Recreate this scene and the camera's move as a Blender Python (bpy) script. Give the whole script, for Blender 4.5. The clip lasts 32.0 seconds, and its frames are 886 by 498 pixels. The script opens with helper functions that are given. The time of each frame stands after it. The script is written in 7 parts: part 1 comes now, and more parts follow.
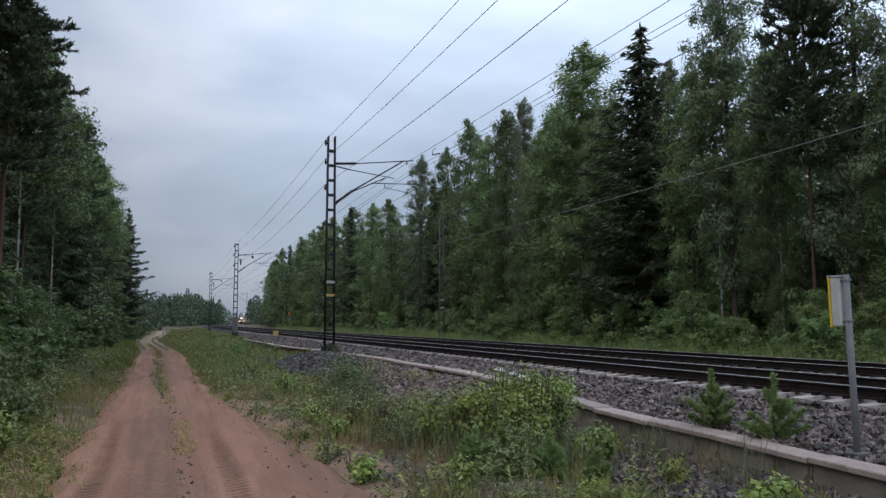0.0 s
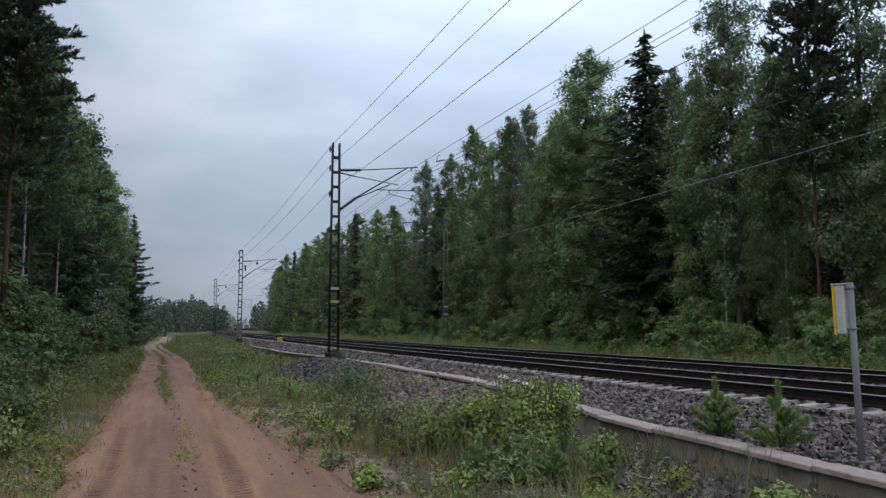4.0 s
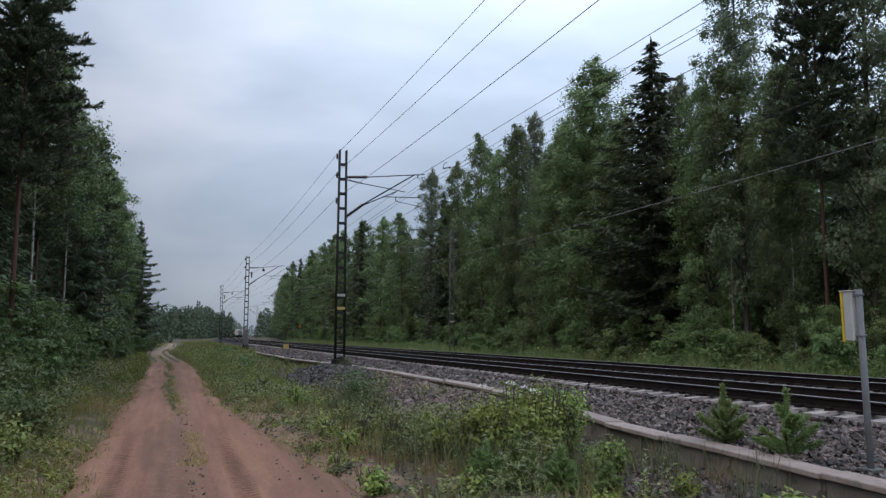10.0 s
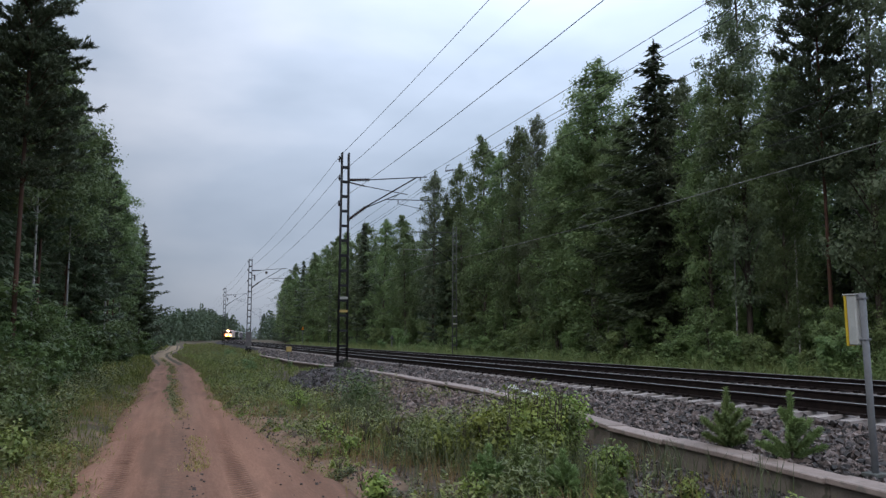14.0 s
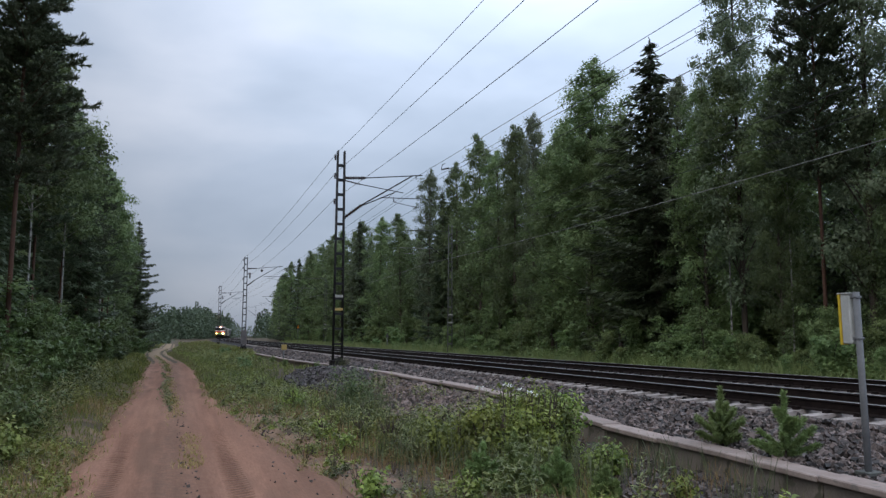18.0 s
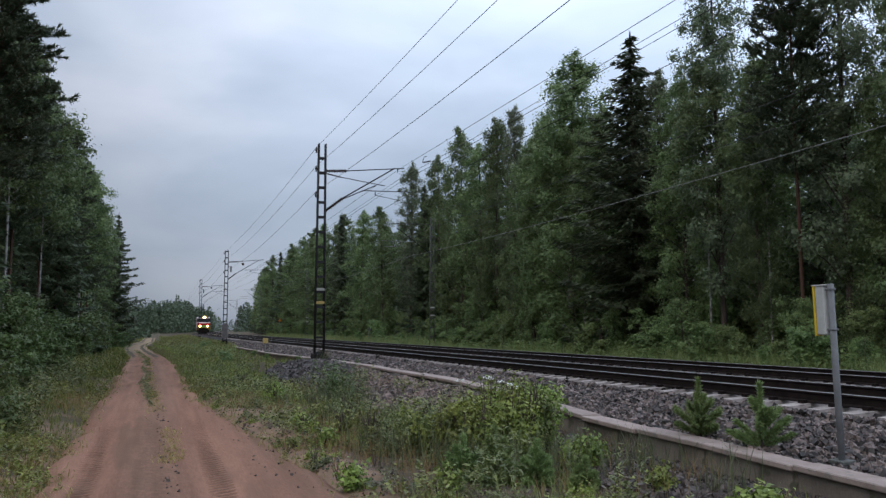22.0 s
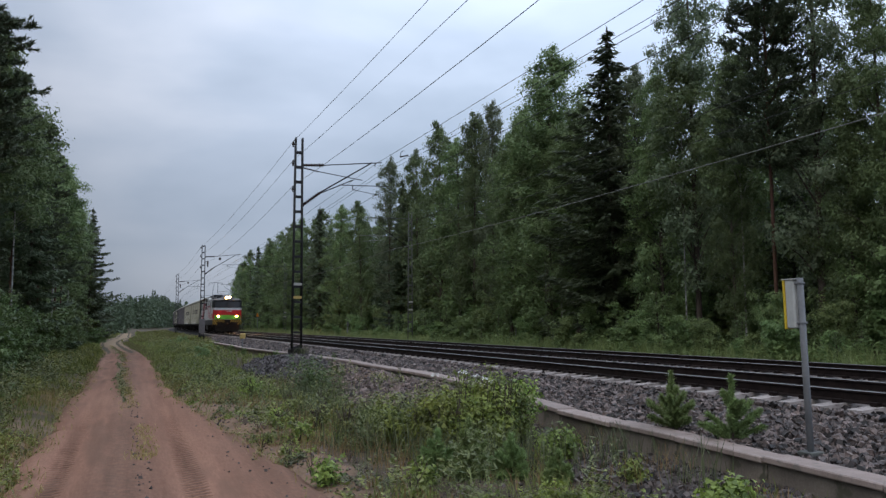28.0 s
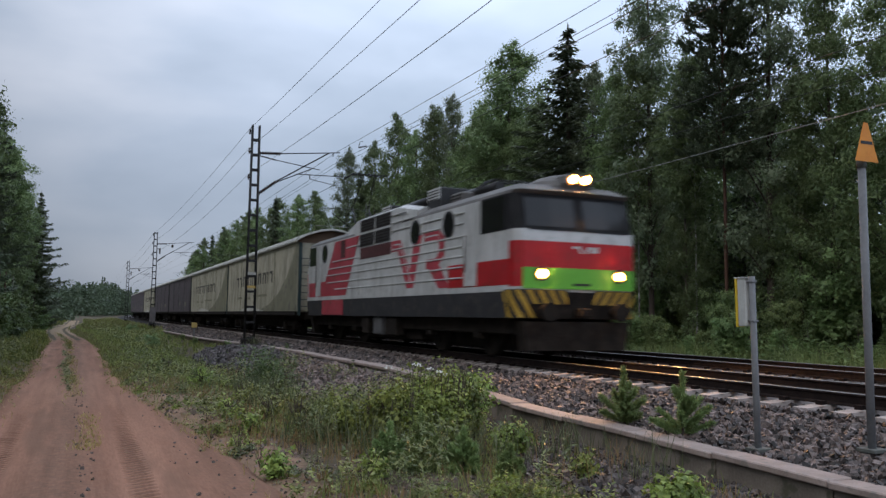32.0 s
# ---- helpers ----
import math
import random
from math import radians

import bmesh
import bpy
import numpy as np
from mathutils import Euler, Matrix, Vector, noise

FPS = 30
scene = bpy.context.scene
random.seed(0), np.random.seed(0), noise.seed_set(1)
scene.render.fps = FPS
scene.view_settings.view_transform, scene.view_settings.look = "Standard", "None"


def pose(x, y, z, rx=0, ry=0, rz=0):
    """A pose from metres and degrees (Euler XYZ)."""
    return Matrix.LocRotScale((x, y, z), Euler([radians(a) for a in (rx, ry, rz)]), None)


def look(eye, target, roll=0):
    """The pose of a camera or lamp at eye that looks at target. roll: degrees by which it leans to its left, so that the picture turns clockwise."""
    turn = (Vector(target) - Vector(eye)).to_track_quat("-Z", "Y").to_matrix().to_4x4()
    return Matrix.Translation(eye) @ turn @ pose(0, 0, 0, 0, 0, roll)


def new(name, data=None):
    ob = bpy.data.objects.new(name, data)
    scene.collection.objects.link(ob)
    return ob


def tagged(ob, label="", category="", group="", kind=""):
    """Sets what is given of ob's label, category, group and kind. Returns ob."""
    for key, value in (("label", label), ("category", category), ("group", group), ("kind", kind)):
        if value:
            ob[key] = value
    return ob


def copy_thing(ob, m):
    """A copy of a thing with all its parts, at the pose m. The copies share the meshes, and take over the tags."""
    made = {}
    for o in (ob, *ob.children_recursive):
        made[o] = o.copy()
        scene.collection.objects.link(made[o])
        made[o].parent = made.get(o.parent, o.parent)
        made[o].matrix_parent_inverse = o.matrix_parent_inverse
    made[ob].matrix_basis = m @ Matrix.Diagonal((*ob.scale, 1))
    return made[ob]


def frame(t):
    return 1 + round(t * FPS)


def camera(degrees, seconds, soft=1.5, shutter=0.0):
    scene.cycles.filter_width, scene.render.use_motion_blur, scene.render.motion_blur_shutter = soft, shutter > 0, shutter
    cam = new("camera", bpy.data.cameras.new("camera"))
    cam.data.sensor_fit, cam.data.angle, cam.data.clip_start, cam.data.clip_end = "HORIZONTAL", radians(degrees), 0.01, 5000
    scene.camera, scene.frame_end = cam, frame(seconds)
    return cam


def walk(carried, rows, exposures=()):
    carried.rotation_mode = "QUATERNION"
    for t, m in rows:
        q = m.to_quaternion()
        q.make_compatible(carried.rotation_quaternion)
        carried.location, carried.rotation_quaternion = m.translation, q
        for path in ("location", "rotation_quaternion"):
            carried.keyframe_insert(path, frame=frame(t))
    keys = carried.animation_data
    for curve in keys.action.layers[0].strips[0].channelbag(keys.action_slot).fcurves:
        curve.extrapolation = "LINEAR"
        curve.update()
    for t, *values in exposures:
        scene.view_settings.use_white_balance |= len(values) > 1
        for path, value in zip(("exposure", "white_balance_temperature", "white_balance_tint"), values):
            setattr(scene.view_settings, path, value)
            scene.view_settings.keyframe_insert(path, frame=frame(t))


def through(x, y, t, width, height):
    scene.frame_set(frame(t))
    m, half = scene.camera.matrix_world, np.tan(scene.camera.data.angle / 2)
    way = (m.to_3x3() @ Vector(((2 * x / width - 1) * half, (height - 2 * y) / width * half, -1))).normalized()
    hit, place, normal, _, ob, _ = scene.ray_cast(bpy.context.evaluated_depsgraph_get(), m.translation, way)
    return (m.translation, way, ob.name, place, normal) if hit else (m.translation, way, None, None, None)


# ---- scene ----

# ---- camera ----
cam = camera(57.47, 32.0, soft=1.4, shutter=0.4)
walk(cam, [
    (0, pose(0.004, 0.023, 0.903, 95.2, 0.04, -18.809)),
    (0.5, pose(0.01, 0.017, 0.904, 95.276, -0.106, -18.67)),
    (1, pose(0.014, 0.019, 0.909, 95.474, -0.213, -18.592)),
    (1.5, pose(0.008, 0.027, 0.899, 95.559, -0.186, -18.614)),
    (2, pose(0.011, 0.028, 0.888, 95.608, -0.202, -18.698)),
    (2.5, pose(0, 0.014, 0.901, 95.598, -0.076, -18.71)),
    (3, pose(0.002, 0.027, 0.899, 95.585, -0.086, -18.638)),
    (3.5, pose(0.005, 0.009, 0.913, 95.585, -0.005, -18.531)),
    (5.5, pose(-0.008, -0.002, 0.907, 95.987, -0.34, -18.399)),
    (6, pose(-0.008, 0.008, 0.905, 96.054, -0.338, -18.343)),
    (6.5, pose(-0.016, 0.002, 0.903, 96.088, -0.32, -18.345)),
    (7, pose(-0.019, -0.015, 0.907, 96.194, -0.252, -18.4)),
    (7.5, pose(-0.015, -0.015, 0.898, 96.327, -0.241, -18.376)),
    (8, pose(-0.018, -0.017, 0.906, 96.323, -0.241, -18.428)),
    (8.5, pose(-0.027, -0.024, 0.897, 96.22, -0.227, -18.372)),
    (9, pose(-0.026, -0.029, 0.907, 96.072, -0.175, -18.255)),
    (9.5, pose(-0.029, -0.034, 0.908, 96.13, -0.157, -18.175)),
    (10, pose(-0.024, -0.009, 0.894, 96.168, -0.233, -18.109)),
    (10.5, pose(-0.006, -0.01, 0.899, 96.117, -0.06, -18.027)),
    (11, pose(-0.013, -0.025, 0.901, 96.172, -0.048, -17.976)),
    (11.5, pose(-0.012, -0.026, 0.909, 96.289, -0.121, -17.918)),
    (12, pose(-0.015, -0.025, 0.904, 96.326, -0.294, -17.831)),
    (12.5, pose(-0.006, 0, 0.906, 96.337, -0.295, -17.85)),
    (13, pose(-0.01, -0.004, 0.91, 96.342, -0.23, -17.91)),
    (13.5, pose(0.004, 0.009, 0.921, 96.307, -0.134, -17.909)),
    (14, pose(0.001, 0.013, 0.92, 96.309, -0.143, -17.89)),
    (14.5, pose(-0.019, -0.011, 0.925, 96.411, -0.108, -17.989)),
    (16.5, pose(0.001, 0.004, 0.911, 96.415, -0.104, -17.991)),
    (17, pose(-0.006, -0.003, 0.913, 96.285, -0.061, -17.83)),
    (17.5, pose(0.007, 0.002, 0.922, 96.264, -0.065, -17.975)),
    (18, pose(0.006, 0.012, 0.909, 96.222, -0.294, -18.212)),
    (18.5, pose(0.016, 0.017, 0.906, 96.217, -0.364, -18.375)),
    (19, pose(0.016, 0.017, 0.91, 96.196, -0.374, -18.62)),
    (19.5, pose(0.027, 0.016, 0.907, 96.209, -0.395, -18.863)),
    (20, pose(0.018, -0.007, 0.915, 96.149, -0.349, -19.064)),
    (20.5, pose(0.022, -0, 0.909, 96.011, -0.307, -19.224)),
    (21, pose(0.019, -0.013, 0.923, 95.841, -0.086, -19.324)),
    (21.5, pose(0.016, -0.026, 0.917, 95.777, -0.003, -19.408)),
    (22, pose(0.02, -0.023, 0.912, 95.715, -0.033, -19.455)),
    (22.5, pose(0.021, -0.028, 0.914, 95.643, -0.045, -19.536)),
    (23, pose(0.025, -0.04, 0.916, 95.697, -0.165, -19.527)),
    (23.5, pose(0.013, -0.06, 0.934, 95.784, -0.073, -19.485)),
    (24, pose(0.032, -0.052, 0.916, 95.834, -0.049, -19.394)),
    (24.5, pose(0.032, -0.06, 0.926, 95.752, 0.23, -19.396)),
    (25, pose(0.061, -0.036, 0.922, 95.743, 0.272, -19.527)),
    (25.5, pose(0.068, -0.037, 0.909, 95.734, 0.237, -19.676)),
    (27.5, pose(0.082, -0.037, 0.917, 95.438, 0.136, -20.52)),
    (28, pose(0.067, -0.045, 0.919, 95.309, 0.185, -20.937)),
    (28.5, pose(0.084, -0.036, 0.913, 95.288, 0.1, -21.288)),
    (29, pose(0.094, -0.011, 0.912, 95.242, -0.104, -21.801)),
    (29.5, pose(0.087, -0.032, 0.919, 95.316, 0.018, -22.353)),
    (30, pose(0.087, -0.008, 0.899, 95.209, 0.135, -22.863)),
    (30.5, pose(0.093, -0.002, 0.91, 94.905, 0.161, -23.182)),
    (31, pose(0.097, 0.01, 0.907, 94.731, -0.024, -23.429)),
    (31.5, pose(0.101, 0.01, 0.908, 94.638, -0.36, -23.73)),
    (32, pose(0.103, 0.036, 0.909, 94.841, -0.822, -24.088)),
], exposures=[(0, 0.02), (22, 0.0), (27, -0.03), (32, -0.07)])

# ---- world and sun: a heavy overcast evening sky ----
world = bpy.data.worlds.new("overcast_sky")
scene.world = world
world.use_nodes = True
SUN_ELEV, SUN_ROT = radians(48), radians(236)


def sky_nodes():
    nt = world.node_tree
    nt.nodes.clear()
    n, l = nt.nodes.new, nt.links.new
    out, bg = n("ShaderNodeOutputWorld"), n("ShaderNodeBackground")
    sky = n("ShaderNodeTexSky")
    sky.sky_type = "NISHITA"
    sky.sun_disc = False
    sky.sun_elevation, sky.sun_rotation = SUN_ELEV, SUN_ROT
    sky.air_density, sky.dust_density = 1.0, 2.0
    dim = n("ShaderNodeVectorMath")
    dim.operation = "SCALE"
    dim.inputs["Scale"].default_value = 0.09
    l(sky.outputs[0], dim.inputs[0])
    tc = n("ShaderNodeTexCoord")
    sep = n("ShaderNodeSeparateXYZ")
    l(tc.outputs["Generated"], sep.inputs[0])
    # cloud layer: the direction is flattened so that billows stretch towards the horizon
    mp = n("ShaderNodeMapping")
    mp.inputs["Scale"].default_value = (1.0, 1.0, 2.6)
    mp.inputs["Location"].default_value = (0.35, 0.1, 0.2)
    l(tc.outputs["Generated"], mp.inputs[0])
    big = n("ShaderNodeTexNoise")
    big.inputs["Scale"].default_value, big.inputs["Detail"].default_value = 2.0, 5.0
    big.inputs["Roughness"].default_value, big.inputs["Distortion"].default_value = 0.45, 0.2
    l(mp.outputs[0], big.inputs["Vector"])
    ramp = n("ShaderNodeValToRGB")
    e = ramp.color_ramp.elements
    e[0].position, e[0].color = 0.34, (0.39, 0.475, 0.61, 1)
    e[1].position, e[1].color = 0.66, (0.765, 0.835, 0.985, 1)
    m = ramp.color_ramp.elements.new(0.5)
    m.color = (0.545, 0.638, 0.80, 1)
    l(big.outputs[0], ramp.inputs[0])
    # brighter overhead, duller low down, as a thick cloud sheet is
    lift = n("ShaderNodeMapRange")
    lift.inputs["From Min"].default_value, lift.inputs["From Max"].default_value = -0.02, 0.62
    lift.inputs["To Min"].default_value, lift.inputs["To Max"].default_value = 0.42, 1.59
    l(sep.outputs[2], lift.inputs["Value"])
    # and brighter where the cloud is thin
    side = n("ShaderNodeMapRange")
    side.inputs["From Min"].default_value, side.inputs["From Max"].default_value = -0.1, 0.75
    side.inputs["To Min"].default_value, side.inputs["To Max"].default_value = 0.83, 2.05
    l(sep.outputs[0], side.inputs["Value"])
    both = n("ShaderNodeMath")
    both.operation = "MULTIPLY"
    l(lift.outputs[0], both.inputs[0]), l(side.outputs[0], both.inputs[1])
    cl = n("ShaderNodeVectorMath")
    cl.operation = "SCALE"
    l(ramp.outputs[0], cl.inputs[0])
    l(both.outputs[0], cl.inputs["Scale"])
    mix = n("ShaderNodeMix")
    mix.data_type = "RGBA"
    mix.inputs[0].default_value = 0.93
    l(dim.outputs[0], mix.inputs[6])
    l(cl.outputs[0], mix.inputs[7])
    l(mix.outputs[2], bg.inputs[0])
    bg.inputs[1].default_value = 1.0
    l(bg.outputs[0], out.inputs[0])


sky_nodes()
sun = new("sun", bpy.data.lights.new("sun", "SUN"))
sun.data.energy, sun.data.angle, sun.data.color = 0.62, radians(45), (1.0, 0.90, 0.74)
sun.matrix_world = look((0, 0, 60), (-60 * math.sin(SUN_ROT) / math.tan(SUN_ELEV), -60 * math.cos(SUN_ROT) / math.tan(SUN_ELEV), 0))

# ---- materials ----
def surface(name, c1, c2, scale=2.0, fine=40.0, rough=0.8, metal=0.0, bump=0.3, dist=0.01, speck=None, vary=0.0, island=0.0, stretch=(1, 1, 1), spec=0.4):
    """Two colours mixed by a coarse and a fine noise, with relief; speck: a third colour in patches; vary: by object, island: by loose piece."""
    m = bpy.data.materials.new(name)
    m.use_nodes = True
    nt = m.node_tree
    n, l = nt.nodes.new, nt.links.new
    b = nt.nodes["Principled BSDF"]
    tc, mp = n("ShaderNodeTexCoord"), n("ShaderNodeMapping")
    mp.inputs["Scale"].default_value = stretch
    l(tc.outputs["Object"], mp.inputs[0])
    a, f = n("ShaderNodeTexNoise"), n("ShaderNodeTexNoise")
    a.inputs["Scale"].default_value, a.inputs["Detail"].default_value = scale, 4
    f.inputs["Scale"].default_value, f.inputs["Detail"].default_value = fine, 3
    l(mp.outputs[0], a.inputs["Vector"]), l(mp.outputs[0], f.inputs["Vector"])
    add = n("ShaderNodeMath")
    add.operation = "MULTIPLY_ADD"
    add.inputs[1].default_value = 0.45
    l(f.outputs[0], add.inputs[0]), l(a.outputs[0], add.inputs[2])
    rg = n("ShaderNodeMapRange")
    rg.inputs["From Min"].default_value, rg.inputs["From Max"].default_value = 0.52, 0.92
    l(add.outputs[0], rg.inputs["Value"])
    mix = n("ShaderNodeMix")
    mix.data_type = "RGBA"
    mix.inputs[6].default_value, mix.inputs[7].default_value = (*c1, 1), (*c2, 1)
    l(rg.outputs[0], mix.inputs[0])
    col = mix.outputs[2]
    if speck:
        s, r2, m2 = n("ShaderNodeTexNoise"), n("ShaderNodeMapRange"), n("ShaderNodeMix")
        s.inputs["Scale"].default_value, s.inputs["Detail"].default_value = scale * 2.7, 6
        l(mp.outputs[0], s.inputs["Vector"])
        r2.inputs["From Min"].default_value, r2.inputs["From Max"].default_value = 0.56, 0.66
        l(s.outputs[0], r2.inputs["Value"])
        m2.data_type = "RGBA"
        m2.inputs[7].default_value = (*speck, 1)
        l(r2.outputs[0], m2.inputs[0]), l(col, m2.inputs[6])
        col = m2.outputs[2]
    for amount, node, socket in ((vary, "ShaderNodeObjectInfo", "Random"), (island, "ShaderNodeNewGeometry", "Random Per Island")):
        if amount:
            o, r3, hsv = n(node), n("ShaderNodeMapRange"), n("ShaderNodeHueSaturation")
            r3.inputs["To Min"].default_value, r3.inputs["To Max"].default_value = 1 - amount, 1 + amount
            l(o.outputs[socket], r3.inputs["Value"]), l(r3.outputs[0], hsv.inputs["Value"]), l(col, hsv.inputs["Color"])
            col = hsv.outputs[0]
    l(col, b.inputs["Base Color"])
    b.inputs["Roughness"].default_value, b.inputs["Metallic"].default_value = rough, metal
    b.inputs["Specular IOR Level"].default_value = spec
    if bump:
        bp = n("ShaderNodeBump")
        bp.inputs["Strength"].default_value, bp.inputs["Distance"].default_value = bump, dist
        l(add.outputs[0], bp.inputs["Height"]), l(bp.outputs[0], b.inputs["Normal"])
    return m


def foliage(name, c1, c2, patch=1.0, vary=0.18, through=0.3, hue=0.02):
    """Leaves: matt, letting some light through, each leaf, each spray (patch: per metre) and each plant a little different."""
    m = bpy.data.materials.new(name)
    m.use_nodes = True
    nt = m.node_tree
    n, l = nt.nodes.new, nt.links.new
    b, out = nt.nodes["Principled BSDF"], nt.nodes["Material Output"]
    g, o = n("ShaderNodeNewGeometry"), n("ShaderNodeObjectInfo")
    mix = n("ShaderNodeMix")
    mix.data_type = "RGBA"
    mix.inputs[6].default_value, mix.inputs[7].default_value = (*c1, 1), (*c2, 1)
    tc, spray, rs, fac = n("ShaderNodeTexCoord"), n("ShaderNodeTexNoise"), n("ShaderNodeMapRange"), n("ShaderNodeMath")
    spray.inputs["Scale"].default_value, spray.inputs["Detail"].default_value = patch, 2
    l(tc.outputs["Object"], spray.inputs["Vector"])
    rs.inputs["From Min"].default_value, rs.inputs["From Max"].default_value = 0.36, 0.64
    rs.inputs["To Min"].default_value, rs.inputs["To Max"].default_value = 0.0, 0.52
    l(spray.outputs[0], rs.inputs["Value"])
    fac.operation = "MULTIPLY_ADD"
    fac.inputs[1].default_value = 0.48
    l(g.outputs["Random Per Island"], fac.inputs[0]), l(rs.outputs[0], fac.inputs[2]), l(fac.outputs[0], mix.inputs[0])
    r3, r4, hsv = n("ShaderNodeMapRange"), n("ShaderNodeMapRange"), n("ShaderNodeHueSaturation")
    r3.inputs["To Min"].default_value, r3.inputs["To Max"].default_value = 1 - vary, 1 + vary
    r4.inputs["To Min"].default_value, r4.inputs["To Max"].default_value = 0.5 - hue, 0.5 + hue
    l(o.outputs["Random"], r3.inputs["Value"]), l(o.outputs["Random"], r4.inputs["Value"])
    l(r3.outputs[0], hsv.inputs["Value"]), l(r4.outputs[0], hsv.inputs["Hue"]), l(mix.outputs[2], hsv.inputs["Color"])
    l(hsv.outputs[0], b.inputs["Base Color"])
    b.inputs["Roughness"].default_value, b.inputs["Specular IOR Level"].default_value = 0.5, 0.38
    t, ms = n("ShaderNodeBsdfTranslucent"), n("ShaderNodeMixShader")
    l(hsv.outputs[0], t.inputs["Color"])
    ms.inputs[0].default_value = through
    l(b.outputs[0], ms.inputs[1]), l(t.outputs[0], ms.inputs[2]), l(ms.outputs[0], out.inputs["Surface"])
    return m


def plain(name, c, rough=0.5, metal=0.0, spec=0.5):
    m = bpy.data.materials.new(name)
    m.use_nodes = True
    b = m.node_tree.nodes["Principled BSDF"]
    b.inputs["Base Color"].default_value = (*c, 1)
    b.inputs["Roughness"].default_value, b.inputs["Metallic"].default_value = rough, metal
    b.inputs["Specular IOR Level"].default_value = spec
    return m


def glow(name, c, strength):
    m = plain(name, c)
    b = m.node_tree.nodes["Principled BSDF"]
    b.inputs["Emission Color"].default_value, b.inputs["Emission Strength"].default_value = (*c, 1), strength
    return m


# Soil darkened: the shade between plants is put into its colour.
M_SOIL = surface("grassy_soil", (0.066, 0.043, 0.025), (0.052, 0.046, 0.018), 0.9, 14, 0.95, bump=0.8, dist=0.05, speck=(0.115, 0.074, 0.047))
M_SAND = surface("packed_sand", (0.215, 0.113, 0.078), (0.335, 0.185, 0.131), 0.7, 42, 0.95, bump=0.8, dist=0.015, speck=(0.195, 0.110, 0.078), stretch=(1, 0.14, 1), spec=0.08)
# Near-black: the shade in the gaps between stones is put into this colour.
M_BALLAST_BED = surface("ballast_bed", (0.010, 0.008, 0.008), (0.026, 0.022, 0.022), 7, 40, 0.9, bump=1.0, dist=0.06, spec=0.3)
M_STONE = surface("ballast_stone", (0.016, 0.012, 0.0125), (0.162, 0.124, 0.112), 9, 60, 0.6, bump=0.2, dist=0.004, island=0.97, spec=0.5)
M_STONE_DARK = surface("dark_gravel", (0.026, 0.020, 0.018), (0.100, 0.077, 0.068), 9, 60, 0.6, bump=0.4, dist=0.01, island=0.75)
M_STONE_HEAP = surface("dark_heap_stone", (0.014, 0.011, 0.0115), (0.10, 0.084, 0.083), 9, 60, 0.6, bump=0.3, dist=0.006, island=0.85)
M_STONE_RED = surface("reddish_gravel", (0.024, 0.017, 0.015), (0.215, 0.158, 0.138), 9, 60, 0.6, bump=0.3, dist=0.006, island=0.85)
M_CONCRETE = surface("weathered_concrete", (0.225, 0.17, 0.148), (0.365, 0.287, 0.255), 3, 50, 0.72, bump=0.4, dist=0.008, speck=(0.20, 0.17, 0.15), vary=0.12, spec=0.6)
M_SLEEPER = surface("sleeper_concrete", (0.26, 0.225, 0.21), (0.42, 0.37, 0.35), 3, 45, 0.9, bump=0.3, dist=0.006, speck=(0.16, 0.13, 0.12), vary=0.15)
M_RAIL = surface("rusty_rail_side", (0.011, 0.008, 0.008), (0.026, 0.018, 0.016), 6, 40, 0.9, 0.0, bump=0.3, dist=0.003, spec=0.12)
M_RAILTOP = surface("polished_rail_head", (0.24, 0.23, 0.225), (0.33, 0.32, 0.315), 3, 60, 0.34, 0.85, bump=0.05, dist=0.001, stretch=(1, 0.05, 1))
M_STEEL = surface("dark_mast_steel", (0.012, 0.012, 0.014), (0.026, 0.026, 0.029), 3, 30, 0.7, 0.0, bump=0.2, dist=0.003)
M_GALV = surface("galvanised_steel", (0.06, 0.064, 0.06), (0.11, 0.115, 0.105), 4, 30, 0.7, 0.0, bump=0.15, dist=0.002)
M_WIRE = surface("overhead_wire", (0.02, 0.02, 0.022), (0.035, 0.035, 0.04), 2, 10, 0.6, 0.0, bump=0)
M_COPPER = surface("contact_wire_metal", (0.20, 0.20, 0.19), (0.28, 0.28, 0.27), 2, 10, 0.6, 0.2, bump=0)
M_T_BOX_PALE = surface("pale_grey_enamel", (0.11, 0.10, 0.105), (0.17, 0.155, 0.16), 3, 25, 0.6, bump=0.1)
M_PORC = surface("brown_insulator", (0.03, 0.018, 0.016), (0.05, 0.03, 0.025), 5, 30, 0.25, bump=0)
M_BARK = surface("grey_brown_bark", (0.055, 0.042, 0.034), (0.11, 0.085, 0.07), 3, 25, 0.95, bump=0.8, dist=0.03, stretch=(1, 1, 0.3))
M_BARK_PINE = surface("orange_pine_bark", (0.052, 0.027, 0.019), (0.115, 0.056, 0.037), 3, 25, 0.9, bump=0.8, dist=0.03, stretch=(1, 1, 0.35))
M_BARK_BIRCH = surface("white_birch_bark", (0.22, 0.21, 0.195), (0.40, 0.39, 0.37), 2, 20, 0.85, bump=0.4, dist=0.01, speck=(0.05, 0.045, 0.04), stretch=(1, 1, 1.6))
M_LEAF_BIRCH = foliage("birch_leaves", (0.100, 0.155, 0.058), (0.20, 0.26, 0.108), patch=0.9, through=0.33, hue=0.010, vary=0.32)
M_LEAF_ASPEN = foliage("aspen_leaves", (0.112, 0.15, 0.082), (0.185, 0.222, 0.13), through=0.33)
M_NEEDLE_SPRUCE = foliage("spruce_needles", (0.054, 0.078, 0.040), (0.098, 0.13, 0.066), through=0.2)
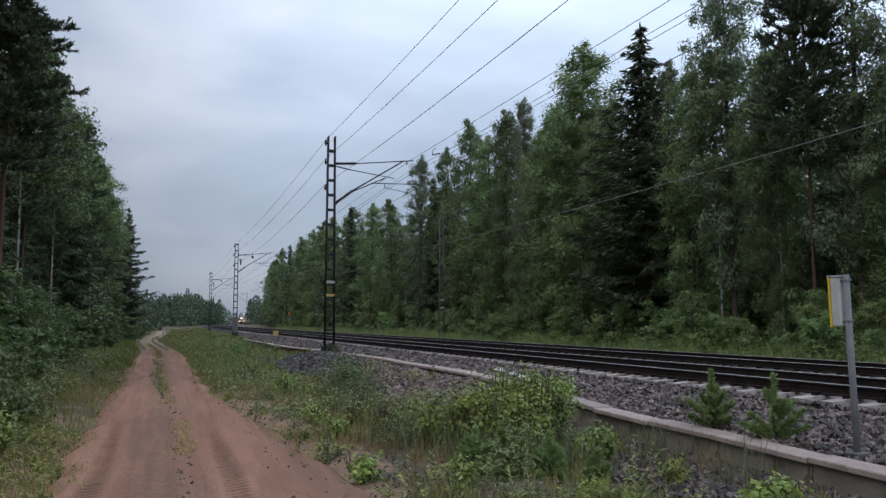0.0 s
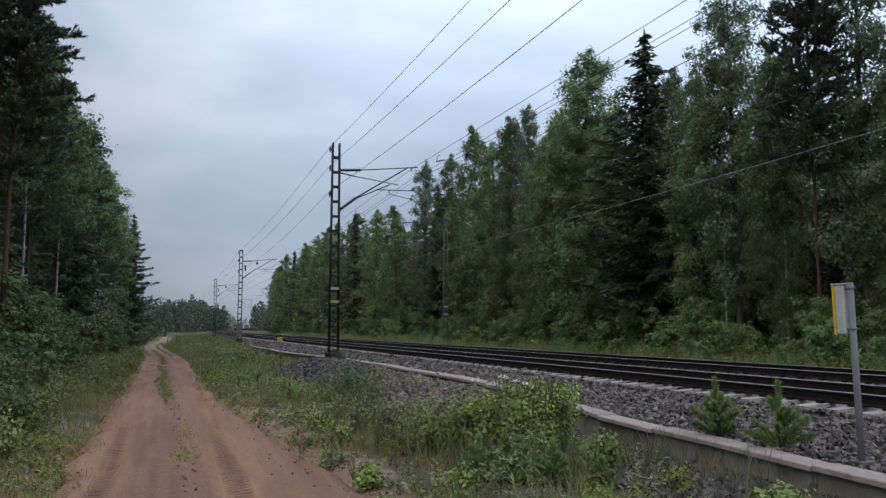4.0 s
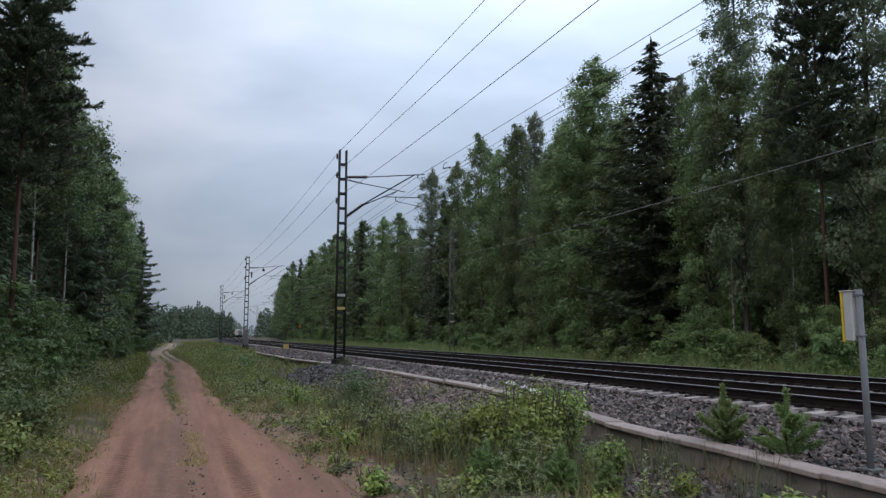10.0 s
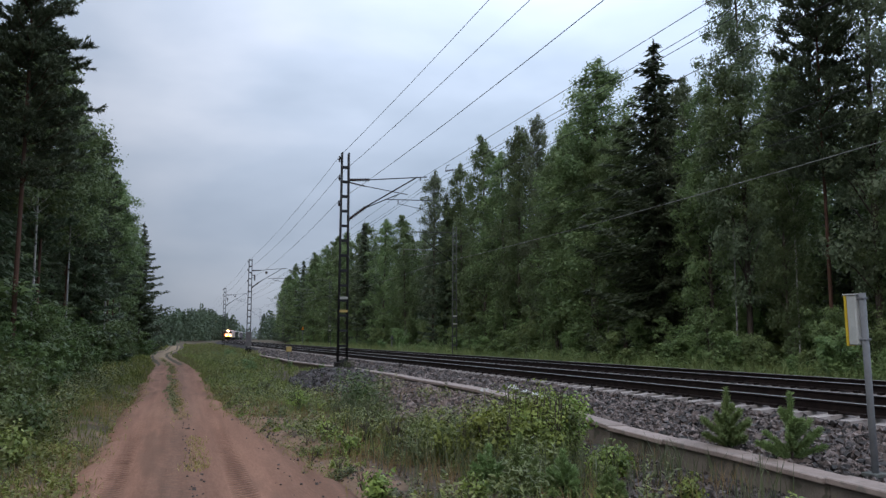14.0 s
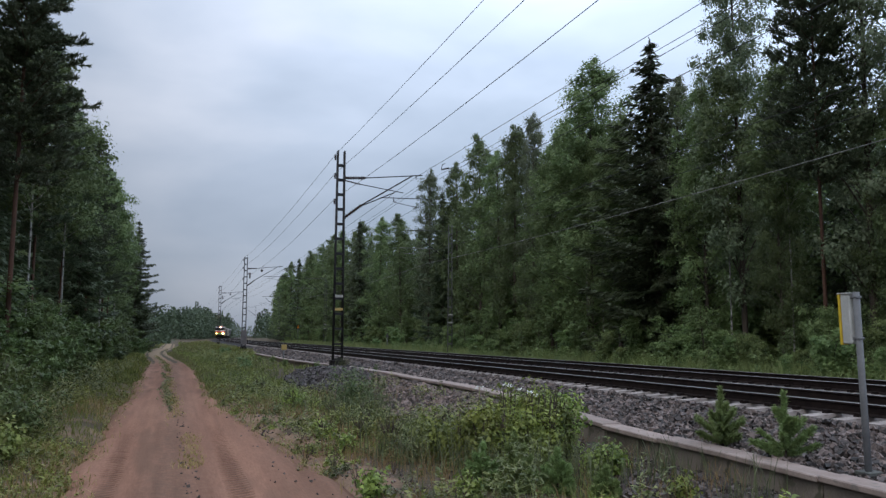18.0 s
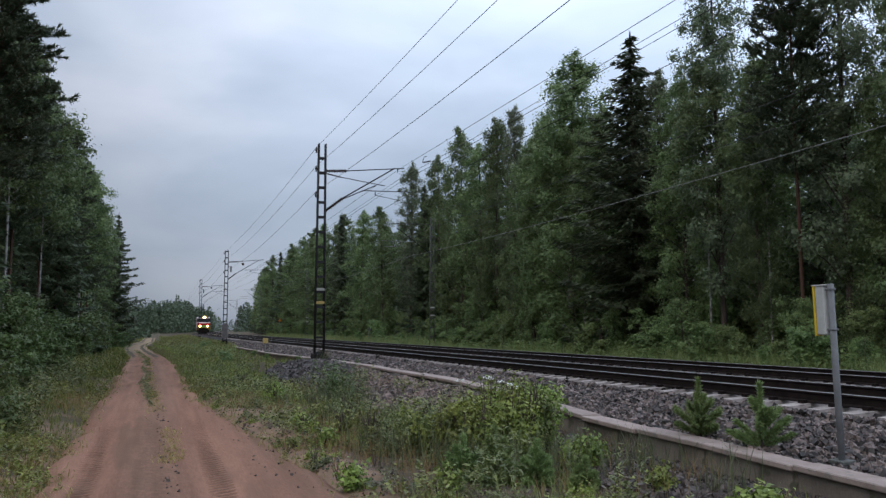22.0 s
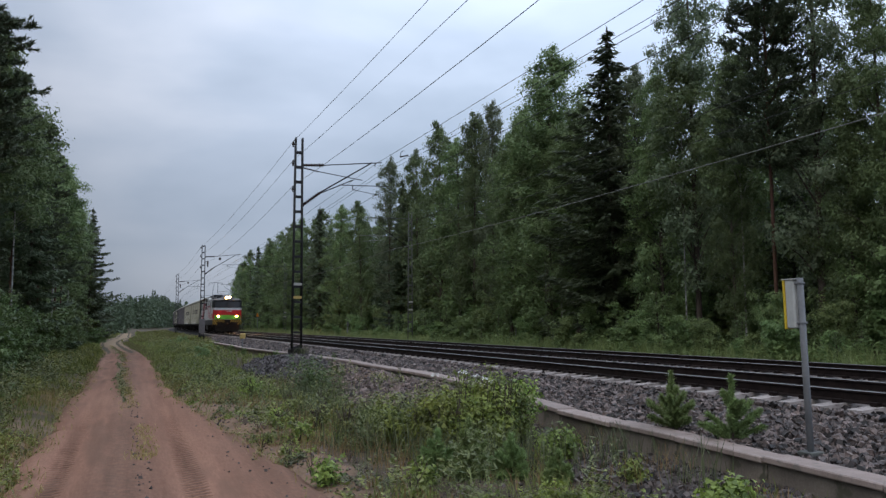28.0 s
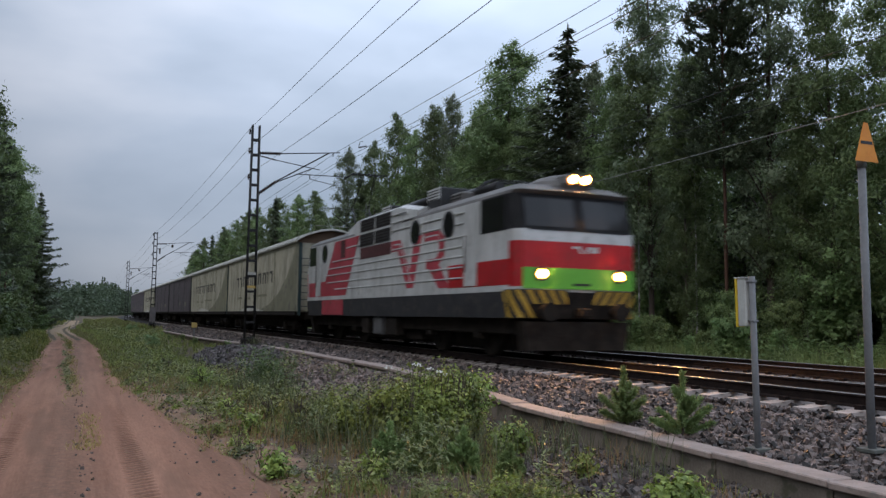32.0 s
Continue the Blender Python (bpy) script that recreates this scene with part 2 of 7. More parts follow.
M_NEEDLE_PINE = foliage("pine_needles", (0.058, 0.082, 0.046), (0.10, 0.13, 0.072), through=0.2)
M_SHRUB = foliage("shrub_leaves", (0.055, 0.085, 0.02), (0.345, 0.41, 0.09), patch=3.0, through=0.25)
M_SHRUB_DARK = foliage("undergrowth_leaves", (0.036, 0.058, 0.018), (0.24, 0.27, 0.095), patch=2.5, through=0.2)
M_GRASS = foliage("grass_blades", (0.09, 0.115, 0.03), (0.35, 0.355, 0.135), patch=1.5, through=0.25)
M_GRASS_GREEN = foliage("verge_grass", (0.11, 0.142, 0.04), (0.265, 0.285, 0.10), through=0.25)
M_BANK = foliage("bank_weeds", (0.08, 0.108, 0.026), (0.305, 0.315, 0.088), patch=1.2, through=0.3)
# Darker copy of the verge grass, with the shade put into its colour.
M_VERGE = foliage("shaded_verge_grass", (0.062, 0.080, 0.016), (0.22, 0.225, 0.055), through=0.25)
# Brighter undergrowth copy: light at the forest edge is put into the colour.
M_EDGE = foliage("sunlit_undergrowth", (0.105, 0.175, 0.062), (0.31, 0.40, 0.165), through=0.4)
M_TALL_GRASS = foliage("tall_pale_grass", (0.145, 0.188, 0.066), (0.35, 0.39, 0.16), through=0.35)
M_WEED = foliage("verge_weeds", (0.034, 0.05, 0.013), (0.30, 0.305, 0.088), patch=2.2, through=0.18)
M_GRASS_DRY = foliage("dry_grass", (0.215, 0.155, 0.058), (0.37, 0.275, 0.12), through=0.25)
M_FLOWER = plain("white_petals", (0.75, 0.76, 0.74), 0.8)
M_YELLOW = surface("yellow_paint", (0.42, 0.30, 0.10), (0.52, 0.39, 0.14), 5, 40, 0.6, bump=0.1)
M_PALE = surface("pale_sign_paint", (0.34, 0.34, 0.31), (0.42, 0.42, 0.38), 5, 40, 0.6, bump=0.1)
# bed and stones between the rails, darker than the stones on the shoulder
M_TRACKBED = surface("dark_track_bed", (0.012, 0.010, 0.010), (0.026, 0.022, 0.021), 7, 40, 0.95, bump=1.0, dist=0.05, spec=0.2)
M_STONE_TRACK = surface("dark_track_stone", (0.014, 0.012, 0.012), (0.036, 0.03, 0.03), 9, 60, 0.9, bump=0.3, dist=0.01, island=0.4, spec=0.2)
M_BOX_WHITE = surface("cabinet_grey_white", (0.42, 0.43, 0.42), (0.52, 0.53, 0.52), 5, 40, 0.5, bump=0.05)
M_BOX_YELLOW = surface("cabinet_yellow", (0.60, 0.42, 0.03), (0.70, 0.50, 0.05), 5, 40, 0.5, bump=0.05)
M_ORANGE = surface("orange_sign_paint", (0.60, 0.20, 0.012), (0.70, 0.26, 0.02), 5, 40, 0.5, bump=0.05)
M_POLE = surface("grey_pole_zinc", (0.13, 0.135, 0.145), (0.19, 0.195, 0.205), 4, 30, 0.7, 0.1, bump=0.1, dist=0.002)
M_PINELET = foliage("young_pine_needles", (0.10, 0.15, 0.055), (0.33, 0.41, 0.16), through=0.35)
M_HORSETAIL = foliage("grey_green_stalks", (0.042, 0.062, 0.028), (0.20, 0.225, 0.115), patch=2.5, through=0.2)


def sandy_margins(m):
    """Sand and fine gravel carried out from the road over the soil beside it."""
    nt = m.node_tree
    n, l = nt.nodes.new, nt.links.new
    b = nt.nodes["Principled BSDF"]
    col = b.inputs["Base Color"].links[0].from_socket
    tc, sep = n("ShaderNodeTexCoord"), n("ShaderNodeSeparateXYZ")
    l(tc.outputs["Object"], sep.inputs[0])

    def math_node(op, a, c):
        k = n("ShaderNodeMath")
        k.operation = op
        for i, v in enumerate((a, c)):
            if v is None:
                continue
            if isinstance(v, (int, float)):
                k.inputs[i].default_value = v
            else:
                l(v, k.inputs[i])
        return k.outputs[0]
    noi = n("ShaderNodeTexNoise")
    noi.inputs["Scale"].default_value, noi.inputs["Detail"].default_value = 1.3, 6
    l(tc.outputs["Object"], noi.inputs["Vector"])
    away = math_node("ABSOLUTE", math_node("SUBTRACT", sep.outputs[0], 0.55), None)
    fac = math_node("ADD", math_node("MULTIPLY", math_node("SUBTRACT", 2.2, away), 0.55), math_node("MULTIPLY", math_node("SUBTRACT", noi.outputs[0], 0.5), 2.4))
    rg = n("ShaderNodeMapRange")
    rg.inputs["From Min"].default_value, rg.inputs["From Max"].default_value = 0.05, 0.55
    l(fac, rg.inputs["Value"])
    near = n("ShaderNodeMapRange")
    near.inputs["From Min"].default_value, near.inputs["From Max"].default_value = 45, 25
    l(sep.outputs[1], near.inputs["Value"])
    mix = n("ShaderNodeMix")
    mix.data_type = "RGBA"
    l(math_node("MULTIPLY", rg.outputs[0], near.outputs[0]), mix.inputs[0])
    l(col, mix.inputs[6])
    mix.inputs[7].default_value = (0.215, 0.134, 0.088, 1)
    l(mix.outputs[2], b.inputs["Base Color"])


sandy_margins(M_SOIL)


def tyre_relief(m):
    """Chevron marks pressed by tyres along the two ruts."""
    nt = m.node_tree
    n, l = nt.nodes.new, nt.links.new
    bump = [k for k in nt.nodes if k.type == "BUMP"][0]
    tc, sep = n("ShaderNodeTexCoord"), n("ShaderNodeSeparateXYZ")
    l(tc.outputs["Object"], sep.inputs[0])

    def op(kind, a, c=None):
        k = n("ShaderNodeMath")
        k.operation = kind
        for i, v in enumerate((a, c)):
            if isinstance(v, (int, float)):
                k.inputs[i].default_value = v
            elif v is not None:
                l(v, k.inputs[i])
        return k.outputs[0]
    total = None
    for xc in (-0.64, 0.69):
        d = op("ABSOLUTE", op("SUBTRACT", sep.outputs[0], xc))
        wave = op("SINE", op("MULTIPLY", op("ADD", sep.outputs[1], op("MULTIPLY", d, 0.2)), 45.0))
        mask = op("MINIMUM", op("MAXIMUM", op("MULTIPLY", op("SUBTRACT", 0.13, d), 14.0), 0.0), 1.0)
        part_ = op("MULTIPLY", wave, mask)
        total = part_ if total is None else op("ADD", total, part_)
    noi = n("ShaderNodeTexNoise")
    noi.inputs["Scale"].default_value = 0.8
    l(tc.outputs["Object"], noi.inputs["Vector"])
    patch = n("ShaderNodeMapRange")
    patch.inputs["From Min"].default_value, patch.inputs["From Max"].default_value = 0.34, 0.50
    l(noi.outputs[0], patch.inputs["Value"])
    b2 = n("ShaderNodeBump")
    b2.inputs["Strength"].default_value, b2.inputs["Distance"].default_value = 1.0, 0.04
    fade = n("ShaderNodeMapRange")
    fade.inputs["From Min"].default_value, fade.inputs["From Max"].default_value = 17.0, 10.5
    l(sep.outputs[1], fade.inputs["Value"])
    print_ = op("MULTIPLY", op("MULTIPLY", total, op("MAXIMUM", patch.outputs[0], 0.45)), fade.outputs[0])
    l(print_, b2.inputs["Height"])
    # the ridges of the print get a paler colour, the grooves a slightly darker one
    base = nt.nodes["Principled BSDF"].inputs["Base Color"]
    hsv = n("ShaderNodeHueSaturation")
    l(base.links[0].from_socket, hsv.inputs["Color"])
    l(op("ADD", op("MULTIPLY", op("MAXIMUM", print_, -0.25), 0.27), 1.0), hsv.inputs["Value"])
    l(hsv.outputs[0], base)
    l(bump.outputs[0], b2.inputs["Normal"])
    l(b2.outputs[0], nt.nodes["Principled BSDF"].inputs["Normal"])


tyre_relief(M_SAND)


def road_wear(m):
    """Wheel paths worn pale; the crown between them and the edges darker with litter and damp."""
    nt = m.node_tree
    n, l = nt.nodes.new, nt.links.new
    b = nt.nodes["Principled BSDF"]
    col = b.inputs["Base Color"].links[0].from_socket
    tc, sep = n("ShaderNodeTexCoord"), n("ShaderNodeSeparateXYZ")
    l(tc.outputs["Object"], sep.inputs[0])
    big, small = n("ShaderNodeTexNoise"), n("ShaderNodeTexNoise")
    mp = n("ShaderNodeMapping")
    mp.inputs["Scale"].default_value = (1, 0.22, 1)
    l(tc.outputs["Object"], mp.inputs[0])
    big.inputs["Scale"].default_value, big.inputs["Detail"].default_value = 2.2, 5
    small.inputs["Scale"].default_value, small.inputs["Detail"].default_value = 17, 6
    l(mp.outputs[0], big.inputs["Vector"]), l(tc.outputs["Object"], small.inputs["Vector"])
    # the bands across, by a ramp over x from -1.6 to 2.3
    pos, ramp = n("ShaderNodeMapRange"), n("ShaderNodeValToRGB")
    pos.inputs["From Min"].default_value, pos.inputs["From Max"].default_value = -1.6, 2.3
    wob = n("ShaderNodeMath")
    wob.operation = "MULTIPLY_ADD"
    wob.inputs[1].default_value = 0.5
    l(big.outputs[0], wob.inputs[0]), l(sep.outputs[0], wob.inputs[2])
    off = n("ShaderNodeMath")
    off.operation = "SUBTRACT"
    off.inputs[1].default_value = 0.25
    l(wob.outputs[0], off.inputs[0]), l(off.outputs[0], pos.inputs["Value"])
    e = ramp.color_ramp.elements
    e[0].position, e[0].color = 0.0, (0.75, 0.75, 0.75, 1)
    e[1].position, e[1].color = 1.0, (0.85, 0.85, 0.85, 1)
    for p, v in ((0.13, 0.35), (0.22, 0.05), (0.31, 0.15), (0.385, 0.62), (0.44, 0.62), (0.51, 0.2), (0.58, 0.05), (0.68, 0.12), (0.78, 0.45), (0.90, 0.6)):
        k = ramp.color_ramp.elements.new(p)
        k.color = (v, v, v, 1)
    l(pos.outputs[0], ramp.inputs[0])
    rg = n("ShaderNodeMapRange")
    rg.inputs["From Min"].default_value, rg.inputs["From Max"].default_value = 0.36, 0.62
    rg.inputs["To Min"].default_value, rg.inputs["To Max"].default_value = 0.35, 1.15
    l(small.outputs[0], rg.inputs["Value"])
    f = n("ShaderNodeMath")
    f.operation, f.use_clamp = "MULTIPLY", True
    l(ramp.outputs[0], f.inputs[0]), l(rg.outputs[0], f.inputs[1])
    mix = n("ShaderNodeMix")
    mix.data_type = "RGBA"
    mix.inputs[7].default_value = (0.125, 0.083, 0.062, 1)
    l(f.outputs[0], mix.inputs[0]), l(col, mix.inputs[6])
    # long pale and dark streaks drawn out by wheels
    streak, sm, sr, sh = n("ShaderNodeTexNoise"), n("ShaderNodeMapping"), n("ShaderNodeMapRange"), n("ShaderNodeHueSaturation")
    sm.inputs["Scale"].default_value = (6.0, 0.22, 1)
    streak.inputs["Scale"].default_value, streak.inputs["Detail"].default_value = 1.0, 4
    l(tc.outputs["Object"], sm.inputs[0]), l(sm.outputs[0], streak.inputs["Vector"]), l(streak.outputs[0], sr.inputs["Value"])
    sr.inputs["From Min"].default_value, sr.inputs["From Max"].default_value = 0.32, 0.68
    sr.inputs["To Min"].default_value, sr.inputs["To Max"].default_value = 0.86, 1.12
    l(sr.outputs[0], sh.inputs["Value"]), l(mix.outputs[2], sh.inputs["Color"])
    # dry pale sand where the road bends
    dry, m2 = n("ShaderNodeMapRange"), n("ShaderNodeMix")
    dry.inputs["From Min"].default_value, dry.inputs["From Max"].default_value = 50, 74
    l(sep.outputs[1], dry.inputs["Value"])
    m2.data_type = "RGBA"
    m2.inputs[7].default_value = (0.27, 0.20, 0.135, 1)
    l(dry.outputs[0], m2.inputs[0]), l(sh.outputs[0], m2.inputs[6]), l(m2.outputs[2], b.inputs["Base Color"])


road_wear(M_SAND)
M_WALL = surface("dirty_wall_concrete", (0.13, 0.108, 0.09), (0.22, 0.185, 0.155), 2.5, 40, 0.95, bump=0.5, dist=0.01, speck=(0.09, 0.085, 0.06), vary=0.15)
# Raised, even tone: the haze over the far woods is put into the colour.
M_FAR = foliage("distant_foliage", (0.066, 0.096, 0.056), (0.086, 0.120, 0.068), patch=0.12, through=0.2)
# Darker copy of the bush leaves: forest shade is put into the colour.
M_SHADY_LEAF = foliage("alder_leaves", (0.056, 0.090, 0.026), (0.13, 0.175, 0.054), patch=1.6, through=0.3)

# ---- plan ----
TRACK_X, TRACK2_X = 10.16, 14.25     # centre lines of the two tracks; rail tops at z = 0
GAUGE = 1.596                        # between the middles of the rail heads


def curve_x(y):
    """Sideways bend of the line: straight, then a wide curve to the right."""
    return (0.01268 * (y - 126.6)) ** 2 if y > 126.6 else 0.0


def curve_angle(y):
    return math.atan(2 * 0.01268 ** 2 * (y - 126.6)) if y > 126.6 else 0.0


def road_x(y):
    """Middle of the sandy road."""
    return 0.36 - 0.012 * max(min(y, 130) - 20, 0) - 1.1 * smooth(44, 84, y) + 1.3 * smooth(88, 125, y)


def road_edge(d, y):
    """Half-width of the bare road on that side of its middle: a passing place on the right, then only the ruts."""
    rough = 0.16 * noise.noise((0.7 if d < 0 else 4.1, y * 0.45, 6.3)) + 0.07 * noise.noise((2.2 if d < 0 else 8.1, y * 1.9, 1.3))
    return rough + (1.4 - 0.20 * smooth(14, 7, y) if d < 0 else 1.4 - 0.80 * smooth(8.0, 20.5, y) + 0.12 * smooth(24, 45, y))


def smooth(a, b, v):
    k = min(1.0, max(0.0, (v - a) / (b - a)))  # b may lie below a
    return k * k * (3 - 2 * k)


def wall_top(y):
    """Top of the low retaining wall beside the ballast."""
    if y < 9:
        return -0.47 - 0.06 * smooth(9, 5.5, y)
    if y < 18:
        return -0.47 + 0.25 * smooth(9, 18, y)
    return -0.22 - 0.26 * smooth(24, 54, y) - 0.06 * smooth(52, 76, y)


def ground_z(x, y):
    x -= curve_x(y)
    n = noise.noise((x * 0.5, y * 0.5, 3.1)) * 0.07 + noise.noise((x * 2.1, y * 2.1, 7.7)) * 0.025
    far = smooth(40, 90, y) * 0.35
    rx = road_x(y) - curve_x(y)
    d = x - rx
    z = -0.65
    if d > 1.4:
        z += -0.16 * smooth(1.4, 3.8, d)
    if d < -1.5:
        z += 0.10 * smooth(1.5, 4.0, -d) + 0.25 * smooth(4, 12, -d)
    # the bank climbs to the line where the wall has ended, and a mound between road and line farther on
    z += smooth(2.0, 6.3, x) * far * (0.3 if y < 79 else 1.0)
    z += 0.12 * smooth(48, 70, y) * math.exp(-((x - 3.9) / 1.7) ** 2)
    if x < 6.4 and y < 60:
        z += smooth(3.6, 6.2, x) * (smooth(11.5, 15.5, y) * 0.34 + smooth(14, 19, y) * 0.06) * (1 - 0.85 * smooth(32, 44, y)) + 0.06 * math.exp(-((x - 5.9) / 1.0) ** 2 - ((y - 28.5) / 4.2) ** 2) + 0.26 * math.exp(-((x - 4.85) / 0.75) ** 2 - ((y - 27.6) / 4.0) ** 2)
    if x > 6.4:
        z = -0.82 + far + smooth(15.5, 18.5, x) * (0.62 - far * 0.9)
    if x > 19:
        z += 0.5 * smooth(19, 40, x)
    amp = 0.25 if abs(d) < road_edge(d, y) + 0.1 else 1.0
    e = road_edge(d, y)
    z -= 0.14 * (1 - smooth(e - 0.05, e + 0.55, abs(d)))
    return z + n * amp


def part(name, bm, material, parent=None, label=""):
    """Links a bmesh as one mesh object, under a thing or a part when one is given."""
    me = bpy.data.meshes.new(name)
    bm.to_mesh(me)
    bm.free()
    for m in material if isinstance(material, (list, tuple)) else (material,):
        me.materials.append(m)
    ob = new(name, me)
    ob.parent = parent
    if label:
        ob["label"] = label
    return ob


def pymesh(name, verts, faces, material, parent=None, label="", mats=None, shade=False):
    me = bpy.data.meshes.new(name)
    me.from_pydata(verts if isinstance(verts, list) else verts.tolist(), [], faces if isinstance(faces, list) else faces.tolist())
    for m in material if isinstance(material, (list, tuple)) else (material,):
        me.materials.append(m)
    if mats is not None:
        me.polygons.foreach_set("material_index", np.asarray(mats, dtype=np.int32))
    if shade:
        me.polygons.foreach_set("use_smooth", np.ones(len(me.polygons), dtype=bool))
    ob = new(name, me)
    ob.parent = parent
    if label:
        ob["label"] = label
    return ob


def empty(name, m=None):
    ob = new(name)
    ob.empty_display_size = 0.3
    if m is not None:
        ob.matrix_basis = m
    return ob


def box(bm, lo, hi, bevel=0.0, mat=0):
    """A box between two corners, with rounded edges."""
    lo, hi = Vector(lo), Vector(hi)
    r = bmesh.ops.create_cube(bm, size=1, matrix=Matrix.Translation((lo + hi) / 2) @ Matrix.Diagonal((*(hi - lo), 1)))
    fs = list({f for v in r["verts"] for f in v.link_faces})
    if bevel:
        es = list({e for v in r["verts"] for e in v.link_edges})
        fs = fs + bmesh.ops.bevel(bm, geom=es, offset=bevel, segments=1, affect="EDGES", profile=0.5)["faces"]
    for f in fs:
        if f.is_valid:
            f.material_index = mat
    return bm


def rod(bm, a, b, r=0.02, r2=None, seg=8, mat=0):
    """A round bar from a to b."""
    a, b = Vector(a), Vector(b)
    d = b - a
    m = Matrix.Translation((a + b) / 2) @ d.to_track_quat("Z", "Y").to_matrix().to_4x4()
    r = bmesh.ops.create_cone(bm, cap_ends=True, segments=seg, radius1=r, radius2=r if r2 is None else r2, depth=d.length, matrix=m)
    for f in {f for v in r["verts"] for f in v.link_faces}:
        f.material_index = mat
        f.smooth = len(f.verts) == 4
    return bm


def sweep(profile, ys, x0, dz=0.0, closed=True):
    """Verts and faces of a cross-section (x, z) drawn along the line."""
    n = len(profile)
    verts, faces = [], []
    for y in ys:
        c, a = curve_x(y), curve_angle(y)
        for px, pz in profile:
            o = x0 + px
            verts.append((c + o * math.cos(a), y - o * math.sin(a), pz + dz))
    for i in range(len(ys) - 1):
        for k in range(n if closed else n - 1):
            k2 = (k + 1) % n
            faces.append((i * n + k, i * n + k2, (i + 1) * n + k2, (i + 1) * n + k))
    return verts, faces


# ---- ground, one sheet to the horizon ----
def make_ground():
    xs = [-1500, -500, -200, -90, -50] + [-30 + 2.5 * i for i in range(8)] + [-10 + 0.5 * i for i in range(14)] \
        + [-3 + 0.2 * i for i in range(50)] + [7 + i for i in range(8)] + [15 + 0.5 * i for i in range(14)] + [22 + 3 * i for i in range(10)] + [60, 100, 250, 600, 1500]
    ys = [-300, -100, -40, -15] + [-8 + i for i in range(10)] + [2 + 0.25 * i for i in range(100)] + [27 + 0.6 * i for i in range(60)] \
        + [63 + 2.5 * i for i in range(40)] + [165 + 15 * i for i in range(20)] + [500, 600, 700, 850, 1100, 2000, 4000]
    verts = [(x + curve_x(min(y, 700)), y, ground_z(x + curve_x(min(y, 700)), y) if -20 < y < 700 and -60 < x < 90 else -0.4) for y in ys for x in xs]
    w = len(xs)
    faces = [(j * w + i, j * w + i + 1, (j + 1) * w + i + 1, (j + 1) * w + i) for j in range(len(ys) - 1) for i in range(w - 1)]
    tagged(pymesh("ground", verts, faces, M_SOIL, shade=True), "grassy and mossy soil beside the railway line", "ground", kind="structure")


make_ground()


def road_z(d, y):
    """Height across the road: two ruts, a crown between them, soft verges."""
    rut = math.exp(-((d + 1.02) / 0.30) ** 2) + math.exp(-((d - 0.26) / 0.32) ** 2)
    z = -0.615 - 0.065 * rut - 0.03 * smooth(0.5, 1.2, d) + 0.012 * noise.noise((d * 2.3, y * 0.9, 1.7)) + 0.006 * noise.noise((d * 9, y * 5, 4.2))
    e = road_edge(d, y)
    return z - 0.24 * smooth(e - 0.15, e + 0.35, abs(d))


def make_road():
    ds = [-1.9 + 0.06 * i for i in range(64)]
    ys = [-30, -15, -5, 0] + [3 + 0.07 * i for i in range(200)] + [17.5 + 0.3 * i for i in range(120)] + [54 + 1.5 * i for i in range(50)] + [131 + 4 * i for i in range(12)]
    verts = []
    for y in ys:
        wob = 0.10 * noise.noise((0.3, y * 0.6, 9.0))
        for d in ds:
            k = 1 + wob * (1 if d > 0 else -1)
            verts.append((road_x(y) + d * k, y, road_z(d, y) + smooth(40, 90, y) * 0.02 + (ground_z(road_x(y), y) + 0.65) * smooth(35, 60, y)))
    w = len(ds)
    faces = [(j * w + i, j * w + i + 1, (j + 1) * w + i + 1, (j + 1) * w + i) for j in range(len(ys) - 1) for i in range(w - 1)]
    tagged(pymesh("road", verts, faces, M_SAND, shade=True), "reddish packed sand road with tyre marks and a grassy middle", "dirt road", kind="structure")


make_road()


# ---- ballast, rails, sleepers ----
def bed_z(x, y):
    """Top of the ballast across the line (x from the viewer, straightened)."""
    c = -0.285
    if x < 8.75:
        edge = wall_top(y) - 0.03
        if y > 79:
            return c - smooth(0, 1, (8.75 - x) / 2.6) * (0.55 - 0.2 * smooth(60, 120, y))
        return edge - 0.04 + (c - edge - 0.02) * smooth(6.8, 8.75, x)
    if x > 15.7:
        return c - 0.45 * smooth(15.7, 17.2, x)
    return c


def make_ballast():
    xs = [6.62] + [6.8 + 0.24 * i for i in range(9)] + [8.95, 9.7, 10.6, 11.4, 12.2, 13, 13.8, 14.7, 15.6, 15.9, 16.2, 16.6, 17.0, 17.3]
    ys = [-200, -60, -20, -5] + [0.4 * i for i in range(0, 120)] + [48 + 3 * i for i in range(40)] + [170 + 12 * i for i in range(46)]
    verts, faces, mats = [], [], []
    for y in ys:
        c, a = curve_x(y), curve_angle(y)
        for x in xs:
            verts.append((c + x * math.cos(a), y - x * math.sin(a), bed_z(x, y) + 0.02 * noise.noise((x * 1.7, y * 1.7, 0))))
    w = len(xs)
    for j in range(len(ys) - 1):
        for i in range(w - 1):
            faces.append((j * w + i, j * w + i + 1, (j + 1) * w + i + 1, (j + 1) * w + i))
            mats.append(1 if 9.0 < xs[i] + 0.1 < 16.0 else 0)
    tagged(pymesh("ballast_bed", verts, faces, [M_BALLAST_BED, M_TRACKBED], mats=mats, shade=True), "near-black ballast bed under both tracks, gap shade in its colour", "ballast", kind="structure")


make_ballast()
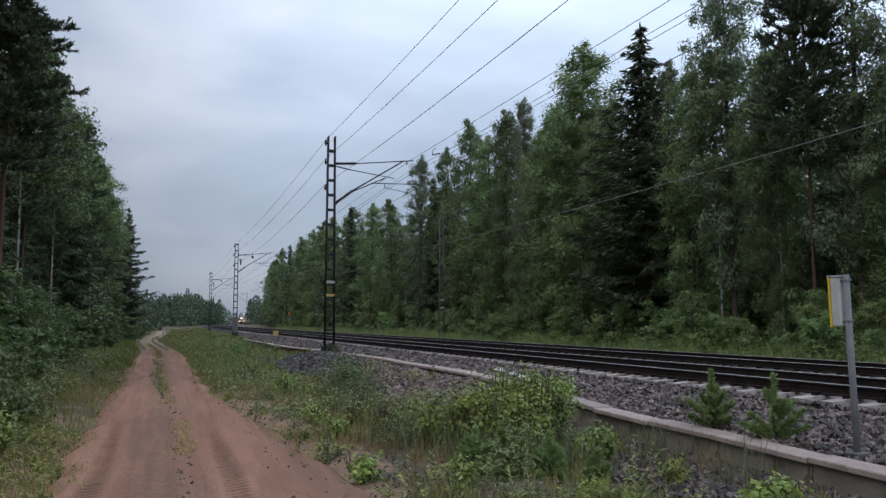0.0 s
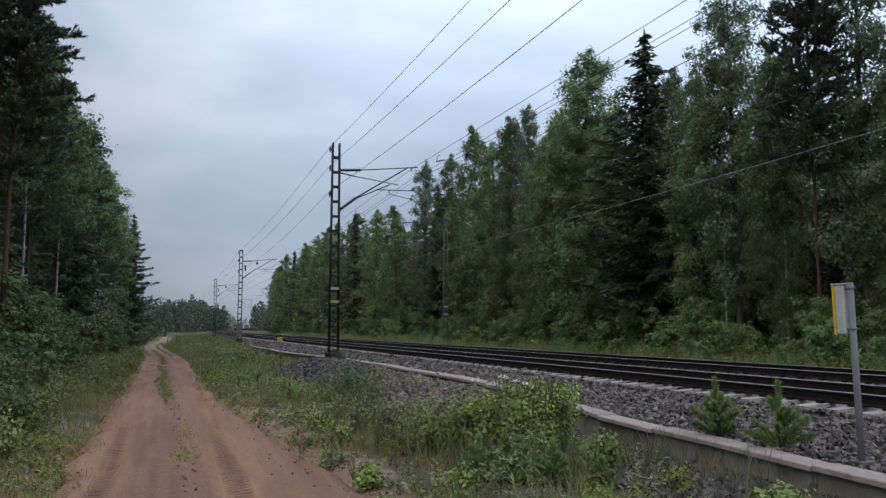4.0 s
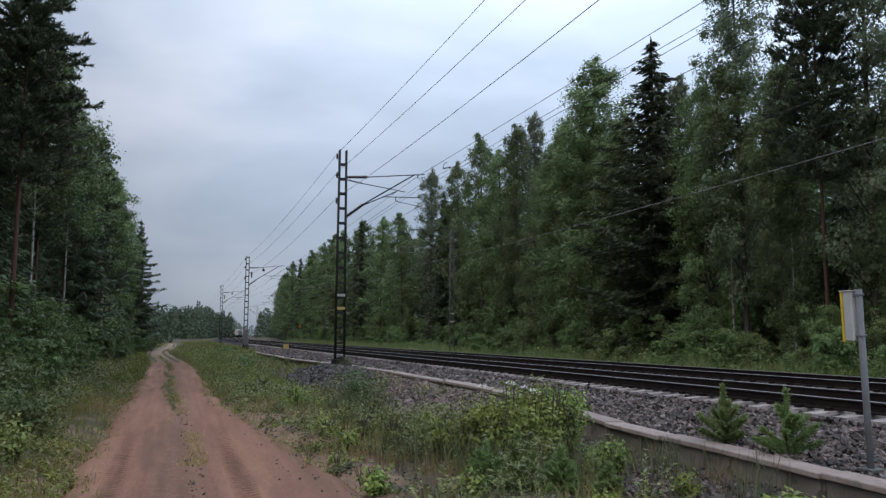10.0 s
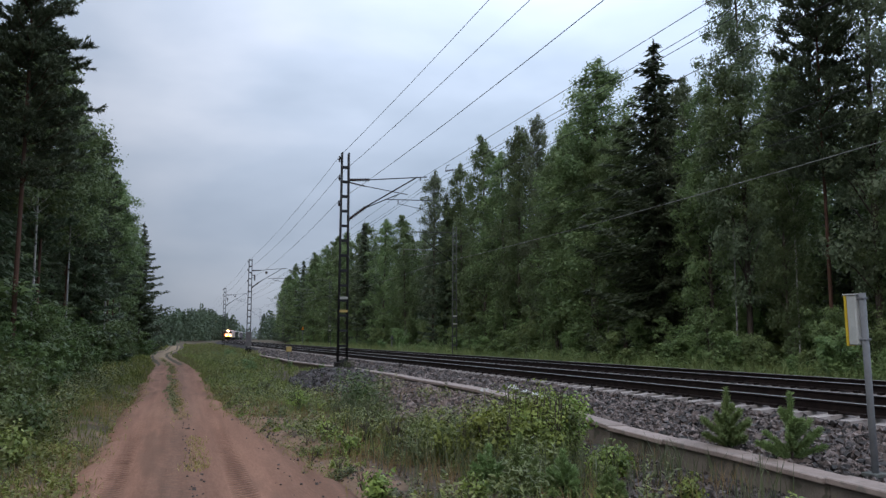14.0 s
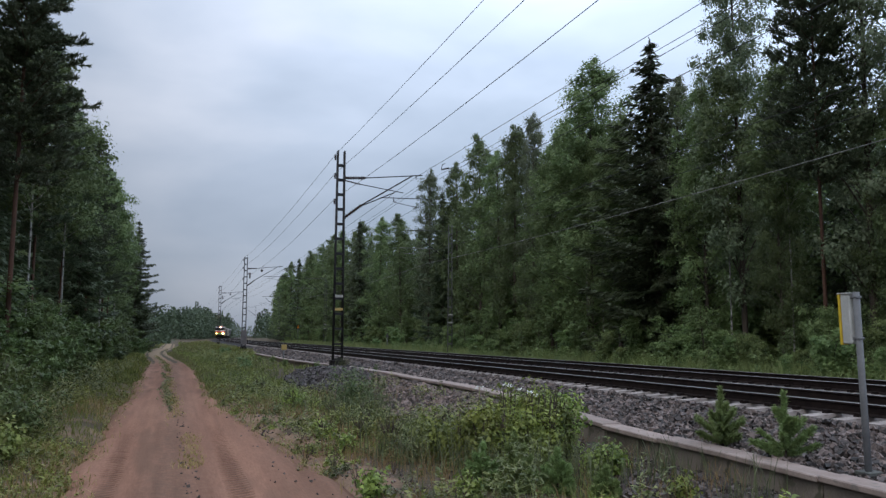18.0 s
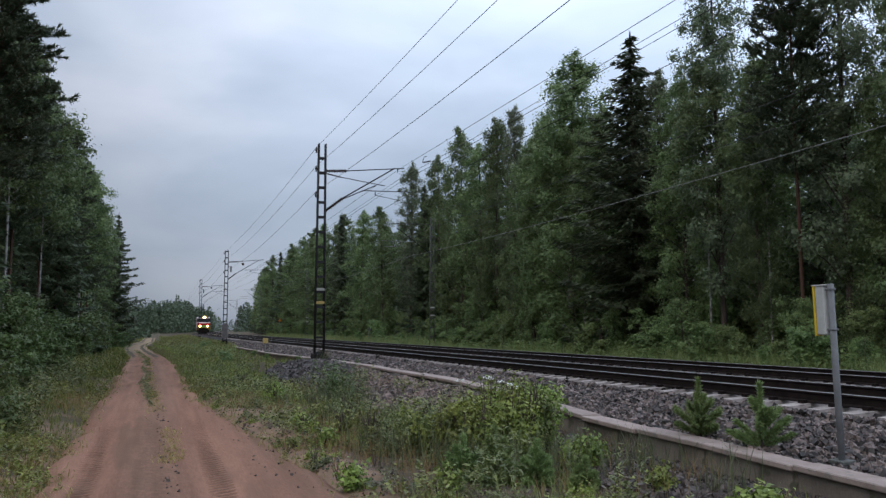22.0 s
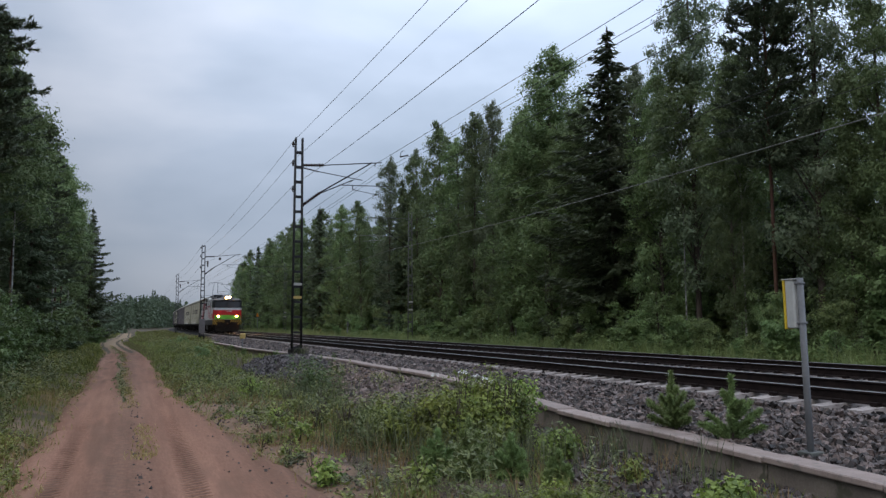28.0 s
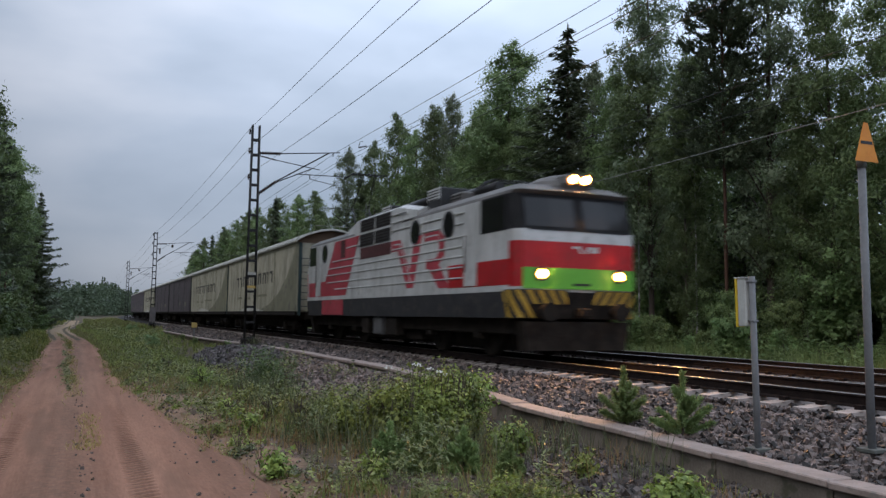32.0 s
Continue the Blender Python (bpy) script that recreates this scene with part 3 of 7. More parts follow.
RAIL_PROFILE = [(-0.075, -0.172), (0.075, -0.172), (0.075, -0.160), (0.012, -0.135), (0.009, -0.045), (0.036, -0.032), (0.036, -0.006), (0.028, 0.0), (-0.028, 0.0), (-0.036, -0.006), (-0.036, -0.032), (-0.009, -0.045), (-0.012, -0.135), (-0.075, -0.160)]


TRACKS = []


def make_rails():
    ys = [-60, 0, 60] + [120 + 8 * i for i in range(76)]
    for centre in (TRACK_X, TRACK2_X):
        track = tagged(empty("railway_track"), "railway track of rusty rails on pale concrete sleepers", "railway track", kind="structure")
        TRACKS.append(track)
        for side in (-1, 1):
            v, f = sweep(RAIL_PROFILE, ys, centre + side * GAUGE / 2)
            mats = [1 if k % 14 in (6, 7, 8) else 0 for k in range(len(f))]
            pymesh("rail", v, f, [M_RAIL, M_RAILTOP], track, mats=mats)


make_rails()


def sleeper_mesh():
    bm = bmesh.new()
    h = 0.19
    pts = [(-1.3, -0.035), (-0.8, 0.0), (-0.45, -0.02), (0.45, -0.02), (0.8, 0.0), (1.3, -0.035)]
    rows = []
    for x, z in pts:
        rows.append([bm.verts.new((x, s * w, zz)) for s, w, zz in ((-1, 0.15, -h), (-1, 0.12, z), (1, 0.12, z), (1, 0.15, -h))])
    for a, b in zip(rows, rows[1:]):
        for k in range(3):
            bm.faces.new((a[k], b[k], b[k + 1], a[k + 1]))
    bm.faces.new(rows[0]), bm.faces.new(rows[-1][::-1])
    for s in (-1, 1):
        for o in (-0.11, 0.11):
            box(bm, (s * 0.798 + o - 0.05, -0.05, -0.01), (s * 0.798 + o + 0.05, 0.05, 0.045), 0, 1)
    bmesh.ops.recalc_face_normals(bm, faces=bm.faces)
    me = bpy.data.meshes.new("sleeper")
    bm.to_mesh(me)
    bm.free()
    me.materials.append(M_SLEEPER), me.materials.append(M_RAIL)
    return me


def make_sleepers():
    me = sleeper_mesh()
    n = 0
    for track, (centre, first, last) in zip(TRACKS, ((TRACK_X, 1.3, 115), (TRACK2_X, 8, 60))):
        y = first
        while y < last:
            ob = new("sleeper", me)
            ob.matrix_basis = pose(centre + random.uniform(-0.012, 0.012), y, -0.178, 0, 0, random.uniform(-0.5, 0.5))
            ob.parent = track
            y += 0.61
            n += 1


make_sleepers()


# ---- overhead line masts ----
MAST_X, MAST_TOP = 6.32, 8.66
MAST_YS = (33.0, 81.5, 130.0)


def lattice(bm, x, y, z0, z1, half=0.17, depth=0.10, leg=0.046, first=0.0, step=0.62):
    """Two channel legs joined by flat battens, slightly narrower to the top."""
    for s in (-1, 1):
        for o in (-depth, depth):
            rodsq(bm, (x + s * half * 1.12, y + o, z0), (x + s * half * 0.82, y + o, z1), leg)
        bmesh_plate(bm, (x + s * half * 1.12, y, z0), (x + s * half * 0.82, y, z1), depth)
    z = z0 + first
    while z < z1 - 0.05:
        k = (z - z0) / (z1 - z0)
        w = half * (1.12 - 0.30 * k)
        for o in (-depth, depth):
            box(bm, (x - w, y + o - 0.006, z - 0.045), (x + w, y + o + 0.006, z + 0.045))
        z += step


def rodsq(bm, a, b, w):
    """A square bar from a to b."""
    return rod(bm, a, b, w * 0.72, seg=4)


def bmesh_plate(bm, a, b, depth):
    va = [bm.verts.new((p[0] + o, p[1] + q, p[2])) for p in (a, b) for o, q in ((-0.008, -depth), (0.008, -depth), (0.008, depth), (-0.008, depth))]
    for k in range(4):
        bm.faces.new((va[k], va[(k + 1) % 4], va[4 + (k + 1) % 4], va[4 + k]))


def insulator(bm, a, b, r=0.09, n=8):
    """A ribbed insulator between two points."""
    a, b = Vector(a), Vector(b)
    rod(bm, a, b, r * 0.5, seg=8)
    for i in range(n):
        c = a.lerp(b, (i + 0.5) / n)
        d = (b - a).normalized() * 0.014
        rod(bm, c - d, c + d, r, r * 0.7, seg=10)


def left_mast(y, detail=True):
    top = empty("overhead_line_mast", pose(MAST_X + curve_x(y), y, 0, 0, 0, -math.degrees(curve_angle(y))))
    base_z = -0.25 if y < 60 else -0.35
    bm = bmesh.new()
    box(bm, (-0.29, -0.29, base_z - 0.75), (0.29, 0.29, base_z + 0.20), 0.03)
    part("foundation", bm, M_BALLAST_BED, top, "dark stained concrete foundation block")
    bm = bmesh.new()
    lattice(bm, 0, 0, base_z - 0.02, MAST_TOP, first=0.25)
    part("lattice_mast", bm, M_STEEL, top)
    # cantilever: top tie, strut, inclined strut, registration arm
    bm = bmesh.new()
    rod(bm, (1.05, 0, 7.58), (3.58, 0, 7.86), 0.022)
    part("top_tie", bm, M_STEEL, top)
    bm = bmesh.new()
    rod(bm, (0.85, 0, 6.38), (3.15, 0, 7.83), 0.028)
    part("strut", bm, M_STEEL, top)
    for nm, a, b in (("tie_insulator", (0.15, 0, 7.52), (1.05, 0, 7.58)), ("strut_insulator", (0.15, 0, 5.82), (0.90, 0, 6.41))):
        bm = bmesh.new()
        insulator(bm, a, b)
        part(nm, bm, M_PORC, top, "dark brown ribbed insulator")
    if detail:
        bm = bmesh.new()
        rod(bm, (0.80, 0, 7.30), (2.72, 0, 7.04), 0.018)
        part("second_tie", bm, M_STEEL, top)
        bm = bmesh.new()
        insulator(bm, (0.15, 0, 7.42), (0.85, 0, 7.29), 0.045)
        part("tie_insulator", bm, M_PORC, top, "dark brown ribbed insulator")
        bm = bmesh.new()
        rod(bm, (0.86, 0.06, 6.36), (2.35, 0.06, 7.05), 0.022)
        part("second_strut", bm, M_STEEL, top)
    bm = bmesh.new()
    rod(bm, (1.72, 0, 6.78), (3.95, 0, 6.84), 0.018)
    rod(bm, (2.30, 0, 6.62), (2.30, 0, 6.82), 0.02)
    rod(bm, (2.28, 0, 6.62), (3.38, 0, 6.44), 0.012)
    part("registration_arm", bm, M_STEEL, top)
    bm = bmesh.new()
    rod(bm, (3.28, 0, 7.85), (3.28, 0, 7.66), 0.02)
    part("messenger_clamp", bm, M_STEEL, top)
    if not detail:
        bm = bmesh.new()
        rod(bm, (1.55, 0, 7.66), (1.55, 0, 7.40), 0.02)
        rod(bm, (1.55, 0, 7.46), (1.55, 0, 7.24), 0.13, 0.10, seg=12)
        part("hanging_insulator", bm, M_PORC, top, "dark bell insulator under the tie")
        bm = bmesh.new()
        rod(bm, (0.15, 0, 7.05), (0.42, 0, 7.05), 0.03)
        rod(bm, (0.42, 0, 7.12), (0.42, 0, 6.55), 0.08, 0.06, seg=10)
        part("switch_arm", bm, M_PORC, top, "dark switch insulator beside the mast")
    for z in (8.42, 7.62, 6.54):
        bm = bmesh.new()
        rod(bm, (-0.14, 0, z - 0.06), (-0.30, 0, z - 0.06), 0.018)
        insulator(bm, (-0.24, 0, z - 0.16), (-0.24, 0, z + 0.08), 0.05, 4)
        part("wire_insulator", bm, M_PORC, top, "small dark post insulator")
    if y < 60:
        for z, m, nm, lab in ((2.56, M_PALE, "marker_plate", "pale marker plate"), (2.02, M_YELLOW, "marker_plate", "yellow marker plate")):
            bm = bmesh.new()
            box(bm, (-0.17, -0.125, z - 0.055), (0.17, -0.105, z + 0.055), 0.004)
            part(nm, bm, m, top, lab)
    elif y < 100:
        bm = bmesh.new()
        box(bm, (-0.28, -0.34, base_z + 0.45), (0.26, -0.12, base_z + 1.85), 0.02)
        part("equipment_box", bm, M_T_BOX_PALE, top, "pale grey steel equipment box")
    tagged(top, "dark lattice steel mast with a cantilever arm carrying overhead wires", "railway mast", "masts along the railway")


for _y in MAST_YS:
    left_mast(_y, _y < 60)

RMAST_X = 17.6
RMAST_YS = (52.0, 100.5, 149.0, 205.0)


def right_mast(y):
    x = RMAST_X
    top = empty("overhead_line_mast", pose(x + curve_x(y), y, 0, 0, 0, -math.degrees(curve_angle(y))))
    bm = bmesh.new()
    box(bm, (-0.4, -0.4, -1.4), (0.4, 0.4, -0.45), 0.03)
    part("foundation", bm, M_CONCRETE, top, "rough concrete foundation block")
    bm = bmesh.new()
    lattice(bm, 0, 0, -0.47, 8.55, half=0.14, depth=0.07, leg=0.019, first=0.3)
    part("lattice_mast", bm, M_GALV, top, "grey galvanised lattice mast")
    bm = bmesh.new()
    rod(bm, (-0.15, 0, 8.10), (-3.1, 0, 8.05), 0.022)
    part("top_tie", bm, M_GALV, top)
    bm = bmesh.new()
    rod(bm, (-0.15, 0, 6.1), (-2.5, 0, 7.75), 0.026)
    part("strut", bm, M_STEEL, top)
    bm = bmesh.new()
    rod(bm, (-1.2, 0, 6.85), (-3.6, 0, 6.85), 0.018)
    rod(bm, (-2.0, 0, 6.55), (-3.3, 0, 6.45), 0.016)
    part("registration_arm", bm, M_COPPER, top)
    for z in (2.42, 1.89):
        bm = bmesh.new()
        box(bm, (-0.15, -0.125, z - 0.05), (0.15, -0.105, z + 0.05), 0.004)
        part("marker_plate", bm, M_PALE, top, "pale marker plate")
    tagged(top, "grey lattice steel mast beside the forest edge with a cantilever arm", "railway mast", "masts along the railway")


for _y in RMAST_YS:
    right_mast(_y)


# ---- wires ----
def wire(name, pts, sag, r, material, label):
    """A hanging wire through its supports (x offset from the line, y, z)."""
    cu = bpy.data.curves.new(name, "CURVE")
    cu.dimensions, cu.bevel_depth, cu.bevel_resolution = "3D", r, 1
    out = []
    for (xa, ya, za), (xb, yb, zb) in zip(pts, pts[1:]):
        for i in range(10):
            k = i / 10
            y = ya + (yb - ya) * k
            out.append((xa + (xb - xa) * k + curve_x(y), y, za + (zb - za) * k - 4 * sag * k * (1 - k)))
    x, y, z = pts[-1]
    out.append((x + curve_x(y), y, z))
    sp = cu.splines.new("POLY")
    sp.points.add(len(out) - 1)
    for p, q in zip(sp.points, out):
        p.co = (*q, 1)
    cu.materials.append(material)
    return tagged(new(name, cu), label, "wire", "overhead wires", "structure")


def make_wires():
    ys = (-15.5,) + MAST_YS + (178.5, 227.0, 275.5, 324.0)
    for z, sag in ((8.50, 0.335), (7.70, 0.405), (6.62, 0.465)):
        wire("line_wire", [(MAST_X - 0.24, y, z) for y in ys], sag, 0.0075, M_WIRE, "thin dark wire strung along the masts")
    wire("messenger_wire", [(9.62 if i % 2 else 10.28, y, 7.78) for i, y in enumerate(ys)], 0.10, 0.008, M_WIRE, "dark messenger wire over the track")
    for z, x in ((7.33, 9.62), (7.16, 9.60)):
        wire("messenger_wire", [(x, y, z) for y in ys], 0.28, 0.007, M_WIRE, "dark messenger wire over the track")
    wire("contact_wire", [(9.62 if i % 2 else 10.28, y, 6.42) for i, y in enumerate(ys)], 0.02, 0.008, M_WIRE, "contact wire over the track")
    ys2 = (3.5,) + RMAST_YS + (241.0, 290.0)
    wire("contact_wire", [(RMAST_X - 1.6, y, 5.86) for y in ys2], 0.25, 0.011, M_COPPER, "pale bare wire in front of the forest")
    wire("messenger_wire", [(16.6, y, 6.75) for y in ys2], 0.1, 0.008, M_WIRE, "dark messenger wire over the far track")
    wire("contact_wire", [(13.95, y, 6.44) for y in ys2], 0.02, 0.008, M_WIRE, "contact wire over the far track")


make_wires()


def hanging_insulator():
    top = empty("wire_insulator", pose(9.62, 29.4, 7.38))
    bm = bmesh.new()
    insulator(bm, (-0.05, 0, 0.0), (0.28, 0, 0.09), 0.035, 5)
    part("insulator_body", bm, M_PORC, top)
    bm = bmesh.new()
    rod(bm, (-0.05, 0, 0.0), (0.0, 0, 0.22), 0.012)
    rod(bm, (0.0, 0, 0.22), (0.12, 0, 0.26), 0.012)
    part("hook", bm, M_STEEL, top)
    tagged(top, "small dark insulator hooked on the messenger wire", "insulator")


hanging_insulator()


# ---- trees ----
RNG = np.random.default_rng(11)


def leaf_quads(c, s, rng, aspect=0.75, up=None, length=None):
    """Diamond leaves: centres, half sizes; random turn, or along the given directions."""
    n = len(c)
    if length is None:
        u = rng.normal(size=(n, 3))
    else:
        u = length + rng.normal(size=(n, 3)) * 0.25
    u /= np.linalg.norm(u, axis=1)[:, None] + 1e-9
    w = rng.normal(size=(n, 3)) if up is None else up + rng.normal(size=(n, 3)) * 0.35
    v = np.cross(u, w)
    v /= np.linalg.norm(v, axis=1)[:, None] + 1e-9
    s = np.asarray(s).reshape(-1, 1) * np.ones((n, 1))
    P = np.stack([c - u * s, c + v * s * aspect, c + u * s, c - v * s * aspect], 1).reshape(-1, 3)
    F = np.arange(n * 4).reshape(n, 4)
    return P, F


def limb_mesh(paths, seg=6):
    """Tapered tubes: each path is a list of (x, y, z, r)."""
    V, F = [], []
    for path in paths:
        base = len(V)
        for x, y, z, r in path:
            for k in range(seg):
                a = 2 * math.pi * k / seg
                V.append((x + r * math.cos(a), y + r * math.sin(a), z))
        for i in range(len(path) - 1):
            for k in range(seg):
                k2 = (k + 1) % seg
                F.append((base + i * seg + k, base + i * seg + k2, base + (i + 1) * seg + k2, base + (i + 1) * seg + k))
    return V, F


def trunk_path(h, r, lean, rng, z0=-0.3, z1=1.0):
    k = np.linspace(0, z1, 9)
    bx, by = rng.normal(size=2) * lean
    return [(bx * t * t * h + 0.05 * math.sin(5 * t + bx * 30), by * t * t * h + 0.05 * math.cos(4 * t), z0 + t * (h - z0), r * (1.12 - t) ** 0.9 + 0.012) for t in k]


def at_height(path, z):
    for a, b in zip(path, path[1:]):
        if a[2] <= z <= b[2]:
            k = (z - a[2]) / (b[2] - a[2])
            return np.array([a[i] + (b[i] - a[i]) * k for i in range(4)])
    return np.array(path[-1])


def crown_tris(C, S, rng, small, core, leaf, big, squash=0.75, droop=0.2, axis=True):
    """Leaf cloud: round every spray centre a few large inner leaves and many small outer ones, turned outwards and up."""
    C, S = np.asarray(C), np.asarray(S)
    out = []
    for per, size, tight in ((core, big, 0.6), (small, leaf, 1.0)):
        i = np.repeat(np.arange(len(C)), per)
        n = len(i)
        q = rng.normal(size=(n, 3)) * (1.0, 1.0, squash)
        far = np.linalg.norm(q, axis=1)[:, None]
        q = q / far * np.minimum(far, 1.9) * S[i][:, None] * tight
        q[:, 2] -= droop * np.linalg.norm(q[:, :2], axis=1)
        c = C[i] + q
        side = C[i] * (1, 1, 0)
        side = side / (np.linalg.norm(side, axis=1)[:, None] + 0.05) if axis else 0
        w = q / S[i][:, None] * 0.6 + side * 0.35 + np.array([0, 0, 0.7]) + rng.normal(size=(n, 3)) * 0.55
        w /= np.linalg.norm(w, axis=1)[:, None] + 1e-9
        u = np.cross(w, rng.normal(size=(n, 3)))
        u /= np.linalg.norm(u, axis=1)[:, None] + 1e-9
        v = np.cross(w, u)
        s = (size * rng.uniform(0.65, 1.35, n))[:, None]
        out.append(np.stack([c + u * s * 1.2, c - u * s * 0.7 + v * s * 0.8, c - u * s * 0.7 - v * s * 0.8], 1).reshape(-1, 3))
    P = np.concatenate(out)
    return P, np.arange(len(P)).reshape(-1, 3)


def broadleaf(h, width, low, rng, clumps=400, small=60, core=10, leaf=0.05, big=0.13, droop=0.25, narrow=1.0, limbs=60, spread=0.30, peak=0.46, stem=0.0085):
    """Birch or aspen: ascending limbs of uneven length, with leaf sprays along their outer part."""
    tr = trunk_path(h, stem * h, 0.012, rng)
    paths, C, S = [tr], [], []
    each = max(1, clumps // limbs)
    for i in range(limbs):
        k = (i + rng.random()) / limbs
        t = low + (0.96 - low) * k
        reach = width * (1 - k) ** peak * (0.6 + 0.4 * min(1.0, k / 0.2)) * rng.uniform(0.6, 1.25) + 0.14
        a = i * 2.4 + rng.normal() * 0.4
        p0 = at_height(tr, t * h)
        rise = reach * rng.uniform(0.35, 0.8) * narrow * (1 - 0.5 * k)
        tip = p0[:3] + np.array([reach * math.cos(a), reach * math.sin(a), rise])
        tip[2] = min(tip[2], h)
        mid = p0[:3] * 0.5 + tip * 0.5 + np.array([0, 0, 0.10 * reach])
        paths.append([(*p0[:3], p0[3] * 0.34 + 0.006), (*mid, p0[3] * 0.2 + 0.005), (*tip, 0.005)])
        for j in range(each):
            f = rng.uniform(0.18, 1.03) if j else 1.0
            C.append(p0[:3] * (1 - f) + tip * f + np.array([0, 0, 0.10 * reach * math.sin(math.pi * min(1, f))]) + rng.normal(size=3) * (0.24, 0.24, 0.20) * min(1.0, reach))
            S.append(spread * rng.uniform(0.6, 1.3) * min(1.0, 0.62 + 0.3 * reach))
    top = at_height(tr, h)
    for k in range(4):
        C.append(top[:3] - (0, 0, 0.22 * k) + rng.normal(size=3) * (0.2, 0.2, 0.05)), S.append(0.16 + 0.04 * k)
    return limb_mesh(paths, 5), crown_tris(C, S, rng, small, core, leaf, big, 0.8, droop)


def spruce(h, width, rng, low=0.06, fine=1.0):
    """Whorls of drooping branches, each a fan of needle sprays."""
    tr = trunk_path(h, 0.009 * h, 0.004, rng)
    paths, cs, ds, ss = [tr], [], [], []
    z = low * h
    size = 0.13 / fine ** 0.5
    while z < h - 0.15:
        k = z / h
        ln = min(width * (1 - k) ** 0.85, 2.9) + 0.08
        n = int(6 + 3 * (1 - k))
        off = rng.random() * 6.28
        for i in range(n):
            a = off + 6.28 * i / n + rng.normal() * 0.2
            L = ln * rng.uniform(0.4, 1.2)
            d = np.array([math.cos(a), math.sin(a), 0])
            p0 = at_height(tr, min(h - 0.1, z + rng.normal() * 0.13))[:3]
            m = max(3, int(L * 13 * fine))
            f = np.linspace(0.10, 1.0, m)
            droop = -0.30 * L * f + 0.24 * L * f ** 2.6
            spine = p0 + d * (L * f)[:, None] + np.stack([0 * f, 0 * f, droop], 1)
            side = np.array([-d[1], d[0], 0])
            for s in (-1, -0.5, 0, 0.5, 1):
                w = (0.42 * L * (1 - f) + 0.10) * s * 0.55
                q = spine + side * w[:, None] + rng.normal(size=(m, 3)) * 0.045
                q[:, 2] -= np.abs(w) * 0.45 + rng.random(m) * 0.10
                cs.append(q)
                ds.append(np.tile(d + side * s * 0.8 + np.array([0, 0, -0.45]), (m, 1)))
                ss.append(np.full(m, size))
        z += (0.34 + 0.12 * (1 - k) + rng.random() * 0.12) / min(1.0, 0.6 + 0.4 * fine)
    top = at_height(tr, h)[:3]
    cs.append(np.linspace(top - (0, 0, 0.9), top + (0, 0, 0.2), 20)), ds.append(rng.normal(size=(20, 3)) + (0, 0, 1.2)), ss.append(np.full(20, 0.09))
    c, d, s = np.concatenate(cs), np.concatenate(ds), np.concatenate(ss)
    return limb_mesh(paths), needle_tris(c, s * rng.uniform(0.75, 1.25, len(c)), rng, 0.42, d)


def needle_tris(c, s, rng, aspect, d):
    """Slim triangles pointing along the given directions."""
    n = len(c)
    u = d + rng.normal(size=(n, 3)) * 0.25
    u /= np.linalg.norm(u, axis=1)[:, None] + 1e-9
    v = np.cross(u, rng.normal(size=(n, 3)) * 0.6 + (0, 0, 1.0))
    v /= np.linalg.norm(v, axis=1)[:, None] + 1e-9
    s = np.asarray(s).reshape(-1, 1)
    P = np.stack([c + u * s * 1.4, c - u * s * 0.6 + v * s * aspect, c - u * s * 0.6 - v * s * aspect], 1).reshape(-1, 3)
    return P, np.arange(n * 3).reshape(n, 3)


def pine(h, width, rng, low=0.45, clumps=70, twigs=9, per=22, size=0.12):
    """Bare reddish stem, a few dead stubs, long level limbs whose twigs end in upturned brushes of needles."""
    tr = trunk_path(h, 0.0050 * h, 0.010, rng)
    paths, cs, ds = [tr], [], []
    for i in range(9):
        z = h * rng.uniform(0.15, low)
        p = at_height(tr, z)
        a = rng.random() * 6.28
        L = rng.uniform(0.3, 1.2)
        paths.append([(*p[:3], 0.018), (p[0] + L * math.cos(a), p[1] + L * math.sin(a), p[2] - 0.1, 0.005)])
    for i in range(clumps):
        k = ((i + rng.random()) / clumps) ** 0.9
        t = low + (0.985 - low) * k
        rad = width * (1 - k) ** 0.5 * (0.7 + 0.3 * min(1.0, k / 0.15)) * rng.choice((0.65, 0.85, 0.95, 1.05)) * rng.uniform(0.85, 1.1) + 0.2
        a = i * 2.4 + rng.normal() * 0.5
        d0 = np.array([math.cos(a), math.sin(a), 0])
        side = np.array([-d0[1], d0[0], 0])
        p0 = at_height(tr, t * h)[:3]
        tip = p0 + d0 * rad + np.array([0, 0, rad * rng.uniform(-0.12, 0.30)])
        mid = (p0 + tip) / 2 - (0, 0, 0.05 * rad)
        paths.append([(*p0, at_height(tr, t * h)[3] * 0.3 + 0.012), (*mid, 0.022), (*tip, 0.010)])
        for j in range(twigs):
            f = 1.0 if j == 0 else rng.uniform(0.08, 1.0)
            base = p0 * (1 - f) + tip * f - (0, 0, 0.10 * rad * f * (1 - f))
            way = d0 * rng.uniform(0.5, 1.1) + side * rng.normal() * 0.85 + np.array([0, 0, rng.uniform(0.15, 0.75)])
            way /= np.linalg.norm(way)
            L = rng.uniform(0.25, 0.52) * min(1.0, 0.45 + 0.4 * rad)
            u = rng.random(per) ** 0.7
            d = rng.normal(size=(per, 3)) * 0.45 + way
            d /= np.linalg.norm(d, axis=1)[:, None]
            cs.append(base + way * (L * u)[:, None] + d * 0.05), ds.append(d)
    c, d = np.concatenate(cs), np.concatenate(ds)
    return limb_mesh(paths, 5), needle_tris(c, rng.uniform(0.7, 1.25, len(c)) * size, rng, 0.30, d)


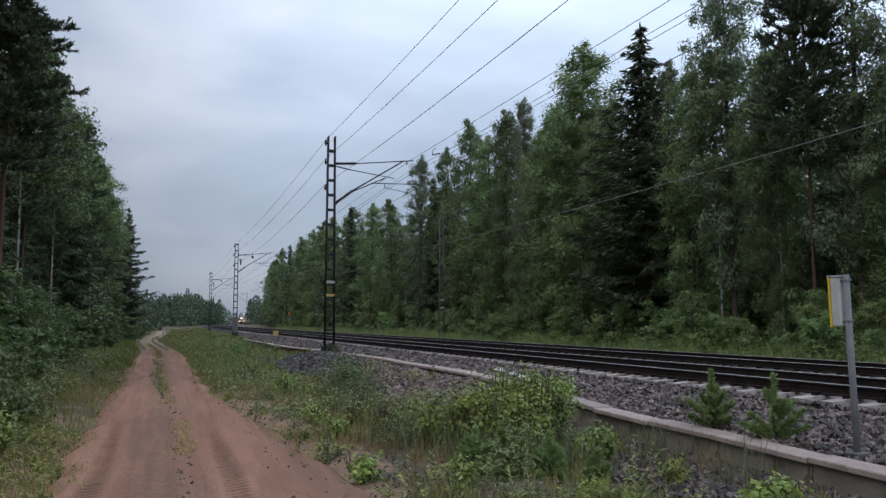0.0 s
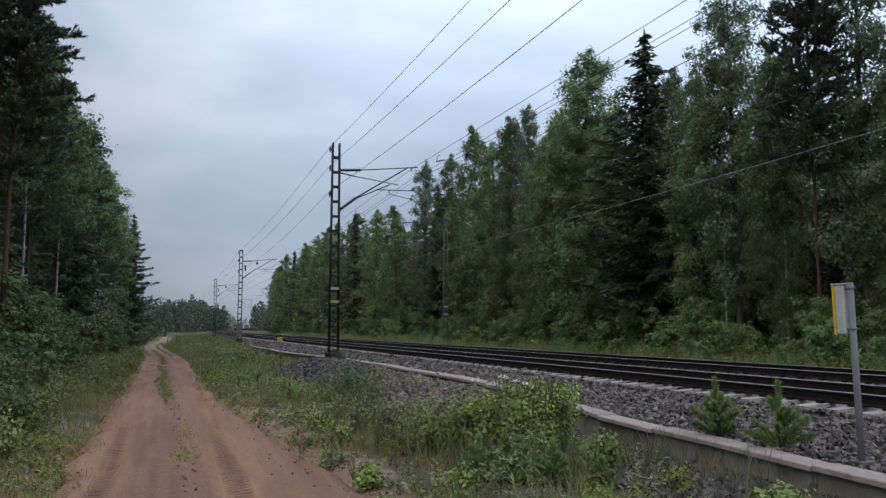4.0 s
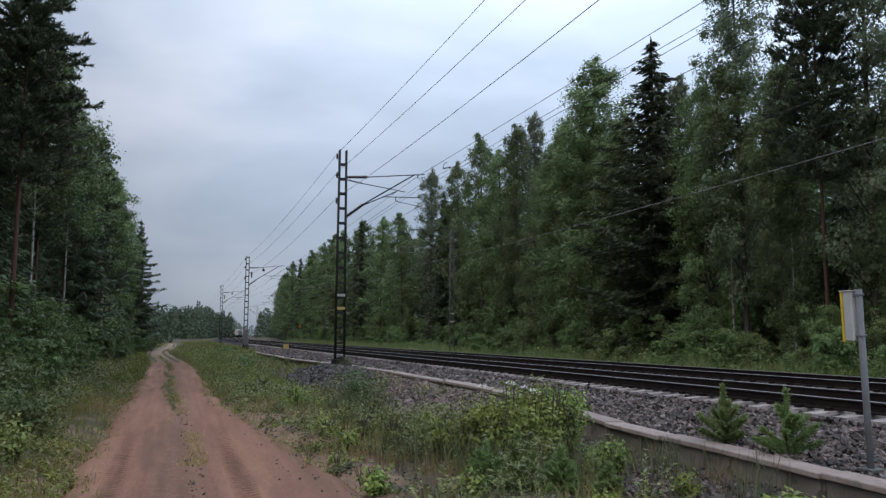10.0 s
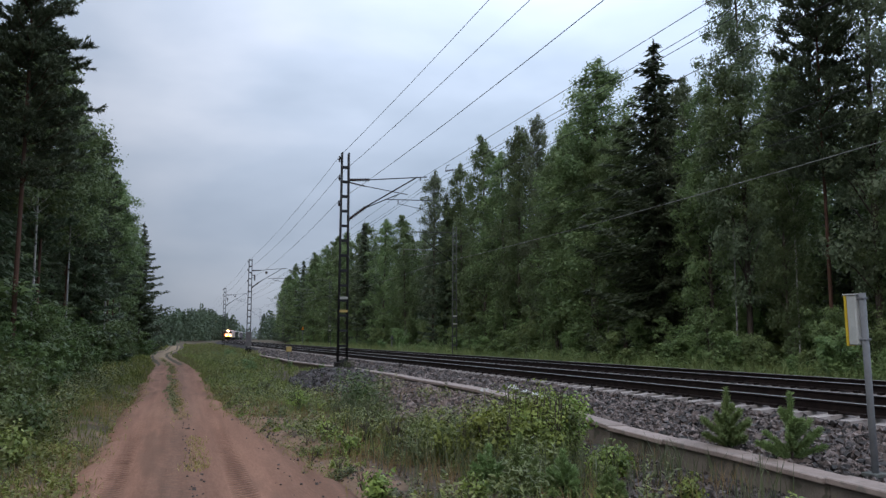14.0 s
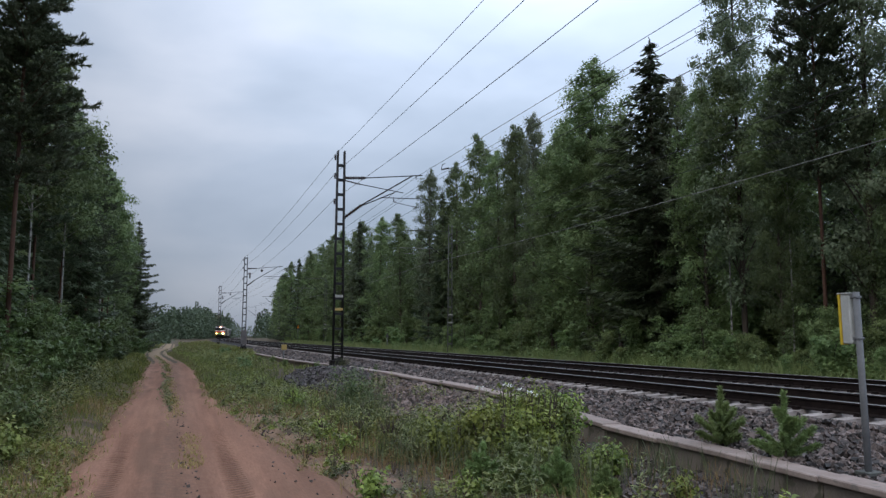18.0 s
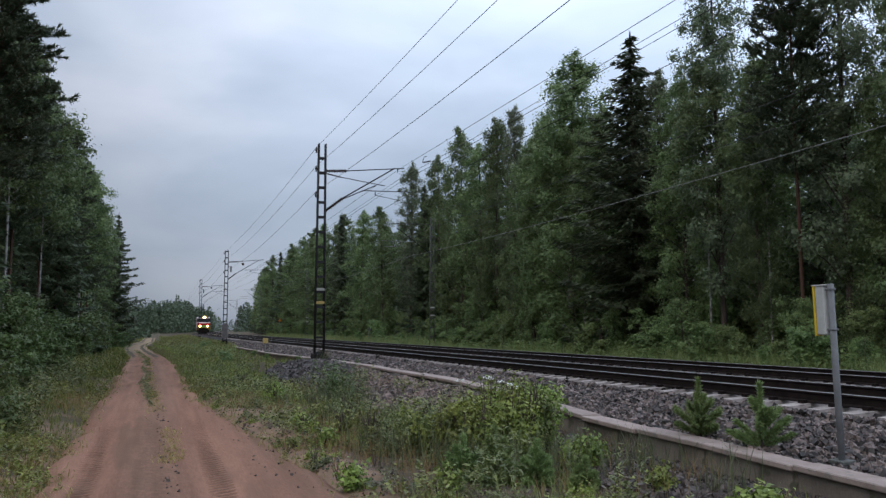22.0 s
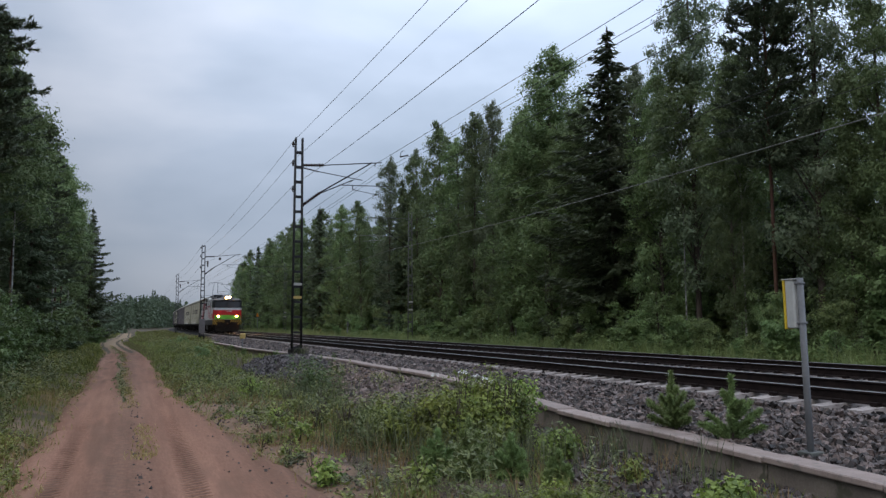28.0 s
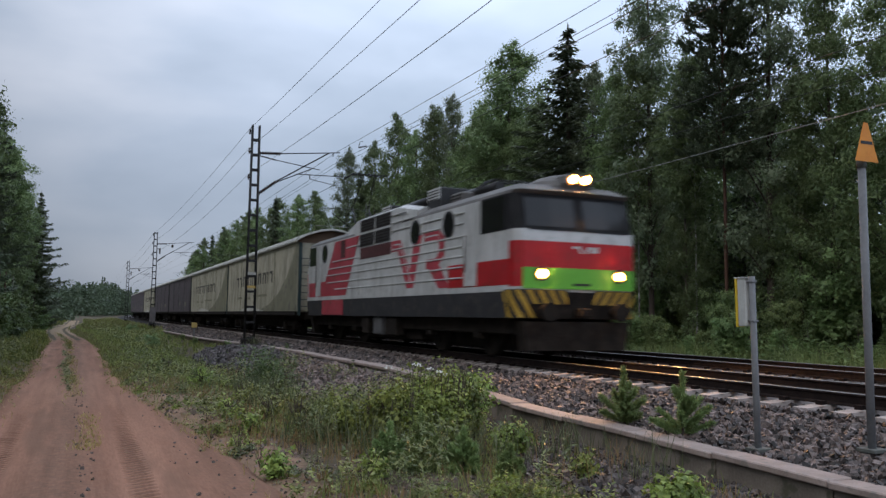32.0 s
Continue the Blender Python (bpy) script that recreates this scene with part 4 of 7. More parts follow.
def tree_thing(kind, built, bark, leaf, label, category="tree", group="trees of the forest edge", names=("trunk", "crown")):
    (tv, tf), (lv, lf) = built
    top = empty(kind)
    pymesh(names[0], tv, tf, bark, top, shade=True)
    pymesh(names[1], lv, lf, leaf, top)
    return tagged(top, label, category, group)


TREES = {}
UNUSED = pose(0, 0, 0)


def make_tree_kinds():
    def add(key, name, built, bark, leaf, label, h):
        TREES[key] = (tree_thing(name, built, bark, leaf, label), h)
    for i in range(3):
        add("birch%d" % i, "birch_tree", broadleaf(15.5, 2.7, (0.05, 0.10, 0.04)[i], RNG, 360, 112, 20, 0.044, 0.088, spread=0.33), M_BARK, M_LEAF_BIRCH, "tall birch with slender trunk and dense green crown", 15.5)
    for i in range(2):
        add("edgebirch%d" % i, "birch_tree", broadleaf(15.5, 2.7, 0.05, RNG, 260, 78, 16, 0.055, 0.115, spread=0.36), M_BARK, M_LEAF_BIRCH, "birch of the forest edge with dense green crown", 15.5)
    add("birch3", "birch_tree", broadleaf(15.5, 2.6, 0.44, RNG, 300, 52, 10, 0.055, 0.11, spread=0.30, stem=0.0030), M_BARK_BIRCH, M_LEAF_BIRCH, "tall birch with bare white trunk and green crown", 15.5)
    for i in range(2):
        add("farbirch%d" % i, "birch_tree", broadleaf(15.5, 2.8, 0.05, RNG, 220, 18, 10, 0.09, 0.15, limbs=34, spread=0.36), M_BARK, M_LEAF_BIRCH, "birch deep in the forest with green crown", 15.5)
    for i in range(2):
        add("aspen%d" % i, "aspen_tree", broadleaf(16.5, 2.2, 0.12, RNG, 400, 74, 9, 0.052, 0.10, 0.0, 1.5, 56, 0.27, 0.36), M_BARK, M_LEAF_ASPEN, "tall aspen with grey-green leaves and airy top", 16.5)
    for i in range(2):
        add("spruce%d" % i, "spruce_tree", spruce(15, (4.3, 2.9)[i], RNG), M_BARK, M_NEEDLE_SPRUCE, "dark spruce with drooping branches and pointed top", 15.0)
    for i in range(2):
        add("farspruce%d" % i, "spruce_tree", spruce(15, (3.0, 2.4)[i], RNG, 0.06, 0.30), M_BARK, M_NEEDLE_SPRUCE, "dark spruce deep in the forest with pointed top", 15.0)
    for i in range(2):
        add("pine%d" % i, "pine_tree", pine(16.5, (2.1, 2.1)[i], RNG, (0.36, 0.34)[i], (190, 165)[i], 20, 24, 0.090), M_BARK_PINE, M_NEEDLE_PINE, "tall pine with reddish bare trunk and dense dark crown", 16.5)
    add("farpine", "pine_tree", pine(16.5, 2.3, RNG, 0.34, 60, 9, 10, 0.15), M_BARK_PINE, M_NEEDLE_PINE, "pine deep in the forest with dark crown", 16.5)


make_tree_kinds()
PLACED = {}


def plant(kind, x, y, h, turn=None, fat=1.0):
    """Sets a tree of that kind and height on the ground; the first one moves the pattern itself."""
    ob, h0 = TREES[kind]
    m = pose(x, y, ground_z(x, y) - 0.02, 0, 0, random.uniform(0, 360) if turn is None else turn)
    k = h / h0
    if kind not in PLACED:
        PLACED[kind] = 1
        ob.matrix_basis = m
        ob.scale = (k * fat, k * fat, k)
        return ob
    keep = tuple(ob.scale)
    ob.scale = (k * fat, k * fat, k)
    c = copy_thing(ob, m)
    ob.scale = keep
    return c


def right_forest():
    # the trees that mark the skyline: direction seen from the viewer (degrees right of the line), kind, height
    marks = [(9.0, "edgebirch0", 15.5, 1), (10.6, "edgebirch1", 14.5, 1), (12.4, "aspen0", 13.4, 1), (13.7, "edgebirch1", 14.2, 1), (15.2, "edgebirch0", 13.6, 1), (17.2, "aspen0", 16.2, 0.7), (18.2, "spruce1", 13.6, 1), (19.2, "edgebirch1", 15.8, 0.8), (20.9, "edgebirch0", 16.4, 0.85),
             (22.2, "edgebirch1", 14.6, 1), (23.3, "birch1", 15.7, 0.85), (24.6, "aspen1", 15.9, 0.55), (25.9, "birch2", 13.0, 1), (27.0, "birch0", 14.0, 1), (28.5, "birch2", 16.8, 1.22), (30.6, "birch1", 12.8, 1.0), (33.1, "spruce0", 15.2, 1.5), (34.6, "aspen0", 13.2, 0.8), (36.2, "birch2", 12.4, 0.9),
             (38.6, "aspen0", 17.6, 0.76), (40.9, "birch1", 10.2, 0.7), (43.4, "pine0", 17.5, 0.74), (46.3, "aspen1", 17.2, 0.82), (48.1, "birch2", 9.6, 0.85), (50.0, "birch0", 13.2, 0.78), (53.4, "birch1", 12.4, 1.0), (56, "birch2", 11.5, 1), (61, "spruce1", 13, 1), (66, "birch0", 14, 1)]
    for x, y, h in ((21.7, 40.3, 13.0), (21.9, 38.8, 12.2), (21.4, 27.6, 12.5), (21.8, 44.5, 13.2), (21.5, 24.2, 11.8)):
        plant("birch3", x, y, h, None, 0.8)
    for a, kind, h, fat in marks:
        x = 21.6 + random.uniform(-0.5, 0.7) + {"spruce0": 0.4, "pine0": -1.0}.get(kind, 0.0)
        y = x / math.tan(radians(a))
        plant(kind, x + curve_x(y), y, h * (1.02 if kind == "spruce0" else 1), None, fat * ((0.94 if 15 < a < 28 else 1.05 if a < 15 else 0.93) if "birch" in kind else 0.86 if kind == "spruce0" else 1))
    for k, x, y, h in (("farbirch0", 27, 28.5, 12.0), ("farspruce0", 26.3, 31.0, 11.0), ("farbirch1", 25.6, 25.0, 10.5), ("farspruce1", 25.8, 21.0, 10.0), ("farbirch1", 25.2, 35.0, 10.5), ("farbirch0", 26.0, 17.5, 9.5)):
        plant(k, x, y, h)
    kinds = ["farbirch0", "farbirch1", "farbirch0", "farspruce0", "farspruce1", "farspruce0", "farpine"]
    for row, (x0, step) in enumerate(((25.0, 3.4), (28.5, 4.4), (33.5, 6.0))):
        y = 4.0 + row
        while y < 175:
            x = x0 + random.uniform(-1.3, 1.3)
            plant(random.choice(kinds), x + curve_x(y), y, random.uniform(11.5, 15.0) - 3.6 * smooth(48, 26, y))
            y += step * random.uniform(0.75, 1.3)
    y = 96.0
    kinds = ["farbirch0", "farbirch1", "farbirch0", "farbirch1", "farspruce1"]
    while y < 230:
        plant(random.choice(kinds), max(21.5 + curve_x(y), 0.108 * y + 2.4) + random.uniform(-0.6, 1.0), y, random.uniform(12.5, 16))
        y += random.uniform(3.0, 4.4)


right_forest()


def left_forest():
    marks = [(-4.45, 25.5, "pine0", 15.8), (-5.9, 27.5, "spruce1", 11.0), (-4.95, 31.6, "birch3", 12.6), (-5.2, 34.0, "pine1", 13.6), (-4.85, 39.7, "birch3", 12.0), (-5.3, 42.0, "pine1", 13.4), (-5.0, 46.5, "spruce1", 12.6), (-4.9, 50.0, "pine1", 13.0), (-4.7, 56.3, "birch3", 12.2), (-4.75, 57.4, "birch3", 11.6), (-4.9, 61.0, "pine1", 12.4),
             (-5.0, 66.0, "pine0", 12.8), (-5.4, 72.0, "edgebirch0", 12.4), (-5.4, 79.0, "birch3", 12.4), (-6.6, 85.5, "edgebirch1", 12.0), (-4.15, 90.5, "spruce0", 13.6), (-5.0, 99.0, "spruce0", 12.8), (-5.6, 108.0, "farspruce0", 12.5), (-7, 118, "farspruce1", 13)]
    for x, y, kind, h in marks:
        plant(kind, x, y, h, None, 0.84 if "pine" in kind else 1.0)
    kinds = ["farbirch0", "farbirch1", "farspruce0", "farspruce1", "farpine"]
    for x0, step in ((-7.6, 3.4), (-11.0, 4.2), (-16.0, 5.5)):
        y = 17.0
        while y < 115:
            plant(random.choice(kinds), x0 + random.uniform(-1.2, 1.2), y, random.uniform(11.5, 14.5))
            y += step * random.uniform(0.7, 1.3)


left_forest()


# ---- retaining wall ----
WALL_X = 6.56


def make_wall():
    length = 1.49
    bm = bmesh.new()
    box(bm, (-0.10, 0.004, -1.0), (0.12, length - 0.004, -0.075), 0.008)
    panel = bpy.data.meshes.new("wall_panel")
    bm.to_mesh(panel), bm.free()
    panel.materials.append(M_WALL)
    bm = bmesh.new()
    box(bm, (-0.18, 0.006, -0.07), (0.17, length - 0.006, 0.0), 0.012)
    cap = bpy.data.meshes.new("coping_slab")
    bm.to_mesh(cap), bm.free()
    cap.materials.append(M_CONCRETE)
    top = tagged(empty("retaining_wall"), "low weathered concrete retaining wall holding the ballast", "wall", kind="structure")
    y = 1.0
    while y < 77:
        z0, z1 = wall_top(y), wall_top(y + length)
        tilt = math.degrees(math.atan2(z1 - z0, length)) + random.uniform(-0.25, 0.25)
        for nm, me in (("wall_panel", panel), ("coping_slab", cap)):
            ob = new(nm, me)
            ob.parent = top
            ob.matrix_basis = pose(WALL_X + random.uniform(-0.012, 0.012), y, z0 + random.uniform(-0.008, 0.008), tilt, random.uniform(-0.8, 0.8), random.uniform(-0.25, 0.25))
        y += length


make_wall()


# ---- loose stones ----
CUBE = np.array([(-1, -1, -1), (1, -1, -1), (1, 1, -1), (-1, 1, -1), (-1, -1, 1), (1, -1, 1), (1, 1, 1), (-1, 1, 1)], float)
CUBE_F = np.array([(0, 3, 2, 1), (4, 5, 6, 7), (0, 1, 5, 4), (1, 2, 6, 5), (2, 3, 7, 6), (3, 0, 4, 7)])


def stones(name, centres, size, material, label, seed=1):
    """Broken stones as skewed blocks, all in one mesh."""
    rng = np.random.default_rng(seed)
    n = len(centres)
    s = rng.uniform(0.55, 1.35, (n, 1, 1)) * np.asarray(size).reshape(-1, 1, 1) * rng.uniform(0.55, 1.2, (n, 1, 3))
    v = (CUBE[None] + rng.uniform(-0.45, 0.45, (n, 8, 3))) * s
    q = rng.normal(size=(n, 4))
    q /= np.linalg.norm(q, axis=1)[:, None]
    w, x, y, z = q.T
    R = np.stack([1 - 2 * (y * y + z * z), 2 * (x * y - w * z), 2 * (x * z + w * y), 2 * (x * y + w * z), 1 - 2 * (x * x + z * z), 2 * (y * z - w * x), 2 * (x * z - w * y), 2 * (y * z + w * x), 1 - 2 * (x * x + y * y)], 1).reshape(n, 3, 3)
    v = np.einsum("nij,nkj->nki", R, v) + np.asarray(centres)[:, None]
    f = CUBE_F[None] + 8 * np.arange(n)[:, None, None]
    return tagged(pymesh(name, v.reshape(-1, 3), f.reshape(-1, 4), material), label, "gravel", kind="stuff")


def make_stones():
    rng = np.random.default_rng(5)
    pts = []
    for y0, y1, dens in ((-4, 3.5, 110), (3.5, 10, 500), (10, 18, 350), (18, 30, 150), (30, 48, 70), (48, 90, 28)):
        n = int((y1 - y0) * 2.5 * dens)
        x, y = rng.uniform(6.72, 8.82, n), rng.uniform(y0, y1, n)
        pts += [(a, b, bed_z(a, b) + rng.uniform(-0.03, 0.06) * (1 if a < 8.5 else 0.5)) for a, b in zip(x, y)]
    # heaped against the ends of the sleepers
    n = 1500
    x, y = rng.uniform(8.70, 8.88, n), 3.5 + 44 * rng.random(n) ** 1.2
    pts += [(a, b, -0.270 + rng.uniform(-0.03, 0.03)) for a, b in zip(x, y)]
    size = np.array([0.0285 if p[1] < 11 else 0.032 if p[1] < 18 else 0.044 if p[1] < 48 else 0.065 for p in pts])
    stones("ballast_stones", np.array(pts), size, M_STONE, "grey and purplish broken ballast stones", 2)
    pts = []
    n = 7000
    x, y = rng.uniform(9.0, 17.0, n), rng.uniform(3, 34, n)
    pts = [(a, b, bed_z(a, b) + rng.uniform(-0.02, 0.03)) for a, b in zip(x, y)]
    stones("ballast_stones_between_rails", np.array(pts), 0.045, M_STONE_TRACK, "dark ballast stones between the rails", 3)
    # foot of the wall and the slope under it
    pts = []
    for x0, x1, y0, y1, n in ((4.5, 6.35, 4.5, 12.5, 5200), (4.4, 6.35, 12.5, 20, 2200)):
        x, y = rng.uniform(0, 1, n) ** 0.6 * (x1 - x0) + x0, rng.uniform(y0, y1, n)
        pts += [(a, b, ground_z(a, b) + rng.uniform(-0.01, 0.03)) for a, b in zip(x, y)]
    stones("loose_stones_at_wall_foot", np.array(pts), 0.030, M_STONE_DARK, "loose dark stones among weeds at the wall foot", 4)
    n = 6500
    x, y = rng.uniform(0, 1, n) ** 0.7 * 2.1 + 4.2, rng.uniform(15, 29, n)
    stones("reddish_gravel_slope", np.array([(a, b, ground_z(a, b) + rng.uniform(-0.01, 0.04)) for a, b in zip(x, y)]), 0.050, M_STONE_RED, "reddish crushed stone on the slope under the wall", 6)
    n = 6000
    r, a = np.sqrt(rng.uniform(0, 1, n)), rng.uniform(0, 6.283, n)
    x, y = 4.8 + 1.05 * r * np.cos(a), 27.6 + 5.0 * r * np.sin(a)
    stones("dark_gravel_heap", np.array([(p, q, ground_z(p, q) + rng.uniform(-0.01, 0.07)) for p, q in zip(x, y)]), 0.070, M_STONE_HEAP, "heap of dark gravel beside the mast foot", 7)
    n = 230
    y = 6.5 + 18 * rng.random(n) ** 1.2
    d = np.where(rng.random(n) < 0.62, rng.normal(-0.16, 0.07, n) - 0.02 * np.maximum(y - 12, 0), rng.uniform(0.6, 1.4, n))
    x = np.array([road_x(b) for b in y]) + d
    stones("pebbles_on_road", np.array([(a, b, road_z(c, b) + 0.004) for a, b, c in zip(x, y, d)]), rng.uniform(0.005, 0.013, n), M_STONE_DARK, "small dark pebbles scattered on the sand road", 8)
    n = 7500
    x, y = rng.uniform(0, 1, n) ** 0.8 * 4.7 + 1.0, 5 + 19 * rng.random(n) ** 1.3
    keep = [(a, b) for a, b in zip(x, y) if a - road_x(b) > road_edge(1, b) + 0.05 and a < 6.2]
    stones("verge_gravel", np.array([(a, b, ground_z(a, b) + 0.003) for a, b in keep]), rng.uniform(0.005, 0.017, len(keep)), M_STONE_RED, "fine brownish gravel over the soil beside the road", 9)


make_stones()


# ---- plants near the ground ----
def blades(name, roots, height, width, material, label, seed=1, category="grass", lean=0.5):
    """Grass: each blade a bent, tapering strip."""
    rng = np.random.default_rng(seed)
    p = np.asarray(roots)
    n = len(p)
    h = (np.asarray(height) * np.ones(n)) * rng.uniform(0.5, 1.25, n)
    a = rng.uniform(0, 6.283, n)
    d = np.stack([np.cos(a), np.sin(a), 0 * a], 1)
    b = rng.uniform(0, 6.283, n)
    side = np.stack([np.cos(b), np.sin(b), 0 * b], 1) * (np.asarray(width) * np.ones(n))[:, None] * 0.5
    l = (h * lean * rng.uniform(0.2, 1.3, n))[:, None]
    up = np.stack([0 * h, 0 * h, h], 1)
    m = p + up * 0.55 + d * l * 0.3
    t = p + up * 0.95 + d * l
    v = np.stack([p - side, p + side, m + side * 0.8, m - side * 0.8, t], 1).reshape(-1, 3)
    i = np.arange(n)[:, None] * 5
    faces = (i + np.array([[0, 1, 2, 3]])).tolist() + (i + np.array([[3, 2, 4]])).tolist()
    return tagged(pymesh(name, v.tolist(), faces, material), label, category, kind="stuff")


def weeds(name, roots, height, material, label, seed=1, leaf=0.035, per=16, narrow=0.35):
    """Leafy herbs: narrow leaves up a stalk."""
    rng = np.random.default_rng(seed)
    p = np.repeat(np.asarray(roots), per, 0)
    n = len(p)
    h = np.repeat((np.asarray(height) * np.ones(len(roots))) * rng.uniform(0.45, 1.25, len(roots)), per)
    k = rng.uniform(0.08, 1.0, n)
    a = rng.uniform(0, 6.283, n)
    tilt = np.repeat(rng.normal(size=(len(roots), 2)) * 0.14, per, 0)
    r = (0.035 + 0.11 * h) * (1.15 - k * 0.8) * rng.uniform(0.5, 1.2, n)
    c = p + np.stack([r * np.cos(a) + tilt[:, 0] * h * k, r * np.sin(a) + tilt[:, 1] * h * k, h * k], 1)
    d = np.stack([np.cos(a), np.sin(a), rng.uniform(-0.3, 0.7, n)], 1)
    P, F = leaf_quads(c, leaf * rng.uniform(0.7, 1.5, n) * (0.7 + 0.5 * h), rng, narrow, np.array([0, 0, 1.0]), d)
    return tagged(pymesh(name, P, F, material), label, "weeds", kind="stuff")


def scatter(rng, n, x0, x1, y0, y1, power=1.0, keep=None, clump=0.0):
    out = []
    while len(out) < n:
        x, y = rng.uniform(x0, x1), y0 + (y1 - y0) * rng.random() ** power
        if clump and noise.noise((x * 0.9, y * 0.5, clump)) + 0.25 < rng.random() * 0.6:
            continue
        if keep and not keep(x, y):
            continue
        out.append((x, y, ground_z(x, y) - 0.01))
    return out


def bare(x, y):
    """Trodden patches where little grows."""
    k = noise.noise((x * 1.6, y * 1.1, 3.7)) * 0.7
    return ((x - 2.6) / 0.6) ** 2 + ((y - 9.0) / 1.1) ** 2 + k < 0.8 or ((x - 5.2) / 0.8) ** 2 + ((y - 7.6) / 1.6) ** 2 + k < 0.8


def off_road(x, y):
    d = x - road_x(y)
    margin = (0.36 + 0.75 * noise.noise((x * 1.1, y * 0.8, 6.1))) * smooth(24, 15, y) if d > 0 else 0.0
    return not bare(x, y) and abs(d) > road_edge(d, y) - 0.08 + 0.25 * noise.noise((x, y * 0.7, 2.2)) + max(0.0, margin)


def make_herbs():
    rng = np.random.default_rng(21)
    # right verge: between the road and the wall
    near = scatter(rng, 2600, 1.0, 6.1, 5.5, 20, 1.2, lambda x, y: off_road(x, y) and (x < 5.0 or rng.random() < 0.35), 1.3)
    blades("grass_beside_wall", near, 0.24, 0.010, M_GRASS_GREEN, "sparse green grass between the road and the wall", 1)
    dry = scatter(rng, 3600, 1.0, 6.0, 5.5, 26, 1.2, off_road, 4.4)
    blades("dry_grass_beside_wall", dry, 0.17, 0.012, M_GRASS_DRY, "pale dry grass stalks beside the road", 2)
    w = [p for p in scatter(rng, 2300, 1.2, 5.7, 5.5, 24, 1.1, off_road) if noise.noise((p[0] * 0.8, p[1] * 0.45, 8.1)) > 0.29 - 0.03 * max(0, p[1] - 12)]
    weeds("weeds_beside_wall", w, 0.34, M_WEED, "green leafy weeds beside the sand road", 3, 0.03, 22, 0.45)
    w = [p for p in scatter(rng, 480, 2.8, 5.6, 6.5, 14, 1.0, off_road) if noise.noise((p[0] * 0.9, p[1] * 0.7, 8.8)) > 0.12]
    weeds("tall_weeds_beside_wall", w, 0.62, M_SHRUB_DARK, "tall narrow-leaved weeds beside the wall", 4, 0.034, 40, 0.22)
    # farther along the right verge: a dense green bank
    w = scatter(rng, 3400, 1.0, 6.0, 24, 75, 1.2, lambda x, y: off_road(x, y) and (x < 3.6 + 0.07 * max(0, y - 34) or rng.random() < 0.08), 3.3)
    hs = [0.14 + 0.36 * smooth(26, 48, p[1]) * smooth(1.7, 3.4, p[0] - road_x(p[1])) * (1 - 0.62 * smooth(3.9, 5.4, p[0])) for p in w]
    weeds("weed_bank", w, np.array(hs), M_BANK, "dense green weeds on the bank along the road", 5, 0.042, 26, 0.5)
    g = scatter(rng, 5000, 0.6, 6.2, 26, 90, 1.3, lambda x, y: off_road(x, y) and (x < 3.9 or y > 36 or rng.random() < 0.2))
    blades("grass_bank", g, 0.26, 0.025, M_BANK, "green grass along the sand road", 6)
    g = []
    for i in range(6000):
        y = 22 + 60 * rng.random() ** 1.3
        x = road_x(y) + road_edge(1, y) + 0.9 * rng.random() ** 1.6
        g.append((x, y, ground_z(x, y) - 0.01))
    blades("road_edge_grass", g, 0.16, 0.02, M_GRASS, "yellow-green grass along the road edge", 20)
    # left verge: low and patchy near the road, leafier towards the bushes
    def left_height(p):
        return smooth(1.25, 3.2, road_x(p[1]) - p[0]) * smooth(7.5, 15, p[1])
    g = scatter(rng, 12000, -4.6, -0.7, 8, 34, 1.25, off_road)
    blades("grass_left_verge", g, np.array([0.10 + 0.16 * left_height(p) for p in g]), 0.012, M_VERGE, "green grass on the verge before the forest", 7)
    g = scatter(rng, 2400, -2.4, -0.8, 7, 26, 1.2, off_road, 6.6)
    blades("dry_grass_left_verge", g, 0.15, 0.008, M_GRASS_DRY, "yellowed grass at the road edge", 8)
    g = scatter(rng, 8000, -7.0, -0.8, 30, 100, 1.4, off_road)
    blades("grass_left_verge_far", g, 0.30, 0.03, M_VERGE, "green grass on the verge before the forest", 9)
    w = scatter(rng, 2600, -5.0, -0.9, 8.5, 50, 1.2, off_road, 2.6)
    weeds("weeds_left_verge", w, np.array([0.10 + 0.34 * left_height(p) for p in w]), M_BANK, "leafy weeds on the verge before the forest", 10, 0.04, 16, 0.42)
    w = scatter(rng, 900, -4.5, -1.8, 10, 34, 1.2, off_road, 5.1)
    weeds("dark_weeds_left_verge", w, 0.5, M_SHRUB_DARK, "dark leafy weeds before the forest bushes", 18, 0.04, 26, 0.35)
    w = scatter(rng, 260, -2.6, -0.75, 6.5, 13, 1.0, off_road, 3.9)
    weeds("low_weeds_left_verge", w, 0.14, M_SHRUB, "low yellow-green weeds on the bare verge", 19, 0.024, 16, 0.5)
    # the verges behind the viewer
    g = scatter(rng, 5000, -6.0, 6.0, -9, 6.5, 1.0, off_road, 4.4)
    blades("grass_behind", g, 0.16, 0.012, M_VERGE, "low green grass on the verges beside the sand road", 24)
    w = scatter(rng, 500, -6.0, 6.0, -9, 6.0, 1.0, off_road, 3.1)
    weeds("weeds_behind", w, 0.16, M_BANK, "low leafy weeds on the verges beside the sand road", 25, 0.03, 16, 0.45)
    # sparse grass creeping over both edges of the road
    g = []
    for i in range(2400):
        y, s = 6.5 + 26 * rng.random() ** 1.2, (-1, 1)[i % 2]
        d = s * (road_edge(s, y) + rng.uniform(-0.22, 0.35))
        if noise.noise((s * 3.3, y * 0.9, 1.9)) + rng.normal() * 0.2 > -0.05:
            x = road_x(y) + d
